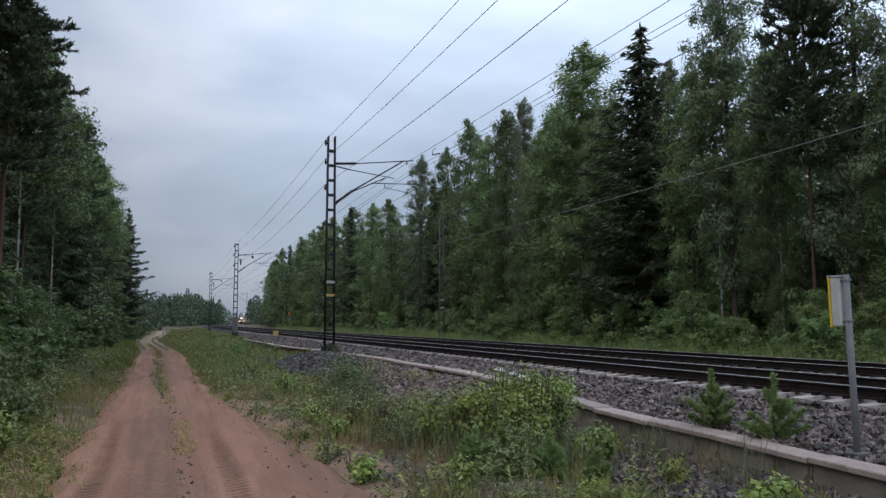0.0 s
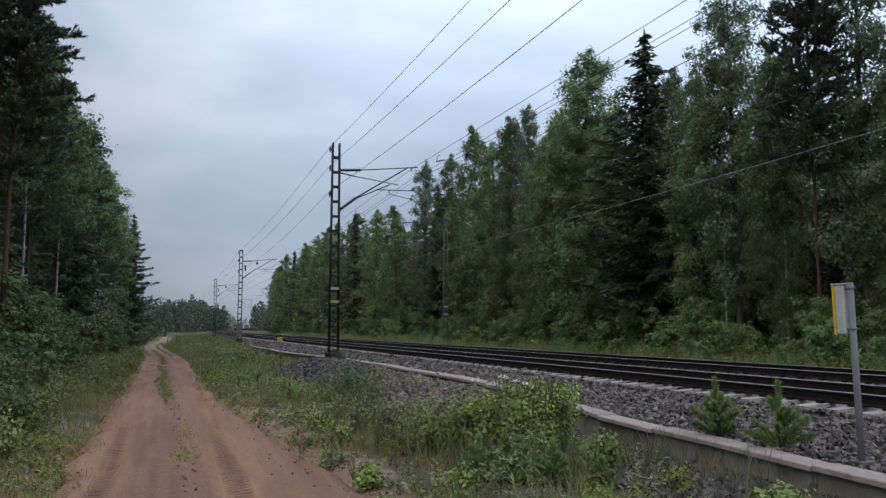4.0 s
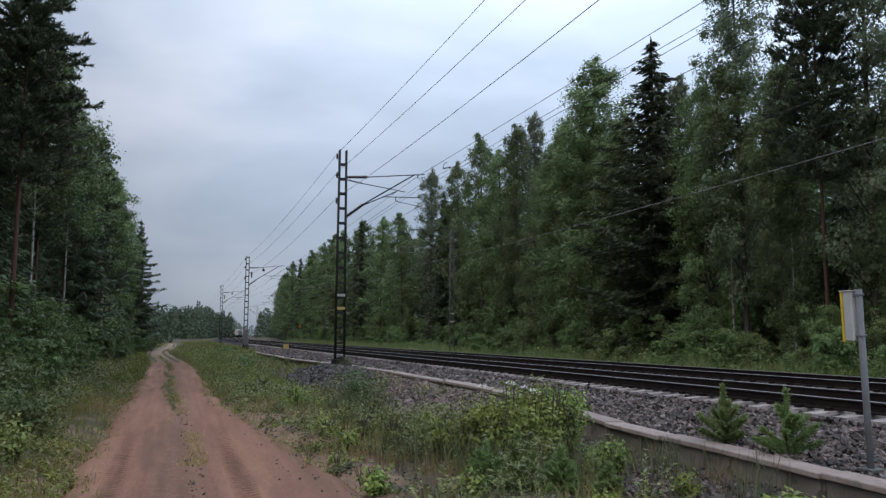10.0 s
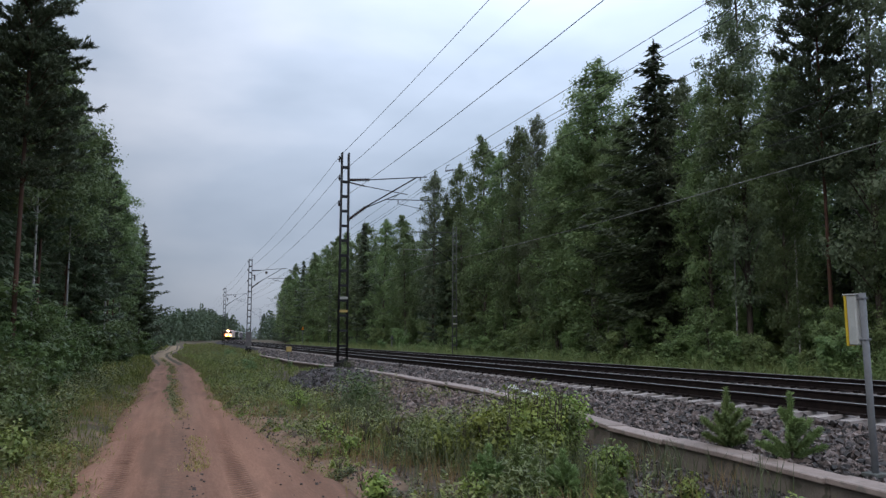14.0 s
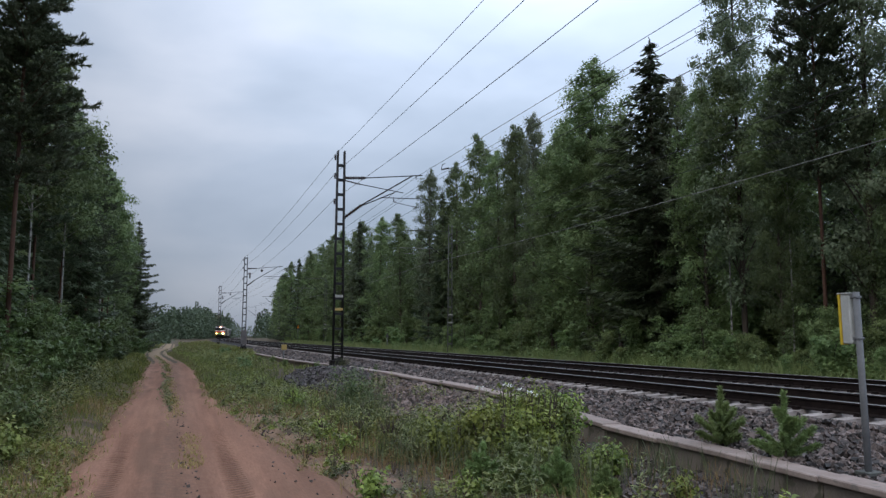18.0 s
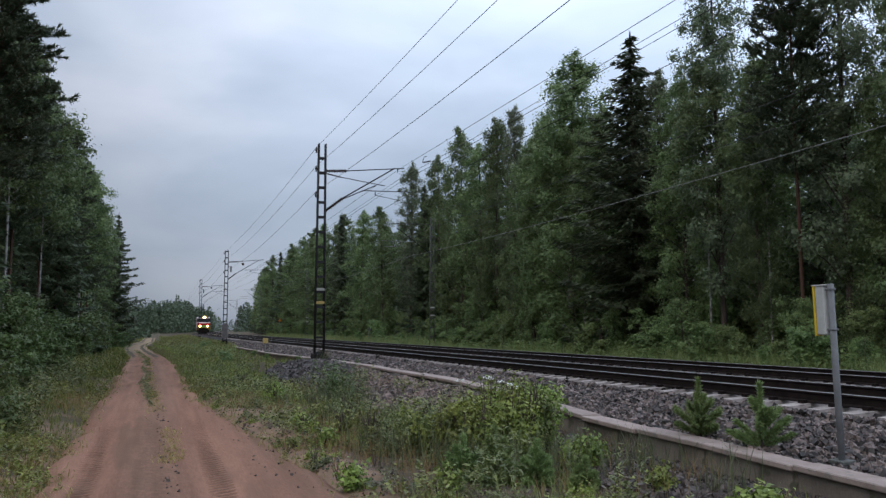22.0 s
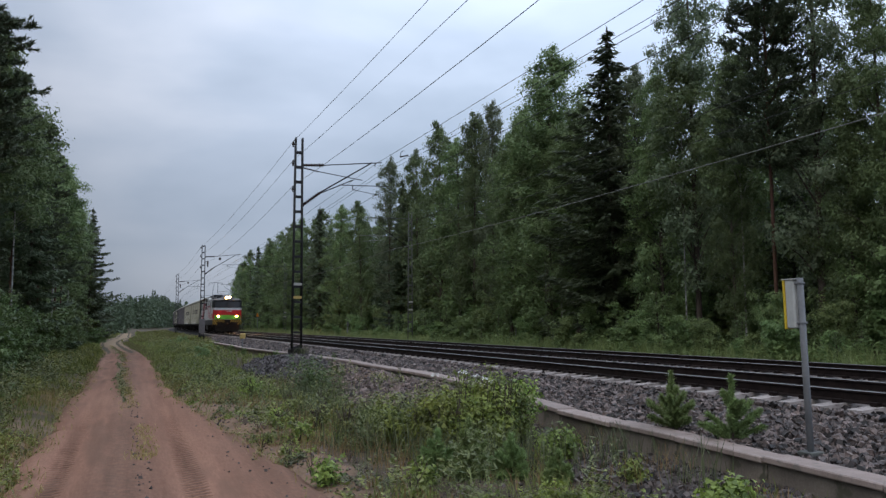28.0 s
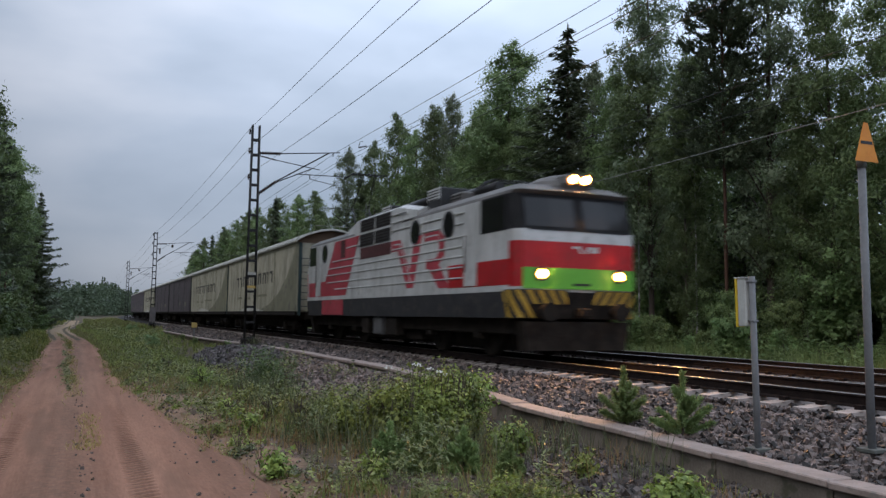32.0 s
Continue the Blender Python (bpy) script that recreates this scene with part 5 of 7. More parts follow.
            g.append((x, y, max(road_z(d, y), ground_z(x, y)) - 0.01))
    blades("grass_over_road_edge", g, 0.10, 0.009, M_GRASS_DRY, "thin dry grass creeping over the road edge", 22, lean=0.9)
    w = [g[int(k)] for k in rng.integers(0, len(g), 240)]
    weeds("weeds_at_road_edge", w, 0.12, M_BANK, "small weeds along the road edge", 23, 0.022, 14, 0.45)
    # the crown of the road: thin olive grass that wanders from rut to rut, and dark tufts along its edge
    def crown_line(y):
        return -0.13 - 0.25 * smooth(13, 21, y) + 0.05 * math.sin(y * 0.7)

    def on_crown(d, y):
        return (road_x(y) + d, y, road_z(d, y) - 0.005 + (ground_z(road_x(y), y) + 0.65) * smooth(35, 60, y))
    mid = []
    for i in range(3600):
        y = 10 + 62 * rng.random() ** 1.4
        d = rng.normal(crown_line(y), 0.10)
        if noise.noise((d * 2.0, y * 0.55, 5.5)) > 0.10 - 0.30 * smooth(12, 20, y):
            mid.append(on_crown(d, y))
    blades("grass_in_road_middle", mid, 0.05, 0.012, M_GRASS_DRY, "thin olive grass in the middle of the sand road", 11, lean=1.1)
    green = []
    for i in range(1300):
        y = 19 + 53 * rng.random() ** 1.2
        d = rng.normal(crown_line(y) - 0.04, 0.06)
        if noise.noise((d * 2.0, y * 0.8, 9.5)) > 0.02:
            green.append(on_crown(d, y))
    blades("green_grass_in_road_middle", green, 0.09, 0.014, M_VERGE, "short green grass in the middle of the sand road", 12, lean=0.8)
    tufts = []
    for y0, n, r in ((17.6, 5, 0.05), (19.3, 7, 0.07), (20.6, 12, 0.10), (21.4, 18, 0.10), (23.2, 12, 0.09), (25.0, 16, 0.09), (26.4, 12, 0.08), (28.7, 16, 0.10), (31.5, 12, 0.10), (34.0, 14, 0.1), (37.5, 12, 0.12), (41, 14, 0.14), (45, 14, 0.14), (50, 18, 0.16), (52, 12, 0.14), (58, 20, 0.16), (63, 20, 0.18)):
        for j in range(n):
            y = y0 + rng.normal() * r * 4
            tufts.append(on_crown(crown_line(y) - 0.13 + rng.normal() * r * 0.7, y))
    weeds("tufts_in_road_middle", tufts, 0.13, M_SHRUB_DARK, "dark green tufts along the middle of the sand road", 17, 0.028, 18, 0.4)
    # meadow and scrub where the road bends away
    w = scatter(rng, 5200, -9, 7.5, 74, 200, 1.7, lambda x, y: abs(x - road_x(y)) > 1.5 and x < TRACK_X + curve_x(y) - 3.5)
    weeds("far_meadow_weeds", w, 0.30, M_BANK, "green weeds and scrub where the road bends away", 15, 0.075, 14, 0.5)
    g = scatter(rng, 7500, -9, 7.0, 68, 180, 1.7, lambda x, y: abs(x - road_x(y)) > 1.3 and x < TRACK_X + curve_x(y) - 3.5)
    blades("far_meadow_grass", g, 0.30, 0.05, M_BANK, "green grass where the road bends away", 16)
    # separate clumps on the bare soil beside the road
    for nm, mat, n, hh, lf, lab, sd in (("light_clumps", M_SHRUB, 95, 0.30, 0.026, "light green leafy clumps on bare soil", 31), ("dark_clumps", M_SHRUB_DARK, 85, 0.42, 0.028, "dark green leafy clumps on bare soil", 32), ("grey_clumps", M_HORSETAIL, 26, 0.4, 0.022, "grey-green clumps on bare soil", 33)):
        pts, hs = [], []
        for i in range(n):
            y = 6.0 + 30 * rng.random() ** 1.2
            x = road_x(y) + road_edge(1, y) + 0.12 + (3.6 - 1.2 * smooth(15, 22, y)) * rng.random() ** 0.9
            if bare(x, y):
                continue
            r, hk = rng.uniform(0.08, 0.36) * (1 + 0.5 * smooth(14, 26, y)), hh * rng.uniform(0.45, 1.3) * min(1.0, 0.45 + 0.3 * (x - road_x(y) - road_edge(1, y)))
            for j in range(int(10 + 60 * r)):
                p, q = rng.normal(size=2) * r * 0.6
                if x + p < 6.2:
                    pts.append((x + p, y + q, ground_z(x + p, y + q) - 0.01)), hs.append(hk * max(0.3, 1 - 0.8 * math.hypot(p, q) / r))
        weeds(nm, pts, np.array(hs), mat, lab, sd, lf, 24, 0.42)
    # beyond the far track
    g = scatter(rng, 12000, 16.5, 20.0, 8, 60, 1.3)
    blades("grass_beyond_tracks", g, 0.55, 0.022, M_TALL_GRASS, "tall grass between the far track and the forest", 12)
    g = scatter(rng, 4200, 16.8, 20.5, 50, 140, 1.3)
    blades("grass_beyond_tracks_far", g, 0.6, 0.05, M_TALL_GRASS, "tall grass between the far track and the forest", 13)
    w = scatter(rng, 1500, 17.4, 20.6, 8, 70, 1.2, None, 7.1)
    weeds("weeds_beyond_tracks", w, 0.6, M_EDGE, "leafy weeds between the far track and the forest", 14, 0.07, 14, 0.5)


make_herbs()


# ---- bushes ----
def bush(h, width, rng, stems=7, clumps=46, per=34, leaf=0.05, inner=0.0):
    """Several stems from one root, with leaf clumps along them."""
    paths = []
    tips = []
    for i in range(stems):
        a, r = rng.random() * 6.28, width * rng.uniform(0.25, 0.9)
        t = np.array([r * math.cos(a), r * math.sin(a), h * rng.uniform(0.6, 1.0)])
        paths.append([(0.05 * math.cos(a), 0.05 * math.sin(a), -0.1, 0.016), (*(t * (0.4, 0.4, 0.55)), 0.011), (*t, 0.004)])
        tips.append(t)
    C, S = [], []
    for i in range(clumps):
        t = tips[i % stems]
        k = rng.uniform(0.12, 1.0)
        C.append(t * (k ** 0.8, k ** 0.8, k) + rng.normal(size=3) * (0.16, 0.16, 0.08) * width)
        S.append(0.13 * (0.5 + 0.5 * width) * rng.uniform(0.6, 1.3))
    P, F = crown_tris(C, S, rng, per, 6 if inner else 0, leaf, inner, 0.8, 0.1)
    P[:, 2] = np.maximum(P[:, 2], 0.005)
    return limb_mesh(paths, 5), (P, F)


def make_bush_kinds():
    rng = np.random.default_rng(33)
    for i in range(3):
        TREES["alder%d" % i] = (tree_thing("alder_bush", bush(2.0, 1.0, rng, 10, 100, 40, 0.045, 0.10), M_BARK, M_SHADY_LEAF, "dark green bush under the trees, shade in its leaf colour", "bush", "bushes of the forest edge", ("stem", "foliage")), 2.0)
        TREES["bush%d" % i] = (tree_thing("bush", bush(2.0, 1.0, rng, 10, 100, 40, 0.046, 0.10), M_BARK, M_EDGE, "leafy green bush at the forest edge", "bush", "bushes of the forest edge", ("stem", "foliage")), 2.0)
    for i in range(2):
        TREES["tallalder%d" % i] = (tree_thing("alder_bush", bush(3.2, 1.35, rng, 14, 200, 44, 0.040, 0.085), M_BARK, M_SHADY_LEAF, "tall dark green bush under the trees, shade in its leaf colour", "bush", "bushes of the forest edge", ("stem", "foliage")), 3.2)
        TREES["tallbush%d" % i] = (tree_thing("bush", bush(3.2, 1.35, rng, 14, 200, 44, 0.040, 0.085), M_BARK, M_EDGE, "tall leafy green bush at the forest edge", "bush", "bushes of the forest edge", ("stem", "foliage")), 3.2)
    for i in range(2):
        TREES["sapling%d" % i] = (tree_thing("birch_sapling", broadleaf(3.6, 0.66, 0.05, rng, 70, 26, 5, 0.042, 0.08, limbs=24, spread=0.2), M_BARK, M_LEAF_BIRCH, "young birch with light green leaves", "sapling", "saplings of the forest edge"), 3.6)


make_bush_kinds()


def right_bushes():
    for i in range(34):
        y = 5.0 + 2.3 * i
        plant(random.choice(["alder0", "alder1", "alder2"]), 25.5 + random.uniform(-1.5, 2.5), y, random.uniform(3.0, 5.0), None, random.uniform(1.0, 1.5))
    y = 9.0
    while y < 150:
        for x0, kinds, lo, hi in ((18.7, ["bush0", "bush1", "bush2", "sapling0"], 0.5, 1.3), (19.9, ["tallbush0", "sapling0", "tallbush1", "sapling1"], 1.2, 2.4), (22.6, ["tallbush1", "tallbush0", "sapling0"], 2.0, 3.6)):
            x = x0 + random.uniform(-0.6, 0.6)
            plant(random.choice(kinds), x + curve_x(y), y + random.uniform(-0.8, 0.8), random.uniform(lo, hi), None, random.uniform(0.8, 1.3))
        y += 1.4 + 0.02 * y


right_bushes()


def track_bushes():
    """Low bright bushes that have crept out of the forest towards the far track."""
    y = 17.0
    while y < 62:
        plant(random.choice(["bush0", "bush2", "sapling1", "bush1"]), random.uniform(17.7, 18.9), y, random.uniform(0.6, 1.5), None, random.uniform(1.0, 1.5))
        y += random.uniform(1.2, 3.4)


track_bushes()


def bank_bushes():
    y = 33.0
    while y < 75:
        for x0, h0 in ((5.1, 0.28), (3.4, 0.5)):
            if random.random() < 0.6:
                plant(random.choice(["bush0", "bush1", "bush2", "bush0"]), x0 + random.uniform(-0.7, 0.7), y + random.uniform(-1, 1), h0 * random.uniform(0.8, 1.6), None, random.uniform(1.0, 1.6))
        y += 2.3


bank_bushes()


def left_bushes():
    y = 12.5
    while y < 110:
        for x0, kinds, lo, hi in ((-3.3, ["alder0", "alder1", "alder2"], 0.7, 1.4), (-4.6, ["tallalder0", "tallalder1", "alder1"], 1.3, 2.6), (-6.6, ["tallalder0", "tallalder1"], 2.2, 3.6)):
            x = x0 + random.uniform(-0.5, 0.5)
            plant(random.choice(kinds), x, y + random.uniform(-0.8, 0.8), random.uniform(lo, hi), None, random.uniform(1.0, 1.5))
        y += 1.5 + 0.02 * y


left_bushes()


# ---- far woods: beyond where single trees can be told apart ----
def far_woods():
    rng = np.random.default_rng(8)
    cs, ss = [], []

    def tree(x, y, h, w, m):
        k = rng.random(m)
        conifer = rng.random() < 0.45
        r = w * ((1 - k) if conifer else np.sin(np.pi * (0.12 + 0.84 * k)) ** 0.7) * rng.random(m) ** 0.4
        a = rng.uniform(0, 6.283, m)
        cs.append(np.stack([x + r * np.cos(a), y + r * np.sin(a), -0.6 + h * k + 0.3], 1))
        ss.append(np.full(m, 0.30 if y < 280 else 0.46))
    for i in range(420):
        x = rng.uniform(-130, 60)
        y = 390 + rng.uniform(-25, 40) + 0.1 * abs(x)
        if -7 < x - TRACK_X - curve_x(y) < 15:
            continue
        tree(x, y, rng.uniform(9.5, 14.5), 3.2, 190)
    for i in range(64):
        k = rng.random()
        tree(8.5 + 19 * k, 470 + rng.uniform(-35, 35), rng.uniform(15, 20.5) - 7.5 * k, 3.0, 190)
    for i in range(190):
        y = rng.uniform(170, 640)
        tree(max(22 + curve_x(y), 0.113 * y + 2.4) + rng.uniform(0, 22), y, rng.uniform(11, 15.5), 2.3, 120)
    for i in range(110):
        y = rng.uniform(112, 300)
        tree(-9 - 0.11 * (y - 112) - rng.uniform(0, 22), y, rng.uniform(11, 14), 2.3, 130)
    for i in range(260):
        y = rng.uniform(0, 190)
        tree(38 + rng.uniform(0, 14) + curve_x(y), y, rng.uniform(12, 16), 2.4, 130)
    for i in range(150):
        y = rng.uniform(330, 700)
        tree(TRACK_X + curve_x(y) - 9 - rng.uniform(0, 22), y, rng.uniform(10, 15), 3.0, 110)
    for i in range(110):
        tree(rng.uniform(10, 130), rng.uniform(735, 770), rng.uniform(7, 12), 4.5, 90)
    for i in range(380):
        tree(28 + rng.uniform(0, 10), rng.uniform(0, 95), rng.uniform(5, 11.5), 2.3, 120)
    for i in range(110):
        tree(-20 - rng.uniform(0, 14), rng.uniform(10, 120), rng.uniform(11, 15), 2.4, 130)
    for i in range(240):
        y = rng.uniform(120, 330)
        tree(rng.uniform(-12, 1) - 0.05 * (y - 120), y + 10, rng.uniform(0.5, 1.6), 1.3, 30)
    c, s = np.concatenate(cs), np.concatenate(ss)
    P, F = leaf_quads(c, s * rng.uniform(0.6, 1.4, len(c)), rng, 0.7)
    tagged(pymesh("far_woods", P, F, M_FAR), "distant mixed forest closing the view", "forest", kind="stuff")


far_woods()


# ---- the train ----
M_T_WHITE = surface("loco_grey_white_paint", (0.42, 0.43, 0.43), (0.56, 0.57, 0.57), 1.2, 25, 0.5, bump=0.08, dist=0.004, speck=(0.39, 0.395, 0.39))
M_T_RED = surface("loco_red_paint", (0.31, 0.008, 0.012), (0.42, 0.014, 0.020), 1.2, 25, 0.45, bump=0.08, dist=0.004, speck=(0.27, 0.02, 0.02))
M_T_RED_OLD = surface("loco_dusty_red_paint", (0.32, 0.028, 0.045), (0.42, 0.055, 0.075), 1.2, 25, 0.6, bump=0.08, dist=0.004, speck=(0.24, 0.05, 0.05))
M_T_GREEN = surface("loco_green_paint", (0.10, 0.36, 0.035), (0.14, 0.44, 0.05), 1.5, 25, 0.5, bump=0.05)
M_T_SKIRT = surface("loco_dark_skirt", (0.017, 0.017, 0.020), (0.030, 0.030, 0.034), 1.5, 25, 0.7, bump=0.1, speck=(0.05, 0.045, 0.04))
M_T_ROOF = surface("loco_roof_grey", (0.10, 0.097, 0.095), (0.16, 0.152, 0.148), 1.2, 25, 0.7, bump=0.1, speck=(0.09, 0.085, 0.08))
M_T_UNDER = surface("underframe_grime", (0.012, 0.010, 0.009), (0.030, 0.025, 0.021), 3, 25, 0.95, bump=0.2, spec=0.12)
M_T_BOX = surface("underframe_grey_box", (0.07, 0.07, 0.075), (0.11, 0.11, 0.115), 3, 25, 0.7, bump=0.1)
M_T_HAZY = surface("hazard_yellow", (0.36, 0.225, 0.03), (0.50, 0.32, 0.05), 4, 30, 0.6, bump=0.1)
M_T_BLACK = surface("black_paint", (0.012, 0.012, 0.013), (0.022, 0.022, 0.024), 4, 30, 0.5, bump=0.05)
M_T_SURROUND = surface("windscreen_surround", (0.010, 0.010, 0.011), (0.018, 0.018, 0.02), 4, 30, 0.75, bump=0.05, spec=0.2)
M_T_GLASS = plain("dark_cab_glass", (0.012, 0.012, 0.013), 0.10, 0.0, 0.3)
M_T_GRILLE = surface("dark_grille", (0.012, 0.011, 0.012), (0.03, 0.028, 0.028), 6, 40, 0.8, bump=0.2)
M_T_GRILLE_RED = surface("dark_red_grille", (0.05, 0.012, 0.013), (0.08, 0.02, 0.02), 6, 40, 0.7, bump=0.2)
M_LAMP = glow("headlight_glow", (1.0, 0.47, 0.14), 1900)
# For glowing discs added round the lenses to imitate the lamps' orange halo.
M_HALO = glow("lamp_halo_glow", (1.0, 0.36, 0.07), 2.0)
M_W_BEIGE = surface("wagon_beige_panels", (0.36, 0.335, 0.25), (0.50, 0.47, 0.37), 0.7, 18, 0.7, bump=0.1, dist=0.01, speck=(0.24, 0.225, 0.17), stretch=(1, 1, 0.5))
M_W_OLIVE = surface("wagon_olive_grime", (0.17, 0.165, 0.11), (0.25, 0.24, 0.17), 0.9, 18, 0.75, bump=0.1, speck=(0.13, 0.125, 0.10))
M_W_DARK = surface("wagon_maroon_panels", (0.050, 0.036, 0.044), (0.085, 0.062, 0.072), 0.7, 18, 0.7, bump=0.1, dist=0.01, speck=(0.11, 0.10, 0.105), stretch=(1, 1, 0.5))
M_W_ROOF = surface("wagon_pale_roof", (0.40, 0.40, 0.37), (0.55, 0.55, 0.51), 1.0, 20, 0.6, bump=0.1, speck=(0.3, 0.29, 0.26))
M_W_BROWN = surface("wagon_brown_gable", (0.085, 0.05, 0.03), (0.13, 0.08, 0.05), 1.5, 20, 0.8, bump=0.1)
M_W_TEAL = surface("wagon_teal_fittings", (0.018, 0.036, 0.038), (0.03, 0.055, 0.058), 2, 20, 0.7, bump=0.1)
M_W_LETTER = surface("dark_lettering", (0.025, 0.024, 0.022), (0.06, 0.057, 0.05), 3, 30, 0.8, bump=0)
M_W_DUST = surface("pale_dust", (0.50, 0.49, 0.45), (0.62, 0.61, 0.57), 2, 20, 0.9, bump=0)


def grime_streaks(m, colour, amount, lo=0.46, hi=0.72):
    """Rain-drawn dirt: streaks down the sides, thicker in some places than in others."""
    nt = m.node_tree
    n, l = nt.nodes.new, nt.links.new
    base = nt.nodes["Principled BSDF"].inputs["Base Color"]
    tc, mp, a, c = n("ShaderNodeTexCoord"), n("ShaderNodeMapping"), n("ShaderNodeTexNoise"), n("ShaderNodeTexNoise")
    mp.inputs["Scale"].default_value = (1.0, 2.6, 0.35)
    l(tc.outputs["Object"], mp.inputs[0]), l(mp.outputs[0], a.inputs["Vector"]), l(tc.outputs["Object"], c.inputs["Vector"])
    a.inputs["Scale"].default_value, a.inputs["Detail"].default_value = 2.2, 6
    c.inputs["Scale"].default_value, c.inputs["Detail"].default_value = 0.55, 4
    both, rg, mix = n("ShaderNodeMath"), n("ShaderNodeMapRange"), n("ShaderNodeMix")
    both.operation = "MULTIPLY_ADD"
    both.inputs[1].default_value = 0.6
    l(c.outputs[0], both.inputs[0]), l(a.outputs[0], both.inputs[2]), l(both.outputs[0], rg.inputs["Value"])
    rg.inputs["From Min"].default_value, rg.inputs["From Max"].default_value = lo + 0.3, hi + 0.3
    rg.inputs["To Max"].default_value = amount
    mix.data_type = "RGBA"
    mix.inputs[7].default_value = (*colour, 1)
    l(rg.outputs[0], mix.inputs[0]), l(base.links[0].from_socket, mix.inputs[6]), l(mix.outputs[2], base)


grime_streaks(M_W_BEIGE, (0.13, 0.12, 0.085), 0.75)
grime_streaks(M_W_DARK, (0.13, 0.125, 0.125), 0.55)
grime_streaks(M_T_WHITE, (0.25, 0.245, 0.24), 0.55)
grime_streaks(M_W_ROOF, (0.20, 0.19, 0.17), 0.6)


def panel(name, pts, material, parent, x=1.55, out=0.006, sides=(-1, 1), label=""):
    """A thin plate on the vehicle's side: outline (y, z), standing a little proud."""
    made = []
    for s in sides:
        bm = bmesh.new()
        a = [bm.verts.new((s * x, y, z)) for y, z in pts]
        b = [bm.verts.new((s * (x + out), y, z)) for y, z in pts]
        bm.faces.new(b)
        n = len(pts)
        for i in range(n):
            bm.faces.new((a[i], a[(i + 1) % n], b[(i + 1) % n], b[i]))
        bmesh.ops.recalc_face_normals(bm, faces=bm.faces)
        made.append(part(name, bm, material, parent, label))
    return made


def rect(y0, y1, z0, z1):
    return [(y0, z0), (y1, z0), (y1, z1), (y0, z1)]


def disc(y, z, r, n=20):
    return [(y + r * math.cos(6.2832 * i / n), z + r * math.sin(6.2832 * i / n)) for i in range(n)]


NOSE = [(-1.55, 0.42), (-1.52, 0.22), (-1.40, 0.08), (-0.7, 0.02), (0, 0.0), (0.7, 0.02), (1.40, 0.08), (1.52, 0.22), (1.55, 0.42)]
LOCO_LEN = 17.9


def nose_y(x):
    for (xa, ya), (xb, yb) in zip(NOSE, NOSE[1:]):
        if xa <= x <= xb:
            return ya + (yb - ya) * (x - xa) / (xb - xa)
    return 0.42


def hull(levels):
    """Closed shell through outlines at rising heights: (z, inset of ends, half-width factor, material of the band above)."""
    bm = bmesh.new()
    rings = []
    for z, back, k, *_ in levels:
        pts = [(x * k, y + back) for x, y in NOSE] + [(-x * k, LOCO_LEN - y - back) for x, y in NOSE]
        rings.append([bm.verts.new((x, y, z)) for x, y in pts])
    n = len(rings[0])
    for (ra, rb, lv) in zip(rings, rings[1:], levels):
        for i in range(n):
            f = bm.faces.new((ra[i], ra[(i + 1) % n], rb[(i + 1) % n], rb[i]))
            nose = i % len(NOSE) < len(NOSE) - 1
            f.material_index = lv[3] if not (nose and len(lv) > 4) else lv[4]
    bm.faces.new(rings[0][::-1])
    lid = bm.faces.new(rings[-1])
    lid.material_index = levels[-1][3]
    bmesh.ops.recalc_face_normals(bm, faces=bm.faces)
    return bm


def front_plate(name, x0, x1, z0, z1, material, parent, out=0.012, slant=0.0, label="", back=0.0, n=8):
    """A plate that follows the bowed front, between two widths and heights."""
    bm = bmesh.new()
    rows = []
    for i in range(n + 1):
        x = x0 + (x1 - x0) * i / n
        xt = x + slant
        y0, y1 = nose_y(max(-1.55, min(1.55, x))) + back - out, nose_y(max(-1.55, min(1.55, xt))) + back - out
        rows.append([bm.verts.new(p) for p in ((x, y0, z0), (xt, y1, z1), (xt, y1 + out * 2, z1), (x, y0 + out * 2, z0))])
    for a, b in zip(rows, rows[1:]):
        for k in range(4):
            bm.faces.new((a[k], a[(k + 1) % 4], b[(k + 1) % 4], b[k]))
    bm.faces.new(rows[0]), bm.faces.new(rows[-1])
    bmesh.ops.recalc_face_normals(bm, faces=bm.faces)
    return part(name, bm, material, parent, label)


def corner_point(u, z, out):
    """A point of the front, u metres round from its middle, standing out from the shell."""
    pts = [(x, y) for x, y in NOSE if x >= 0] + [(1.55, 2.0)]
    for (xa, ya), (xb, yb) in zip(pts, pts[1:]):
        d = math.hypot(xb - xa, yb - ya)
        if u <= d or (xb, yb) == pts[-1]:
            k = u / d
            nx, ny = (yb - ya) / d, -(xb - xa) / d
            lean = 0.02 + 0.08 * (1.5 - z) / 0.58 if yb <= 0.42 else 0.0
            return Vector((xa + (xb - xa) * k + nx * out, ya + (yb - ya) * k + ny * out + lean, z))
        u -= d


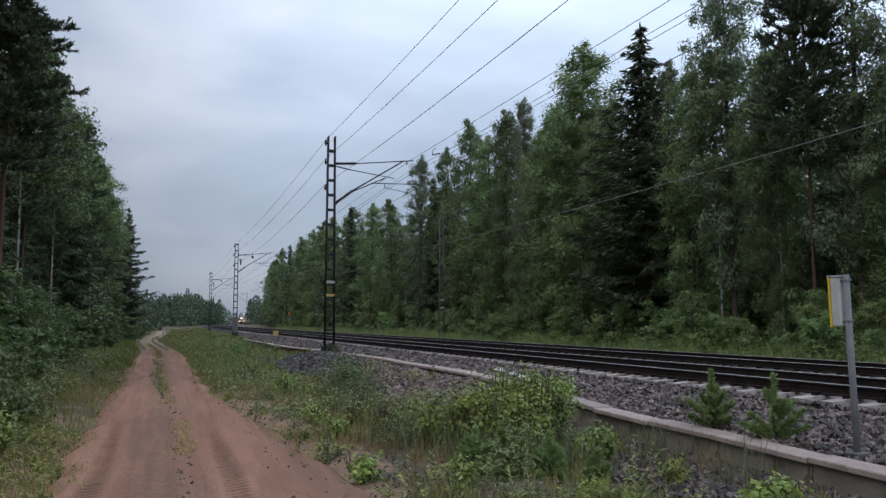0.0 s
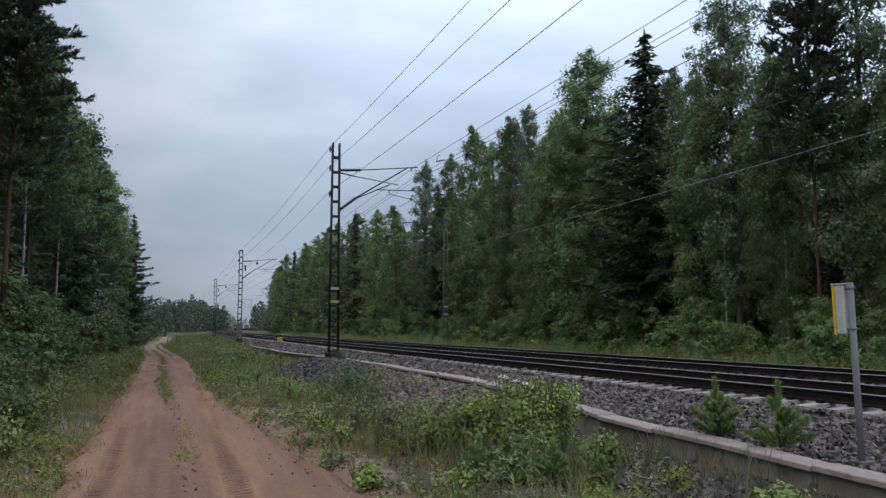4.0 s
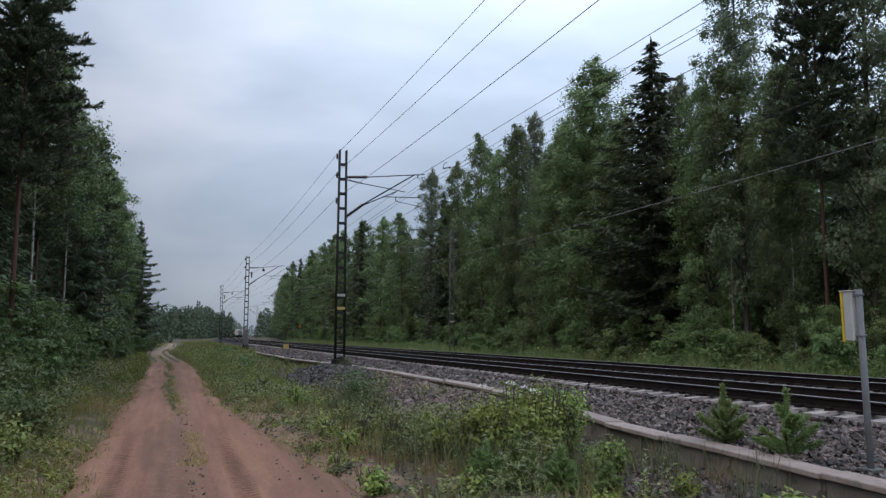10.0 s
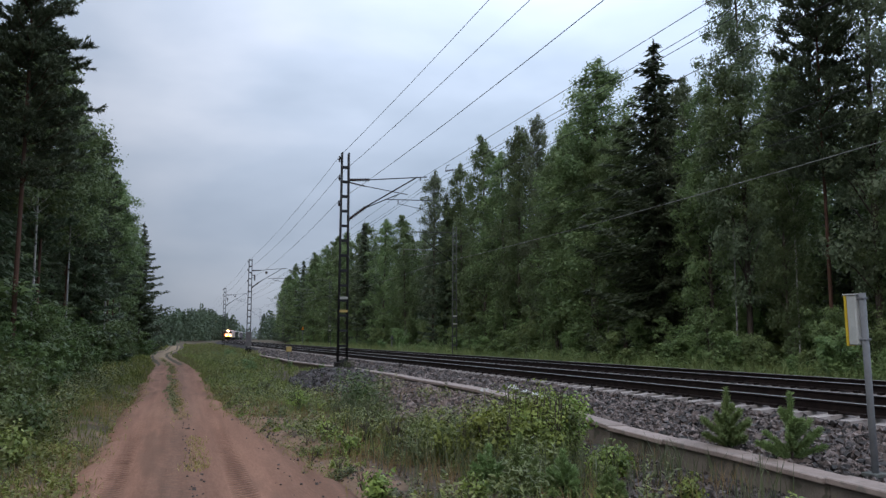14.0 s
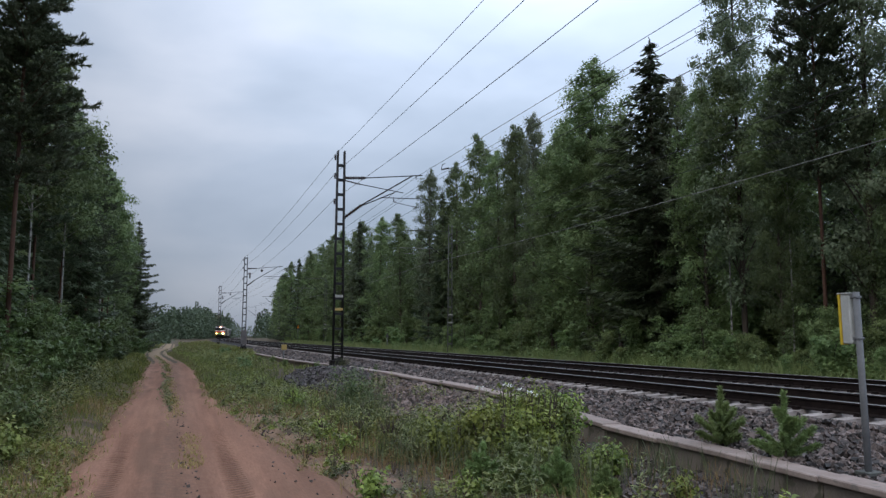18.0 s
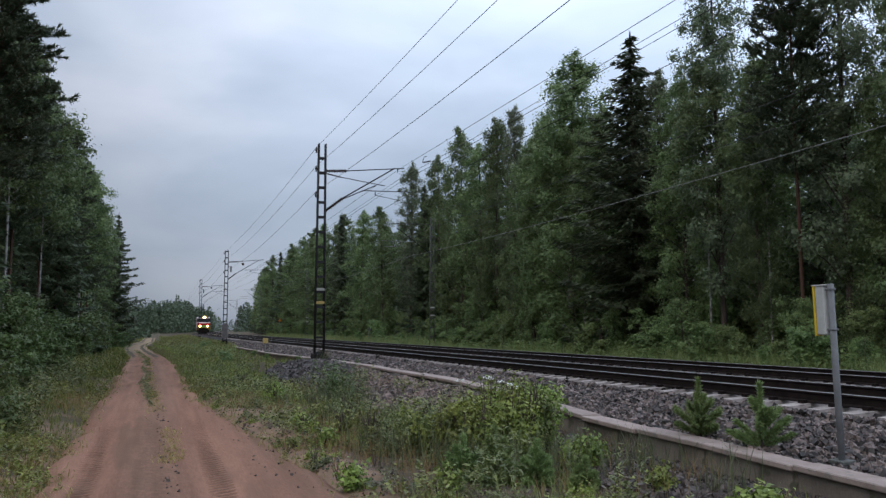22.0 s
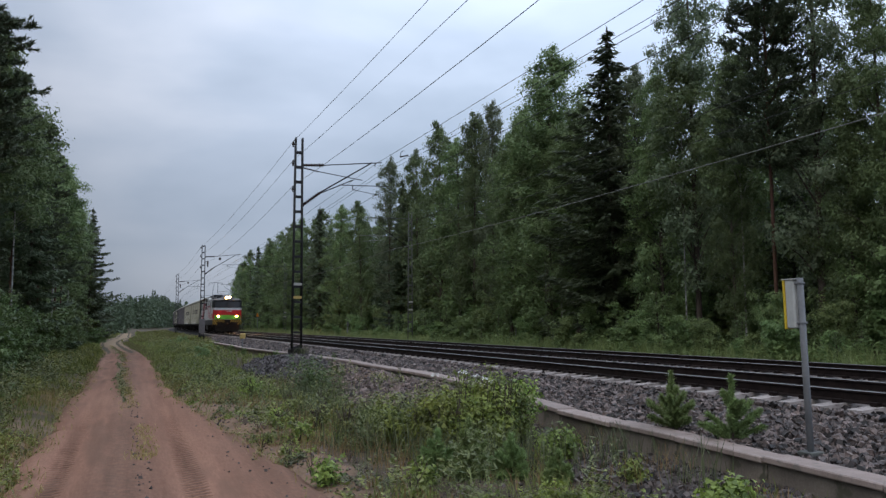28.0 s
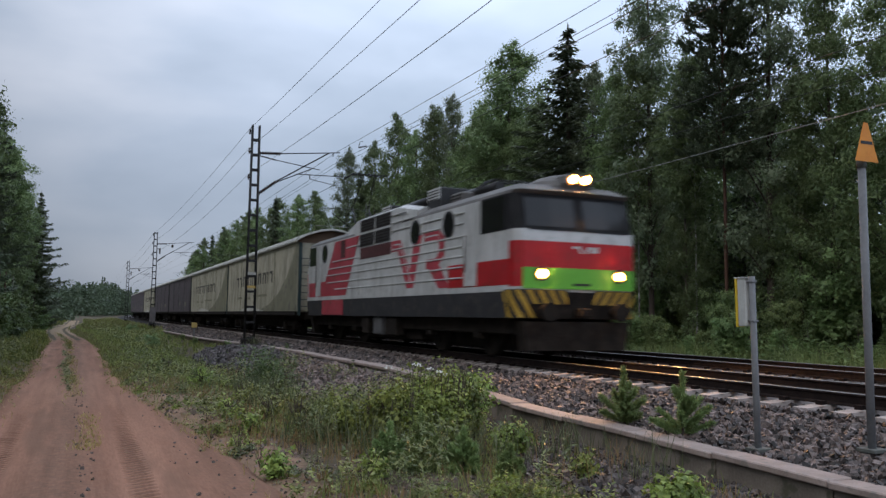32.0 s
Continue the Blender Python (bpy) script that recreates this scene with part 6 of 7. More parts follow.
def hazard(parent, name, side, u0, u1, z0, z1, lean, out, material):
    """A painted plate on the front that may run round the corner; lean: how far its foot lies nearer the middle."""
    bm = bmesh.new()
    n, m = max(2, int((u1 - u0) / 0.025)), 6
    rows = []
    for j in range(m + 1):
        z = z0 + (z1 - z0) * j / m
        sh = lean * (z1 - z)
        row = []
        for i in range(n + 1):
            p = corner_point(min(1.98, max(0.33, u0 + (u1 - u0) * i / n - sh)), z, out)
            row.append(bm.verts.new((side * p.x, p.y, p.z)))
        rows.append(row)
    for a, b in zip(rows, rows[1:]):
        for i in range(n):
            bm.faces.new((a[i], a[i + 1], b[i + 1], b[i]))
    bmesh.ops.remove_doubles(bm, verts=bm.verts, dist=0.0005)
    bmesh.ops.recalc_face_normals(bm, faces=bm.faces)
    return part(name, bm, material, parent)


def wheelset(name, parent, y, r=0.6):
    bm = bmesh.new()
    for s in (-1, 1):
        rod(bm, (s * 0.74, 0, 0), (s * 0.87, 0, 0), r, seg=24)
        rod(bm, (s * 0.70, 0, 0), (s * 0.74, 0, 0), r + 0.03, seg=24)
        for i in range(6):
            a = 6.2832 * i / 6
            box(bm, (s * 0.87 - 0.01, r * 0.55 * math.cos(a) - 0.05, r * 0.55 * math.sin(a) - 0.05), (s * 0.87 + 0.01, r * 0.55 * math.cos(a) + 0.05, r * 0.55 * math.sin(a) + 0.05))
    rod(bm, (-0.8, 0, 0), (0.8, 0, 0), 0.09, seg=10)
    ob = part(name, bm, M_T_UNDER, parent)
    ob.matrix_basis = pose(0, y, r)
    return ob


def bogie(parent, y, base, r, name="bogie"):
    bm = bmesh.new()
    for s in (-1, 1):
        box(bm, (s * 1.08 - 0.09, y - base / 2 - 0.55, r - 0.05), (s * 1.08 + 0.09, y + base / 2 + 0.55, r + 0.22), 0.03)
        for o in (-base / 2, base / 2):
            box(bm, (s * 1.10 - 0.14, y + o - 0.2, r - 0.22), (s * 1.10 + 0.14, y + o + 0.2, r + 0.16), 0.04)
            rod(bm, (s * 1.1, y + o + 0.36, r - 0.02), (s * 1.1, y + o + 0.36, r + 0.34), 0.10)
            rod(bm, (s * 1.1, y + o - 0.36, r - 0.02), (s * 1.1, y + o - 0.36, r + 0.34), 0.10)
    box(bm, (-1.1, y - 0.3, r - 0.1), (1.1, y + 0.3, r + 0.2), 0.04)
    return part(name, bm, M_T_UNDER, parent, "grimy dark bogie frame")


def locomotive():
    top = empty("electric_locomotive")
    part("body", hull([(0.92, 0.10, 0.985, 2, 5), (1.50, 0.02, 1.0, 0), (1.60, 0.0, 1.0, 0, 3), (2.60, 0.0, 1.0, 0), (2.86, 0.03, 1.0, 0, 4), (3.66, 0.24, 0.985, 1), (3.74, 0.10, 0.97, 1), (3.92, 0.45, 0.80, 1), (4.0, 1.0, 0.55, 1)]), [M_T_WHITE, M_T_ROOF, M_T_SKIRT, M_T_RED, M_T_SURROUND, M_T_UNDER], top, "grey-white body with dark skirt and grey roof")
    # front: windscreen, white band, red apron, green band, hazard stripes
    # windscreen band leans back with the hull
    bm = bmesh.new()
    for x0, x1, m, o in ((-1.54, 1.54, 0, 0.014), (-1.30, -0.12, 1, 0.030), (0.12, 1.30, 1, 0.030)):
        n = 10
        rows = []
        zlo, zhi = (2.84, 3.67) if m == 0 else (2.92, 3.57)
        for i in range(n + 1):
            x = x0 + (x1 - x0) * i / n
            ya, yb = nose_y(x) + 0.035 + 0.24 * (zlo - 2.86) / 0.8 - o, nose_y(x) + 0.035 + 0.21 * (zhi - 2.86) / 0.8 - o
            rows.append([bm.verts.new(p) for p in ((x, ya, zlo), (x, yb, zhi), (x, yb + 0.03, zhi), (x, ya + 0.03, zlo))])
        fs = []
        for a, b in zip(rows, rows[1:]):
            fs += [bm.faces.new((a[k], a[(k + 1) % 4], b[(k + 1) % 4], b[k])) for k in range(4)]
        fs += [bm.faces.new(rows[0]), bm.faces.new(rows[-1])]
        for f in fs:
            f.material_index = m
    bmesh.ops.recalc_face_normals(bm, faces=bm.faces)
    part("windscreen", bm, [M_T_SURROUND, M_T_GLASS], top, "two dark windscreen panes in a black surround")
    apron = front_plate("red_apron", -1.36, 1.36, 1.64, 2.58, M_T_RED, top, label="bright red front apron")
    green = front_plate("green_band", -1.40, 1.40, 1.56, 2.02, M_T_GREEN, top, 0.024, label="bright green front band")
    front_plate("number_bar", -0.22, 0.22, 1.64, 1.69, M_T_BLACK, green, 0.03, n=2)
    for x, w, h, s in ((-0.22, 0.20, 0.05, 0.0), (-0.02, 0.07, 0.15, -0.08), (0.10, 0.07, 0.15, 0.05), (0.20, 0.22, 0.05, 0.0), (0.24, 0.20, 0.13, 0.0)):
        front_plate("emblem", x, x + w, 2.36 + (0.15 - h), 2.51, M_T_WHITE, apron, 0.02, s, "small pale emblem", n=2)
    for s in (-1, 1):
        bm = bmesh.new()
        y = nose_y(s * 1.0)
        rod(bm, (s * 0.98, y - 0.055, 1.88), (s * 0.98, y + 0.05, 1.88), 0.16, seg=20)
        hl = part("headlight", bm, M_T_BLACK, top, "round headlight in dark rim")
        bm = bmesh.new()
        rod(bm, (s * 0.98, y - 0.066, 1.88), (s * 0.98, y - 0.05, 1.88), 0.118, seg=20)
        part("halo", bm, M_HALO, hl, "orange glowing disc added as the lamp's halo")
        bm = bmesh.new()
        rod(bm, (s * 0.98, y - 0.08, 1.88), (s * 0.98, y - 0.05, 1.88), 0.068, seg=20)
        part("lens", bm, M_LAMP, hl, "glowing warm lens")
    # hazard stripes under the band and round the corners
    for s in (-1, 1):
        hazard(top, "hazard_field", s, 0.33, 1.27, 1.22, 1.54, 0.0, 0.020, M_T_BLACK)
        hazard(top, "hazard_field", s, 1.27, 1.98, 0.92, 1.54, 0.0, 0.020, M_T_BLACK)
        for i in range(7):
            u = 0.50 + 0.25 * i
            z0 = 1.23 if u < 1.32 else 0.93
            hazard(top, "hazard_stripe", s, u - 0.06, u + 0.06, z0, 1.53, 0.62, 0.036, M_T_HAZY)
    # roof lamp in its fairing
    bm = bmesh.new()
    bmesh.ops.create_uvsphere(bm, u_segments=16, v_segments=8, radius=1, matrix=Matrix.Translation((0.03, 0.98, 3.9)) @ Matrix.Diagonal((0.75, 0.80, 0.34, 1)))
    fairing = part("lamp_fairing", bm, M_T_ROOF, top, "rounded grey roof lamp housing")
    bm = bmesh.new()
    box(bm, (-0.34, 0.14, 3.90), (0.40, 0.8, 4.15), 0.05)
    part("lamp_box", bm, M_T_ROOF, fairing)
    for x in (-0.13, 0.19):
        bm = bmesh.new()
        rod(bm, (x, 0.115, 4.03), (x, 0.16, 4.03), 0.11, seg=18)
        part("halo", bm, M_HALO, fairing, "orange glowing disc added as the lamp's halo")
        bm = bmesh.new()
        rod(bm, (x, 0.10, 4.03), (x, 0.16, 4.03), 0.068, seg=18)
        part("lens", bm, M_LAMP, fairing, "glowing warm lens")
    # cab sides
    panel("window_surround", [(0.46, 2.85), (1.80, 2.85), (1.80, 3.66), (0.60, 3.66)], M_T_SURROUND, top, 1.545, 0.009, label="black surround of the cab windows")
    panel("cab_window", rect(0.62, 1.74, 2.88, 3.62), M_T_GLASS, top, 1.545, 0.012, label="dark cab side window")
    panel("cab_window", rect(16.2, 17.25, 2.88, 3.62), M_T_GLASS, top, 1.545, 0.012, label="dark cab side window")
    for y0 in (1.97, 15.55):
        for d in panel("cab_door", rect(y0, y0 + 0.68, 1.66, 3.62), M_T_WHITE, top, 1.55, 0.02, label="grey-white cab door"):
            s = -1 if d.data.vertices[0].co.x < 0 else 1
            bm = bmesh.new()
            rod(bm, (s * 1.59, y0 + 0.6, 2.0), (s * 1.59, y0 + 0.6, 2.9), 0.015)
            part("handrail", bm, M_T_ROOF, d)
    # painted bands
    panel("red_stripe", [(0.42, 1.64), (3.6, 1.64), (3.6, 2.21), (0.42, 2.21)], M_T_RED, top, out=0.004, label="red band along the side")
    panel("white_line", rect(0.42, 17.48, 1.50, 1.60), M_T_WHITE, top, out=0.006)
    panel("red_stripe", [(12.3, 1.64), (17.28, 1.64), (17.28, 2.20), (14.9, 2.20), (13.7, 3.62), (10.9, 3.62)], M_T_RED_OLD, top, out=0.004, label="faded red slanted band along the side")
    panel("red_patch", rect(12.6, 15.3, 0.95, 1.49), M_T_RED_OLD, top, 1.535, 0.02)
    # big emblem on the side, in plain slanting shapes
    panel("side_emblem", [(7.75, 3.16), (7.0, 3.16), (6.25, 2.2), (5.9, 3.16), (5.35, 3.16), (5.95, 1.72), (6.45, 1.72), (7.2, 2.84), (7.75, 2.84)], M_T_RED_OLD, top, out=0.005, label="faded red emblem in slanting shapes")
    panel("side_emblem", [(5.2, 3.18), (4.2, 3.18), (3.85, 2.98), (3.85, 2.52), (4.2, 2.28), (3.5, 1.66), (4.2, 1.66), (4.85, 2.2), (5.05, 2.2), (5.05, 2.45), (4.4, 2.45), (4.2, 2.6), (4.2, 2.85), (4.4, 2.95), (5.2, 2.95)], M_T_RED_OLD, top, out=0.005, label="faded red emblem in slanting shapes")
    panel("emblem_line", [(7.55, 3.02), (7.08, 3.02), (6.22, 1.92), (6.14, 1.92), (7.04, 3.06), (7.55, 3.06)], M_T_WHITE, top, out=0.009)
    panel("emblem_line", [(5.1, 3.05), (4.3, 3.05), (4.02, 2.90), (4.02, 2.86), (4.3, 3.09), (5.1, 3.09)], M_T_WHITE, top, out=0.009)
    # pressed ribs
    for z, y0, y1 in ((1.88, 2.76, 13.6), (2.14, 2.76, 14.6), (2.41, 2.76, 14.9), (2.65, 2.76, 14.6), (2.90, 2.76, 7.7), (3.22, 2.76, 3.2), (3.22, 4.1, 5.4), (3.48, 2.76, 3.2), (3.48, 4.1, 5.4), (3.48, 6.35, 7.8), (3.72, 6.0, 7.8), (3.95, 6.6, 7.8), (2.9, 10.9, 14.0), (3.3, 10.9, 12.3)):
        for s in (-1, 1):
            bm = bmesh.new()
            box(bm, (s * 1.55 - 0.022, y0, z - 0.02), (s * 1.55 + 0.022, y1, z + 0.02), 0.008)
            part("rib", bm, M_T_WHITE, top)
    # portholes
    for y in (3.61, 5.86, 15.06):
        for p in panel("porthole", disc(y, 3.27, 0.35), M_STEEL, top, 1.55, 0.014, label="round dark window in steel rim"):
            s = -1 if p.data.vertices[0].co.x < 0 else 1
            panel("pane", disc(y, 3.27, 0.30), M_T_GLASS, p, 1.55, 0.02, (s,))
    panel("small_window", rect(12.45, 12.95, 2.98, 3.6), M_T_GRILLE_RED, top, out=0.010)
    # raised middle of the body with grilles
    bm = bmesh.new()
    pts = [(-1.535, 3.64), (-1.51, 4.14), (-1.3, 4.24), (1.3, 4.24), (1.51, 4.14), (1.535, 3.64)]
    rows = [[bm.verts.new((x * k, y, z)) for x, z in pts] for y, k in ((5.9, 0.96), (7.2, 1.0), (11.2, 1.0), (12.4, 0.96))]
    for q, (a, b) in enumerate(zip(rows, rows[1:])):
        for k in range(len(pts) - 1):
            f = bm.faces.new((a[k], b[k], b[k + 1], a[k + 1]))
            f.material_index = 1 if k == 2 else 0
    bm.faces.new(rows[0]), bm.faces.new(rows[-1][::-1])
    for v in rows[0] + rows[-1]:
        if v.co.z > 3.7:
            v.co.z -= 0.22
    part("raised_section", bm, [M_T_WHITE, M_T_ROOF], top)
    for y0, y1 in ((7.9, 9.28), (9.42, 10.8)):
        for z0, z1, x in ((3.70, 4.10, 1.53), (3.22, 3.62, 1.55)):
            for g in panel("air_grille", rect(y0, y1, z0, z1), M_T_GRILLE, top, x, 0.012, label="black air intake grille"):
                s = -1 if g.data.vertices[0].co.x < 0 else 1
                for i in range(4):
                    zz = z0 + (z1 - z0) * (i + 0.6) / 4.4
                    panel("slat", rect(y0 + 0.04, y1 - 0.04, zz - 0.012, zz + 0.012), M_T_UNDER, g, x + 0.006, 0.016, (s,))
    panel("lower_grille", rect(7.8, 10.72, 2.80, 3.17), M_T_GRILLE_RED, top, out=0.010, label="dark red air grille")
    # roof gear
    for y0, y1, z1, x0, x1 in ((9.0, 9.8, 4.46, -1.15, -0.1), (5.1, 6.0, 4.50, -1.15, -0.05), (3.6, 4.3, 4.16, -1.2, -0.7), (11.6, 12.3, 4.3, -0.9, 0.9)):
        bm = bmesh.new()
        box(bm, (x0, y0, 3.8), (x1, y1, z1), 0.03)
        b = part("roof_box", bm, M_T_ROOF if z1 < 4.4 else M_T_BLACK, top, "louvred dark box on the roof")
        if z1 > 4.4:
            bm = bmesh.new()
            box(bm, (x0 - 0.008, y0 + 0.02, 4.16), (x0 + 0.01, y1 - 0.02, z1 - 0.01))
            part("louvre_panel", bm, M_T_WHITE, b, "pale louvred panel")
        for i in range(4):
            z = z1 - 0.08 - 0.08 * i
            bm = bmesh.new()
            box(bm, (x0 - 0.012, y0 + 0.06, z - 0.014), (x0 + 0.01, y1 - 0.06, z + 0.014))
            part("slat", bm, M_T_GRILLE, b)
    for y0, y1, z in ((6.2, 8.9, 4.34), (2.4, 4.9, 4.16), (10.0, 11.5, 4.36)):
        bm = bmesh.new()
        rod(bm, (-0.75, y0, z), (-0.75, y1, z), 0.13, seg=12)
        part("roof_tank", bm, M_T_BLACK, top, "dark cylinder on the roof")
        bm = bmesh.new()
        rod(bm, (-0.1, y0, z + 0.12), (-0.1, y1, z + 0.12), 0.025, seg=8)
        part("roof_cable", bm, M_STEEL, top)
    pantograph(top, 3.0, False)
    pantograph(top, 14.6, True)
    for y in (2.2, 4.6, 7.0, 13.0, 16.2):
        bm = bmesh.new()
        insulator(bm, (0.3, y, 3.95), (0.3, y, 4.32), 0.07, 4)
        part("roof_insulator", bm, M_PORC, top)
    # under the frame
    bm = bmesh.new()
    box(bm, (-1.25, 0.7, 0.55), (1.25, LOCO_LEN - 0.7, 0.95), 0.03)
    part("underframe", bm, M_T_UNDER, top)
    for y, n in ((8.0, 0.9), (9.2, 0.75), (10.4, 0.6)):
        for s in (-1, 1):
            bm = bmesh.new()
            box(bm, (s * 1.3 - 0.15, y - n / 2, 0.35), (s * 1.3 + 0.15, y + n / 2, 0.9), 0.03)
            part("equipment_box", bm, M_T_BOX if y == 9.2 else M_T_UNDER, top, "grey steel box under the frame")
    for y in (4.1, 13.8):
        bogie(top, y, 3.0, 0.62)
        bm = bmesh.new()
        box(bm, (-0.68, y - 2.3, 0.16), (0.68, y + 2.3, 0.60), 0.04)
        part("traction_motor", bm, M_T_UNDER, top, "black motor casing between the wheels")
    bm = bmesh.new()
    box(bm, (-1.05, 6.6, 0.24), (1.05, 11.4, 0.56), 0.04)
    part("transformer_tank", bm, M_T_UNDER, top, "black tank under the frame")
    for y in (0.25, LOCO_LEN - 0.25):
        d = -1 if y < 5 else 1
        bm = bmesh.new()
        pl = [(-1.25, 0.22), (1.25, 0.22), (1.35, 0.85), (-1.35, 0.85)]
        a = [bm.verts.new((x, y + d * (0.12 if abs(x) < 1.4 else 0.0), z)) for x, z in pl]
        b = [bm.verts.new((x, y - d * 0.25, z)) for x, z in pl]
        bm.faces.new(a), bm.faces.new(b)
        for i in range(4):
            bm.faces.new((a[i], a[(i + 1) % 4], b[(i + 1) % 4], b[i]))
        bmesh.ops.recalc_face_normals(bm, faces=bm.faces)
        part("snow_plough", bm, M_T_UNDER, top, "black steel plough")
        for s in (-1, 1):
            bm = bmesh.new()
            rod(bm, (s * 0.9, y, 1.06), (s * 0.9, y + d * 0.42, 1.06), 0.10, seg=14)
            rod(bm, (s * 0.9, y + d * 0.42, 1.06), (s * 0.9, y + d * 0.50, 1.06), 0.2, seg=18)
            part("buffer", bm, M_T_UNDER, top, "grimy round buffer")
        bm = bmesh.new()
        box(bm, (-0.12, min(y, y + d * 0.45), 0.95), (0.12, max(y, y + d * 0.45), 1.15), 0.03)
        part("coupler", bm, M_T_UNDER, top)
    wheels = [wheelset("wheelset", top, y, 0.62) for y in (2.6, 5.6, 12.3, 15.3)]
    tagged(top, "red and grey-white electric locomotive with green front band and lit headlights", "locomotive")
    return top, wheels


def pantograph(parent, y, up):
    bm = bmesh.new()
    zt = 6.42 if up else 4.42
    zk, yk = (5.2, y + 1.15) if up else (4.30, y + 1.1)
    for s in (-0.45, 0.45):
        rod(bm, (s, y, 4.12), (s * 0.7, yk, zk), 0.03)
        rod(bm, (s * 0.7, yk, zk), (s * 0.5, y + 0.15, zt - 0.08), 0.022)
        rod(bm, (s, y - 0.2, 3.92), (s, y - 0.2, 4.2), 0.04)
        rod(bm, (s, y + 0.9, 3.92), (s, y + 0.9, 4.2), 0.04)
        rod(bm, (s, y - 0.3, 4.14), (s, y + 1.1, 4.14), 0.03)
    for o in (0.0, 0.3):
        rod(bm, (-0.65, y + o, zt), (0.65, y + o, zt), 0.022)
        for s in (-1, 1):
            rod(bm, (s * 0.65, y + o, zt), (s * 0.95, y + o, zt - 0.22), 0.02)
    part("pantograph", bm, M_STEEL, parent, "raised thin steel pantograph" if up else "folded steel pantograph")


WAGON_LEN = 18.1


def wagon(name, side, letters, label):
    top = empty(name)
    L = WAGON_LEN
    bm = bmesh.new()
    box(bm, (-1.5, 0, 1.06), (1.5, L, 4.22), 0.03)
    part("body", bm, side, top)
    # arched roof with overhanging eaves; gables at both ends
    prof = [(-1.62, 4.16), (-1.60, 4.24), (-1.1, 4.50), (-0.5, 4.68), (0, 4.74), (0.5, 4.68), (1.1, 4.50), (1.60, 4.24), (1.62, 4.16)]
    bm = bmesh.new()
    rows = [[bm.verts.new((x, y, z)) for x, z in prof] for y in (-0.25, L + 0.25)]
    low = [[bm.verts.new((x * 0.985, y, z - 0.06)) for x, z in prof] for y in (-0.25, L + 0.25)]
    n = len(prof)
    for k in range(n - 1):
        bm.faces.new((rows[0][k], rows[0][k + 1], rows[1][k + 1], rows[1][k]))
        bm.faces.new((low[0][k], low[1][k], low[1][k + 1], low[0][k + 1]))
        for e in (0, 1):
            bm.faces.new((rows[e][k], rows[e][k + 1], low[e][k + 1], low[e][k]))
    for k in (0, n - 1):
        bm.faces.new((rows[0][k], rows[1][k], low[1][k], low[0][k]))
    bmesh.ops.recalc_face_normals(bm, faces=bm.faces)
    roof = part("roof", bm, M_W_ROOF, top, "pale arched metal roof")
    for i in range(19):
        y = -0.2 + (L + 0.4) * i / 18
        bm = bmesh.new()
        for (xa, za), (xb, zb) in zip(prof[1:-1], prof[2:-1]):
            rod(bm, (xa, y, za + 0.006), (xb, y, zb + 0.006), 0.02, seg=4)
        part("roof_seam", bm, M_W_ROOF, roof)
    for y0, y1 in ((-0.02, 0.0), (L, L + 0.02)):
        bm = bmesh.new()
        g = [(x * 0.97, z - 0.05) for x, z in prof[1:-1]] + [(1.5, 4.1), (-1.5, 4.1)]
        a, b = [bm.verts.new((x, y0, z)) for x, z in g], [bm.verts.new((x, y1, z)) for x, z in g]
        bm.faces.new(a), bm.faces.new(b)
        for i in range(len(g)):
            bm.faces.new((a[i], a[(i + 1) % len(g)], b[(i + 1) % len(g)], b[i]))
        bmesh.ops.recalc_face_normals(bm, faces=bm.faces)
        part("gable", bm, M_W_BROWN, top, "rusty brown end gable")
    # end posts and ladders
    for y in (-0.06, L + 0.06):
        for x in (-1.4, -0.5, 0.5, 1.4):
            bm = bmesh.new()
            box(bm, (x - 0.07, y - 0.06, 0.9), (x + 0.07, y + 0.06, 4.1), 0.015)
            part("end_post", bm, M_W_TEAL, top, "teal painted end post")
        bm = bmesh.new()
        for i in range(8):
            rod(bm, (-1.35, y * 1.8 if y < 0 else y + 0.05, 1.3 + 0.3 * i), (-0.95, y * 1.8 if y < 0 else y + 0.05, 1.3 + 0.3 * i), 0.015)
        part("ladder", bm, M_W_TEAL, top)
    # side: door joints, sill, top rail
    for y in (0.06, 4.55, 9.05, 13.55, 18.04):
        panel("door_joint", rect(y - 0.03, y + 0.03, 1.1, 4.14), M_W_OLIVE if letters else M_T_BLACK, top, 1.5, 0.02)
    panel("top_rail", rect(0, L, 3.98, 4.12), M_W_OLIVE if letters else M_W_DARK, top, 1.5, 0.03)
    panel("sill", rect(0, L, 0.92, 1.10), M_T_UNDER, top, 1.48, 0.06)
    if letters:
        panel("grime_sweep", [(0.1, 1.12), (8.2, 1.12), (5.6, 1.45), (3.6, 1.95), (2.0, 2.65), (0.9, 3.4), (0.1, 4.1)], M_W_OLIVE, top, 1.5, 0.004, (-1,), "dark olive sweep of paint and dirt")
        y = 5.0
        for w, solid in ((0.85, 1), (0.35, 1), (0.95, 0), (0.95, 0), (0.85, 1), (0.95, 0), (0.85, 1), (0.95, 0), (0.85, 1), (0.75, 1)):
            if solid:
                panel("letter_bar", rect(y, y + w * 0.3, 2.5, 3.08), M_W_LETTER, top, 1.5, 0.008, (-1,))
                panel("letter_bar", rect(y, y + w * 0.82, 2.96, 3.08), M_W_LETTER, top, 1.5, 0.010, (-1,))
            else:
                panel("letter_bar", rect(y, y + w * 0.25, 2.5, 3.08), M_W_LETTER, top, 1.5, 0.008, (-1,))
                panel("letter_bar", rect(y + w * 0.58, y + w * 0.82, 2.5, 3.08), M_W_LETTER, top, 1.5, 0.008, (-1,))
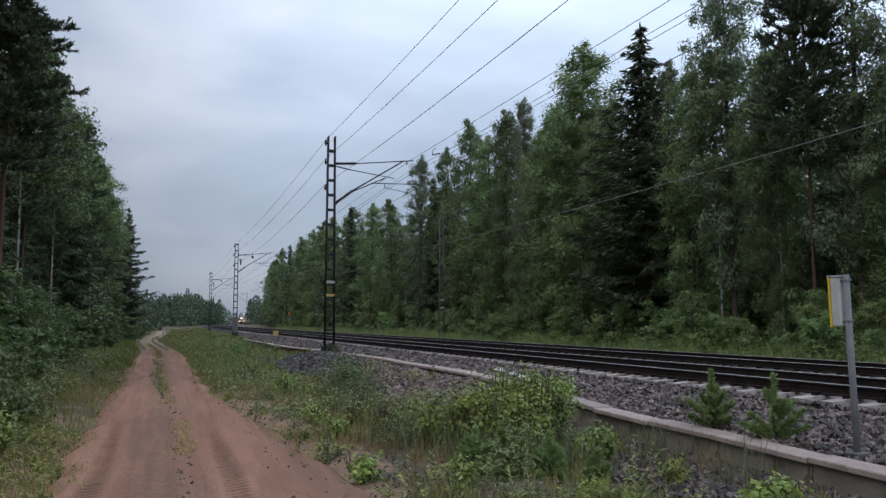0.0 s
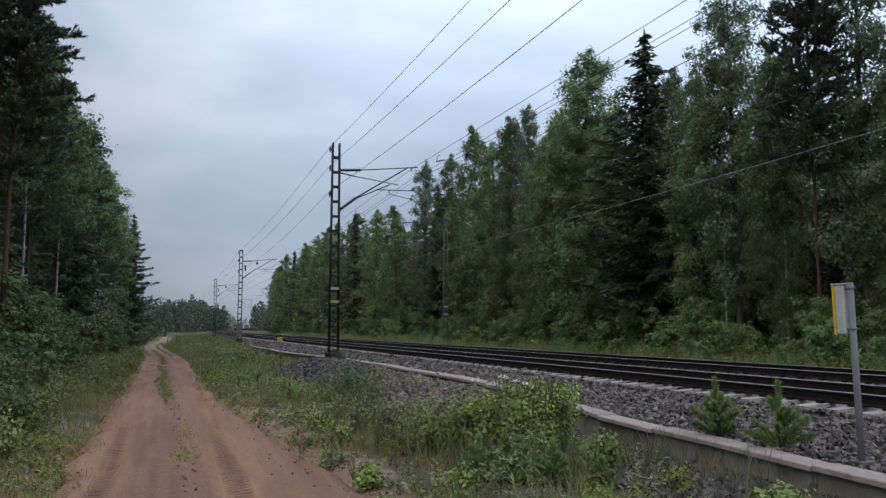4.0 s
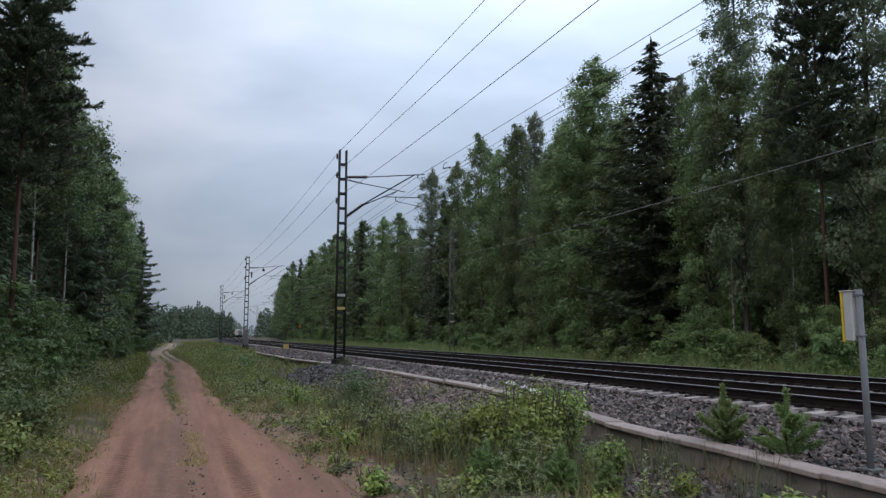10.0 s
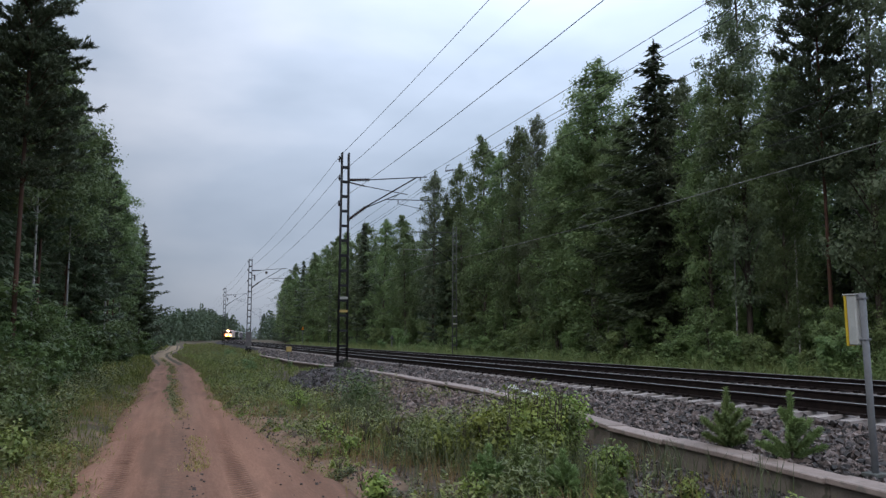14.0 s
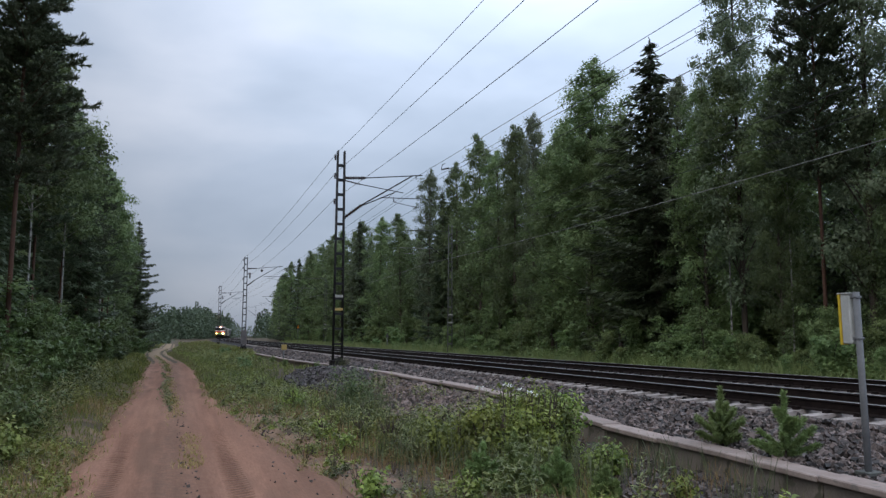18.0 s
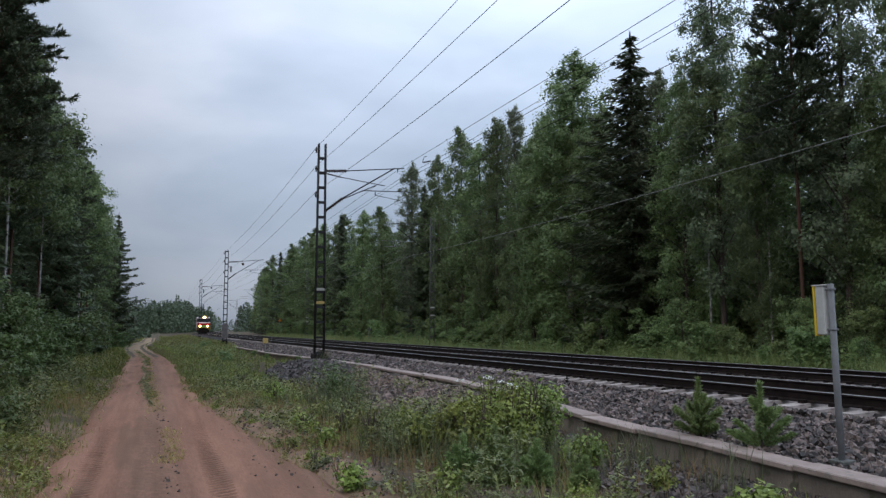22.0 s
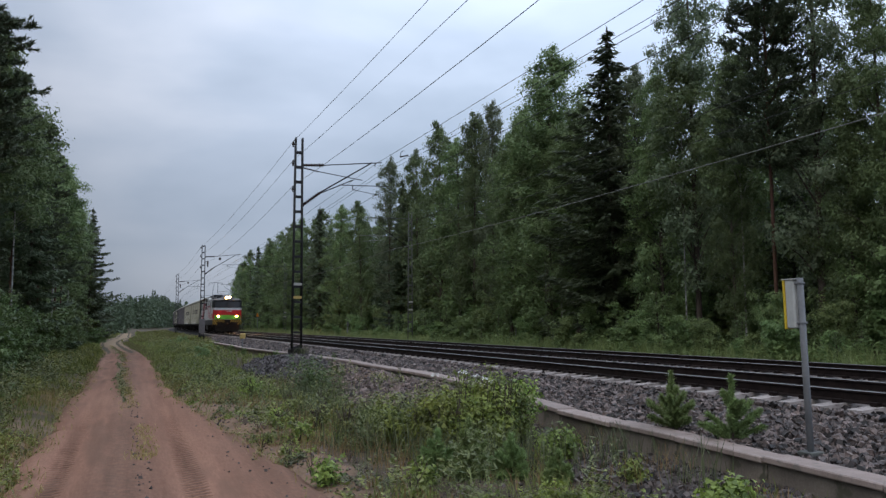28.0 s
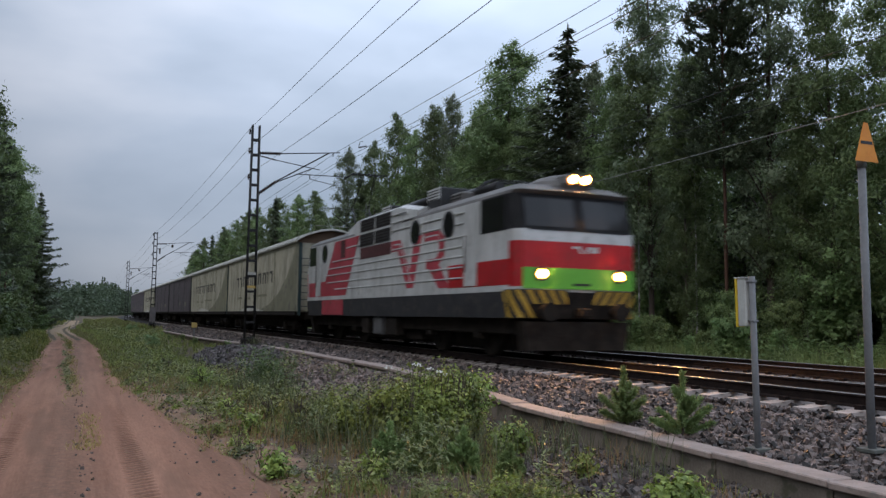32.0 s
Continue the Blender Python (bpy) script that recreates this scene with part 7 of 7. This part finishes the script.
                panel("letter_bar", rect(y + 0.1, y + w * 0.7, 2.97, 3.08), M_W_LETTER, top, 1.5, 0.010, (-1,))
            y += w + 0.2
        for y0, y1, z in ((6.2, 9.8, 1.85), (10.6, 12.0, 1.75), (13.2, 14.6, 1.8)):
            panel("letter_bar", rect(y0, y1, z, z + 0.12), M_W_OLIVE, top, 1.5, 0.008, (-1,))
        panel("dust_streak", [(7.0, 1.11), (14.2, 1.11), (12.6, 1.24), (11.5, 1.36), (9.0, 1.25)], M_W_DUST, top, 1.5, 0.008, (-1,))
    else:
        for y0, y1, z in ((7.5, 8.1, 1.7), (3.0, 4.0, 1.6)):
            panel("label_plate", rect(y0, y1, z, z + 0.35), M_W_OLIVE, top, 1.5, 0.008, (-1,))
    bm = bmesh.new()
    box(bm, (-1.1, 0.1, 0.72), (1.1, L - 0.1, 1.05), 0.02)
    part("underframe", bm, M_T_UNDER, top)
    for y in (2.4, L - 2.4):
        bogie(top, y, 1.8, 0.46)
    bm = bmesh.new()
    box(bm, (-0.9, 5.2, 0.34), (0.9, L - 5.2, 0.73), 0.04)
    part("brake_gear", bm, M_T_UNDER, top, "black brake gear under the floor")
    wheels = [wheelset("wheelset", top, y, 0.46) for y in (1.5, 3.3, L - 3.3, L - 1.5)]
    for y, d in ((0, -1), (L, 1)):
        for s in (-1, 1):
            bm = bmesh.new()
            rod(bm, (s * 0.9, y, 1.0), (s * 0.9, y + d * 0.26, 1.0), 0.09)
            rod(bm, (s * 0.9, y + d * 0.26, 1.0), (s * 0.9, y + d * 0.31, 1.0), 0.2, seg=14)
            part("buffer", bm, M_T_UNDER, top)
    tagged(top, label, "freight wagon", "wagons of the freight train")
    return top


LOCO, LOCO_WHEELS = locomotive()
LOCO.scale = (1.03, 1.0, 1.0)
_beige = wagon("freight_wagon", M_W_BEIGE, True, "beige covered freight wagon with dark lettering and pale roof")
_dark = wagon("freight_wagon", M_W_DARK, False, "dark maroon covered freight wagon with arched roof")
TRAIN = [(LOCO, 0.0), (_beige, 19.75), (copy_thing(_beige, UNUSED), 38.6), (_dark, 57.5), (copy_thing(_dark, UNUSED), 76.4), (copy_thing(_beige, UNUSED), 95.3), (copy_thing(_dark, UNUSED), 114.2), (copy_thing(_dark, UNUSED), 133.1)]


# ---- trackside things ----
def cabinet_on_post():
    top = empty("trackside_cabinet", pose(7.04, 6.93, -0.50, 0.5, -2.0, 0))
    bm = bmesh.new()
    rod(bm, (0, 0, -0.4), (0, 0, 1.92), 0.036, seg=14)
    part("post", bm, M_POLE, top, "grey steel post")
    bm = bmesh.new()
    box(bm, (-0.10, -0.10, -0.02), (0.10, 0.10, 0.02), 0.006)
    part("base_plate", bm, M_GALV, top)
    bm = bmesh.new()
    box(bm, (-0.06, 0.045, 1.36), (0.030, 0.172, 1.90), 0.012)
    body = part("cabinet_body", bm, M_BOX_WHITE, top, "grey-white metal cabinet")
    bm = bmesh.new()
    box(bm, (-0.066, 0.172, 1.35), (0.036, 0.200, 1.90), 0.004)
    part("reflector_plate", bm, M_BOX_YELLOW, body, "yellow plate on the cabinet edge")
    bm = bmesh.new()
    box(bm, (-0.070, 0.03, 1.90), (0.040, 0.206, 1.914), 0.003)
    part("lid", bm, M_BOX_WHITE, body)
    for z in (1.42, 1.86):
        bm = bmesh.new()
        box(bm, (-0.040, -0.040, z - 0.012), (0.040, 0.06, z + 0.012), 0.004)
        part("clamp", bm, M_POLE, top, "grey steel clamp")
    tagged(top, "grey-white cabinet with yellow edge on a leaning grey post", "trackside cabinet")


cabinet_on_post()


def warning_triangle(x, y, z, height, size, face=M_ORANGE, words="orange triangular plate"):
    top = empty("warning_sign", pose(x, y, z, 0, -0.6, 0))
    bm = bmesh.new()
    rod(bm, (0, 0, -0.4), (0, 0, height), 0.042, seg=14)
    part("post", bm, M_POLE, top, "grey steel post")
    bm = bmesh.new()
    box(bm, (-0.11, -0.11, -0.02), (0.11, 0.11, 0.02), 0.006)
    part("base_plate", bm, M_GALV, top)
    bm = bmesh.new()
    rod(bm, (0, 0, height - 0.08), (0, 0, height + 0.03), 0.053, seg=14)
    part("cap", bm, M_GALV, top)
    bm = bmesh.new()
    w, h = size
    tri = [(-w / 2, height - 0.02), (w / 2, height - 0.02), (0.03, height + h), (-0.03, height + h)]
    a, b = [bm.verts.new((p, -0.068, q)) for p, q in tri], [bm.verts.new((p, -0.063, q)) for p, q in tri]
    bm.faces.new(a), bm.faces.new(b)
    for i in range(4):
        bm.faces.new((a[i], a[(i + 1) % 4], b[(i + 1) % 4], b[i]))
    bmesh.ops.recalc_face_normals(bm, faces=bm.faces)
    plate = part("sign_plate", bm, face, top, words)
    if face is M_ORANGE:
        bm = bmesh.new()
        box(bm, (-w * 0.25, -0.072, height + h * 0.42), (w * 0.25, -0.069, height + h * 0.50))
        part("bar", bm, M_T_BLACK, plate, "black bar across the plate")
    return tagged(top, "orange triangle with a black bar on a grey post" if face is M_ORANGE else "grey back of a triangular sign on a grey post", "railway sign")


warning_triangle(7.67, 6.0, -0.40, 3.04, (0.35, 0.40))
warning_triangle(18.6, 73.0, -0.4, 1.25, (0.34, 0.38), M_GALV, "grey back of a triangular plate")
warning_triangle(18.2, 128.0, -0.4, 2.6, (0.45, 0.5))


def marker_post():
    top = empty("marker_post", pose(6.6, 52.5, -0.55))
    bm = bmesh.new()
    rod(bm, (0, 0, -0.2), (0, 0, 0.62), 0.04, seg=10)
    part("post", bm, M_POLE, top)
    bm = bmesh.new()
    box(bm, (-0.16, -0.12, 0.60), (0.16, 0.12, 0.92), 0.02)
    part("marker_box", bm, M_YELLOW, top, "pale yellow box")
    tagged(top, "small pale yellow marker box on a short post", "marker post")


marker_post()


# ---- plants in front, one by one ----
def young_pine(name, x, y, z, h, seed, label):
    """A knee-high pine: whorls of upright shoots with long needles."""
    rng = np.random.default_rng(seed)
    paths = [[(0, 0, -0.05, 0.014), (0, 0, h * 0.6, 0.009), (0.01, 0, h, 0.005)]]
    cs, ds = [], []
    shoots = [((0, 0, h * 0.35), (0, 0, h))]
    for lv, reach, rise, n in ((0.02, 0.40, 0.45, 9), (0.10, 0.36, 0.8, 8), (0.28, 0.26, 1.1, 7), (0.5, 0.13, 1.8, 4)):
        for i in range(n):
            a = rng.random() * 6.28
            L = h * reach * rng.uniform(0.75, 1.25)
            b = (0, 0, h * lv)
            t = (L * math.cos(a), L * math.sin(a), h * lv + L * rise)
            shoots.append((b, t))
            paths.append([(*b, 0.007), (*t, 0.004)])
    for b, t in shoots:
        b, t = np.array(b), np.array(t)
        m = int(700 * np.linalg.norm(t - b) / h) + 100
        k = rng.uniform(0.05, 1.0, m) ** 0.8
        ax = (t - b) / np.linalg.norm(t - b)
        d = rng.normal(size=(m, 3)) * 0.6 + ax * 1.3
        d /= np.linalg.norm(d, axis=1)[:, None]
        cs.append(b + (t - b) * k[:, None] + d * 0.035)
        ds.append(d)
    c, d = np.concatenate(cs), np.concatenate(ds)
    built = (limb_mesh(paths, 5), leaf_quads(c, rng.uniform(0.03, 0.055, len(c)), rng, 0.12, None, d))
    ob = tree_thing(name, built, M_BARK, M_PINELET, label, "young pine", "young pines by the track", ("stem", "needles"))
    ob.matrix_basis = pose(x, y, z, 0, 0, seed * 40)
    return ob


for _i, (_x, _y, _z, _h) in enumerate(((6.84, 9.1, -0.47, 0.72), (6.86, 7.95, -0.48, 0.74), (3.62, 8.45, -0.83, 0.66), (3.36, 8.75, -0.82, 0.50), (4.10, 8.35, -0.85, 0.50), (4.45, 7.9, -0.85, 0.36))):
    young_pine("young_pine", _x, _y, _z, _h, _i + 3, "knee-high young pine with light green shoots")


def front_bush(x, y, h, w, seed, label, leaf=0.029, clumps=150, per=40, material=M_SHRUB):
    rng = np.random.default_rng(seed)
    built = bush(h, w, rng, 18, clumps, per, leaf)
    ob = tree_thing("wild_bush", built, M_BARK, material, label, "bush", "bushes before the wall", ("stem", "foliage"))
    ob.matrix_basis = pose(x, y, ground_z(x, y), 0, 0, seed * 33)
    return ob


front_bush(4.1, 10.3, 0.84, 0.55, 51, "light green willow bush before the wall", 0.022, 130)
front_bush(4.75, 10.6, 1.05, 0.46, 52, "tall light green sapling bush before the wall", 0.022, 115)
for _i, (_x, _y, _h) in enumerate(((4.22, 10.05, 1.02), (4.62, 10.15, 1.16), (3.92, 10.2, 0.84), (4.95, 10.3, 1.10), (4.42, 10.5, 1.14), (3.68, 10.35, 0.70), (4.80, 10.0, 0.92), (4.06, 9.8, 0.78))):
    front_bush(_x, _y, _h, 0.15, 160 + _i, "slender upright willow shoots before the wall", 0.021, 34, 34)
front_bush(4.5, 9.95, 0.85, 0.28, 64, "slender green sapling bush before the wall", clumps=60)
front_bush(3.8, 9.95, 0.78, 0.26, 65, "slender green sapling bush before the wall", clumps=50)
front_bush(5.1, 10.5, 1.05, 0.25, 66, "slender green sapling bush before the wall", clumps=50, material=M_WEED)
front_bush(3.5, 10.9, 0.5, 0.35, 53, "low light green bush before the wall", clumps=80)
front_bush(5.35, 10.8, 0.95, 0.45, 54, "thin green bush at the wall", clumps=60)
front_bush(5.0, 9.0, 0.42, 0.3, 56, "low green bush at the wall foot", clumps=40)
front_bush(5.1, 6.0, 0.32, 0.28, 57, "small light green bush at the wall foot", clumps=45)
front_bush(-2.4, 13.2, 0.8, 0.7, 60, "dark green bush on the verge before the forest", clumps=110, material=M_SHADY_LEAF)
front_bush(-2.9, 15.5, 1.2, 0.8, 61, "dark green bush on the verge before the forest", clumps=130, material=M_SHADY_LEAF)
front_bush(-3.6, 13.6, 1.3, 0.9, 63, "dark green bush on the verge before the forest", clumps=130, material=M_SHADY_LEAF)
front_bush(-2.1, 10.9, 0.38, 0.4, 62, "low green bush on the verge", clumps=45, material=M_BANK)


for _i, (_x, _y, _h, _w, _m, _t) in enumerate(((2.24, 12.6, 0.30, 0.30, M_SHRUB, "light green leafy plant beside the road"), (2.3, 11.3, 0.26, 0.26, M_SHRUB, "light green leafy plant beside the road"), (3.0, 11.5, 0.52, 0.42, M_WEED, "grey-green leafy plant beside the road"), (2.75, 12.3, 0.42, 0.36, M_WEED, "grey-green leafy plant beside the road"),
                                        (2.02, 8.4, 0.26, 0.24, M_SHRUB, "yellow-green leafy plant at the road edge"), (2.95, 8.1, 0.28, 0.22, M_SHRUB, "yellow-green leafy plant on bare soil"), (3.7, 16.3, 0.45, 0.45, M_SHRUB_DARK, "dark green leafy plant beside the road"), (2.55, 18.5, 0.40, 0.5, M_SHRUB, "light green leafy plant beside the road"),
                                        (2.9, 15.0, 0.45, 0.45, M_WEED, "grey-green leafy plant beside the road"), (1.75, 21.5, 0.35, 0.45, M_SHRUB_DARK, "dark green leafy plant beside the road"), (2.3, 23.5, 0.5, 0.55, M_SHRUB_DARK, "dark green leafy plant beside the road"), (5.2, 7.6, 0.30, 0.22, M_SHRUB, "light green leafy plant at the wall foot"))):
    front_bush(_x, _y, _h, _w * 0.6, 110 + _i, _t, 0.024, 22, 24, _m)


def wiry_weed(x, y, seed):
    """A dry branching weed at the road edge."""
    rng = np.random.default_rng(seed)
    paths = []
    for i in range(7):
        a, L = rng.random() * 6.28, rng.uniform(0.12, 0.30)
        t = (L * 0.5 * math.cos(a), L * 0.5 * math.sin(a), L)
        paths.append([(0, 0, -0.02, 0.004), (t[0] * 0.4, t[1] * 0.4, L * 0.5, 0.003), (*t, 0.002)])
        paths.append([(t[0] * 0.4, t[1] * 0.4, L * 0.5, 0.003), (t[0] * 0.4 + rng.normal() * 0.06, t[1] * 0.4 + rng.normal() * 0.06, L * 0.9, 0.0015)])
    v, f = limb_mesh(paths, 4)
    top = empty("dry_weed", pose(x, y, ground_z(x, y)))
    pymesh("stem", v, f, M_BARK, top)
    tagged(top, "dry brown branching weed at the road edge", "weed", "dry weeds at the road edge")


for _i, (_x, _y) in enumerate(((1.72, 11.1), (1.9, 10.0), (1.85, 12.4), (1.95, 8.9), (2.5, 9.4), (2.6, 7.4))):
    wiry_weed(_x, _y, 140 + _i)


def flower_head(x, y, z, seed):
    rng = np.random.default_rng(seed)
    top = empty("meadow_flower", pose(x, y, ground_z(x, y)))
    h = z - ground_z(x, y)
    v, f = limb_mesh([[(0, 0, -0.02, 0.006), (0.02, 0.01, h * 0.6, 0.005), (0.03, 0, h, 0.003)]], 5)
    pymesh("stalk", v, f, M_SHRUB, top)
    c = rng.normal(size=(18, 3)) * (0.035, 0.035, 0.012) + (0.03, 0, h)
    P, F = leaf_quads(c, np.full(18, 0.013), rng, 0.9, np.array([0, 0, 1.0]))
    tagged(pymesh("flower_head", P, F, M_FLOWER, top, "white flat flower head"), kind="stuff")
    tagged(top, "tall stalk with a white flat flower head", "flower", "white flowers in the bush")


for _i, (_x, _y, _z) in enumerate(((3.75, 9.95, 0.26), (4.25, 9.8, 0.24), (4.42, 9.85, 0.20), (4.05, 9.7, 0.30), (4.6, 10.1, 0.14))):
    flower_head(_x, _y, _z, 70 + _i)


def stalks_patch():
    """Grey-green horsetail-like stalks near the mast foot and along the wall."""
    rng = np.random.default_rng(90)
    pts = []
    for x, y, r, n in ((3.3, 9.8, 0.9, 110), (2.9, 10.8, 0.6, 60), (3.6, 9.2, 0.7, 60), (4.4, 21.0, 0.6, 60), (3.85, 17.6, 0.75, 380), (4.1, 9.9, 0.6, 150), (3.2, 14.0, 0.6, 160), (3.6, 11.2, 0.7, 260), (5.6, 8.6, 0.5, 120), (6.1, 30.5, 0.4, 120), (4.5, 9.0, 0.8, 220), (5.7, 12.5, 0.4, 120), (5.75, 7.2, 0.35, 50)):
        q = rng.normal(size=(n, 2)) * r * 0.5
        pts += [(x + a, y + b, ground_z(x + a, y + b) - 0.01) for a, b in q]
    blades("stalk_patches", pts, 0.54, 0.011, M_HORSETAIL, "patches of thin grey-green stalks on the slope", 91, "weeds", 0.38)


stalks_patch()


def dry_stalks():
    """Brown seed stalks left over from the year before, along the wall foot and the gravel."""
    rng = np.random.default_rng(93)
    pts = []
    for x, y, r, n in ((5.9, 8.0, 0.35, 40), (5.7, 9.6, 0.4, 50), (4.9, 7.6, 0.6, 60), (3.0, 9.0, 0.6, 90), (2.4, 9.8, 0.4, 60), (2.2, 11.5, 0.4, 60), (2.9, 13.0, 0.5, 50), (5.9, 11.6, 0.3, 40), (4.4, 18.5, 0.6, 70)):
        q = rng.normal(size=(n, 2)) * r * 0.6
        pts += [(x + a, y + b, ground_z(x + a, y + b) - 0.01) for a, b in q]
    blades("dry_seed_stalks", pts, 0.38, 0.007, M_GRASS_DRY, "dry brown seed stalks beside the wall and the road", 94, "weeds", 0.45)


dry_stalks()


def dark_stalks():
    rng = np.random.default_rng(97)
    q = rng.normal(size=(60, 2)) * (0.20, 0.3)
    weeds("dark_stalk_clump", [(3.95 + a, 18.2 + b, ground_z(3.95 + a, 18.2 + b)) for a, b in q], 0.85, M_SHADY_LEAF, "tall dark green narrow-leaved clump before the gravel", 98, 0.05, 60, 0.16)


dark_stalks()


# ---- movement ----
def front_y(t):
    """Where the front of the train is, along the line."""
    return 15.08 + 20.0 * (32.0 - t)


def on_track(y):
    return Matrix.Translation((TRACK_X * math.cos(curve_angle(y)) + curve_x(y), y - TRACK_X * math.sin(curve_angle(y)), 0)) @ Matrix.Rotation(-curve_angle(y), 4, "Z")


def motions():
    for thing, back in TRAIN:
        walk(thing, [(0.5 * i, on_track(front_y(0.5 * i) + back)) for i in range(65)])
    turn = 20.0 / 30 / 0.62
    for w in LOCO_WHEELS:
        x, y, z = w.matrix_basis.translation
        walk(w, [(0.0, pose(x, y, z))] + [(29.0 + i / 30, pose(x, y, z, math.degrees(turn) * i)) for i in range(91)])


motions()
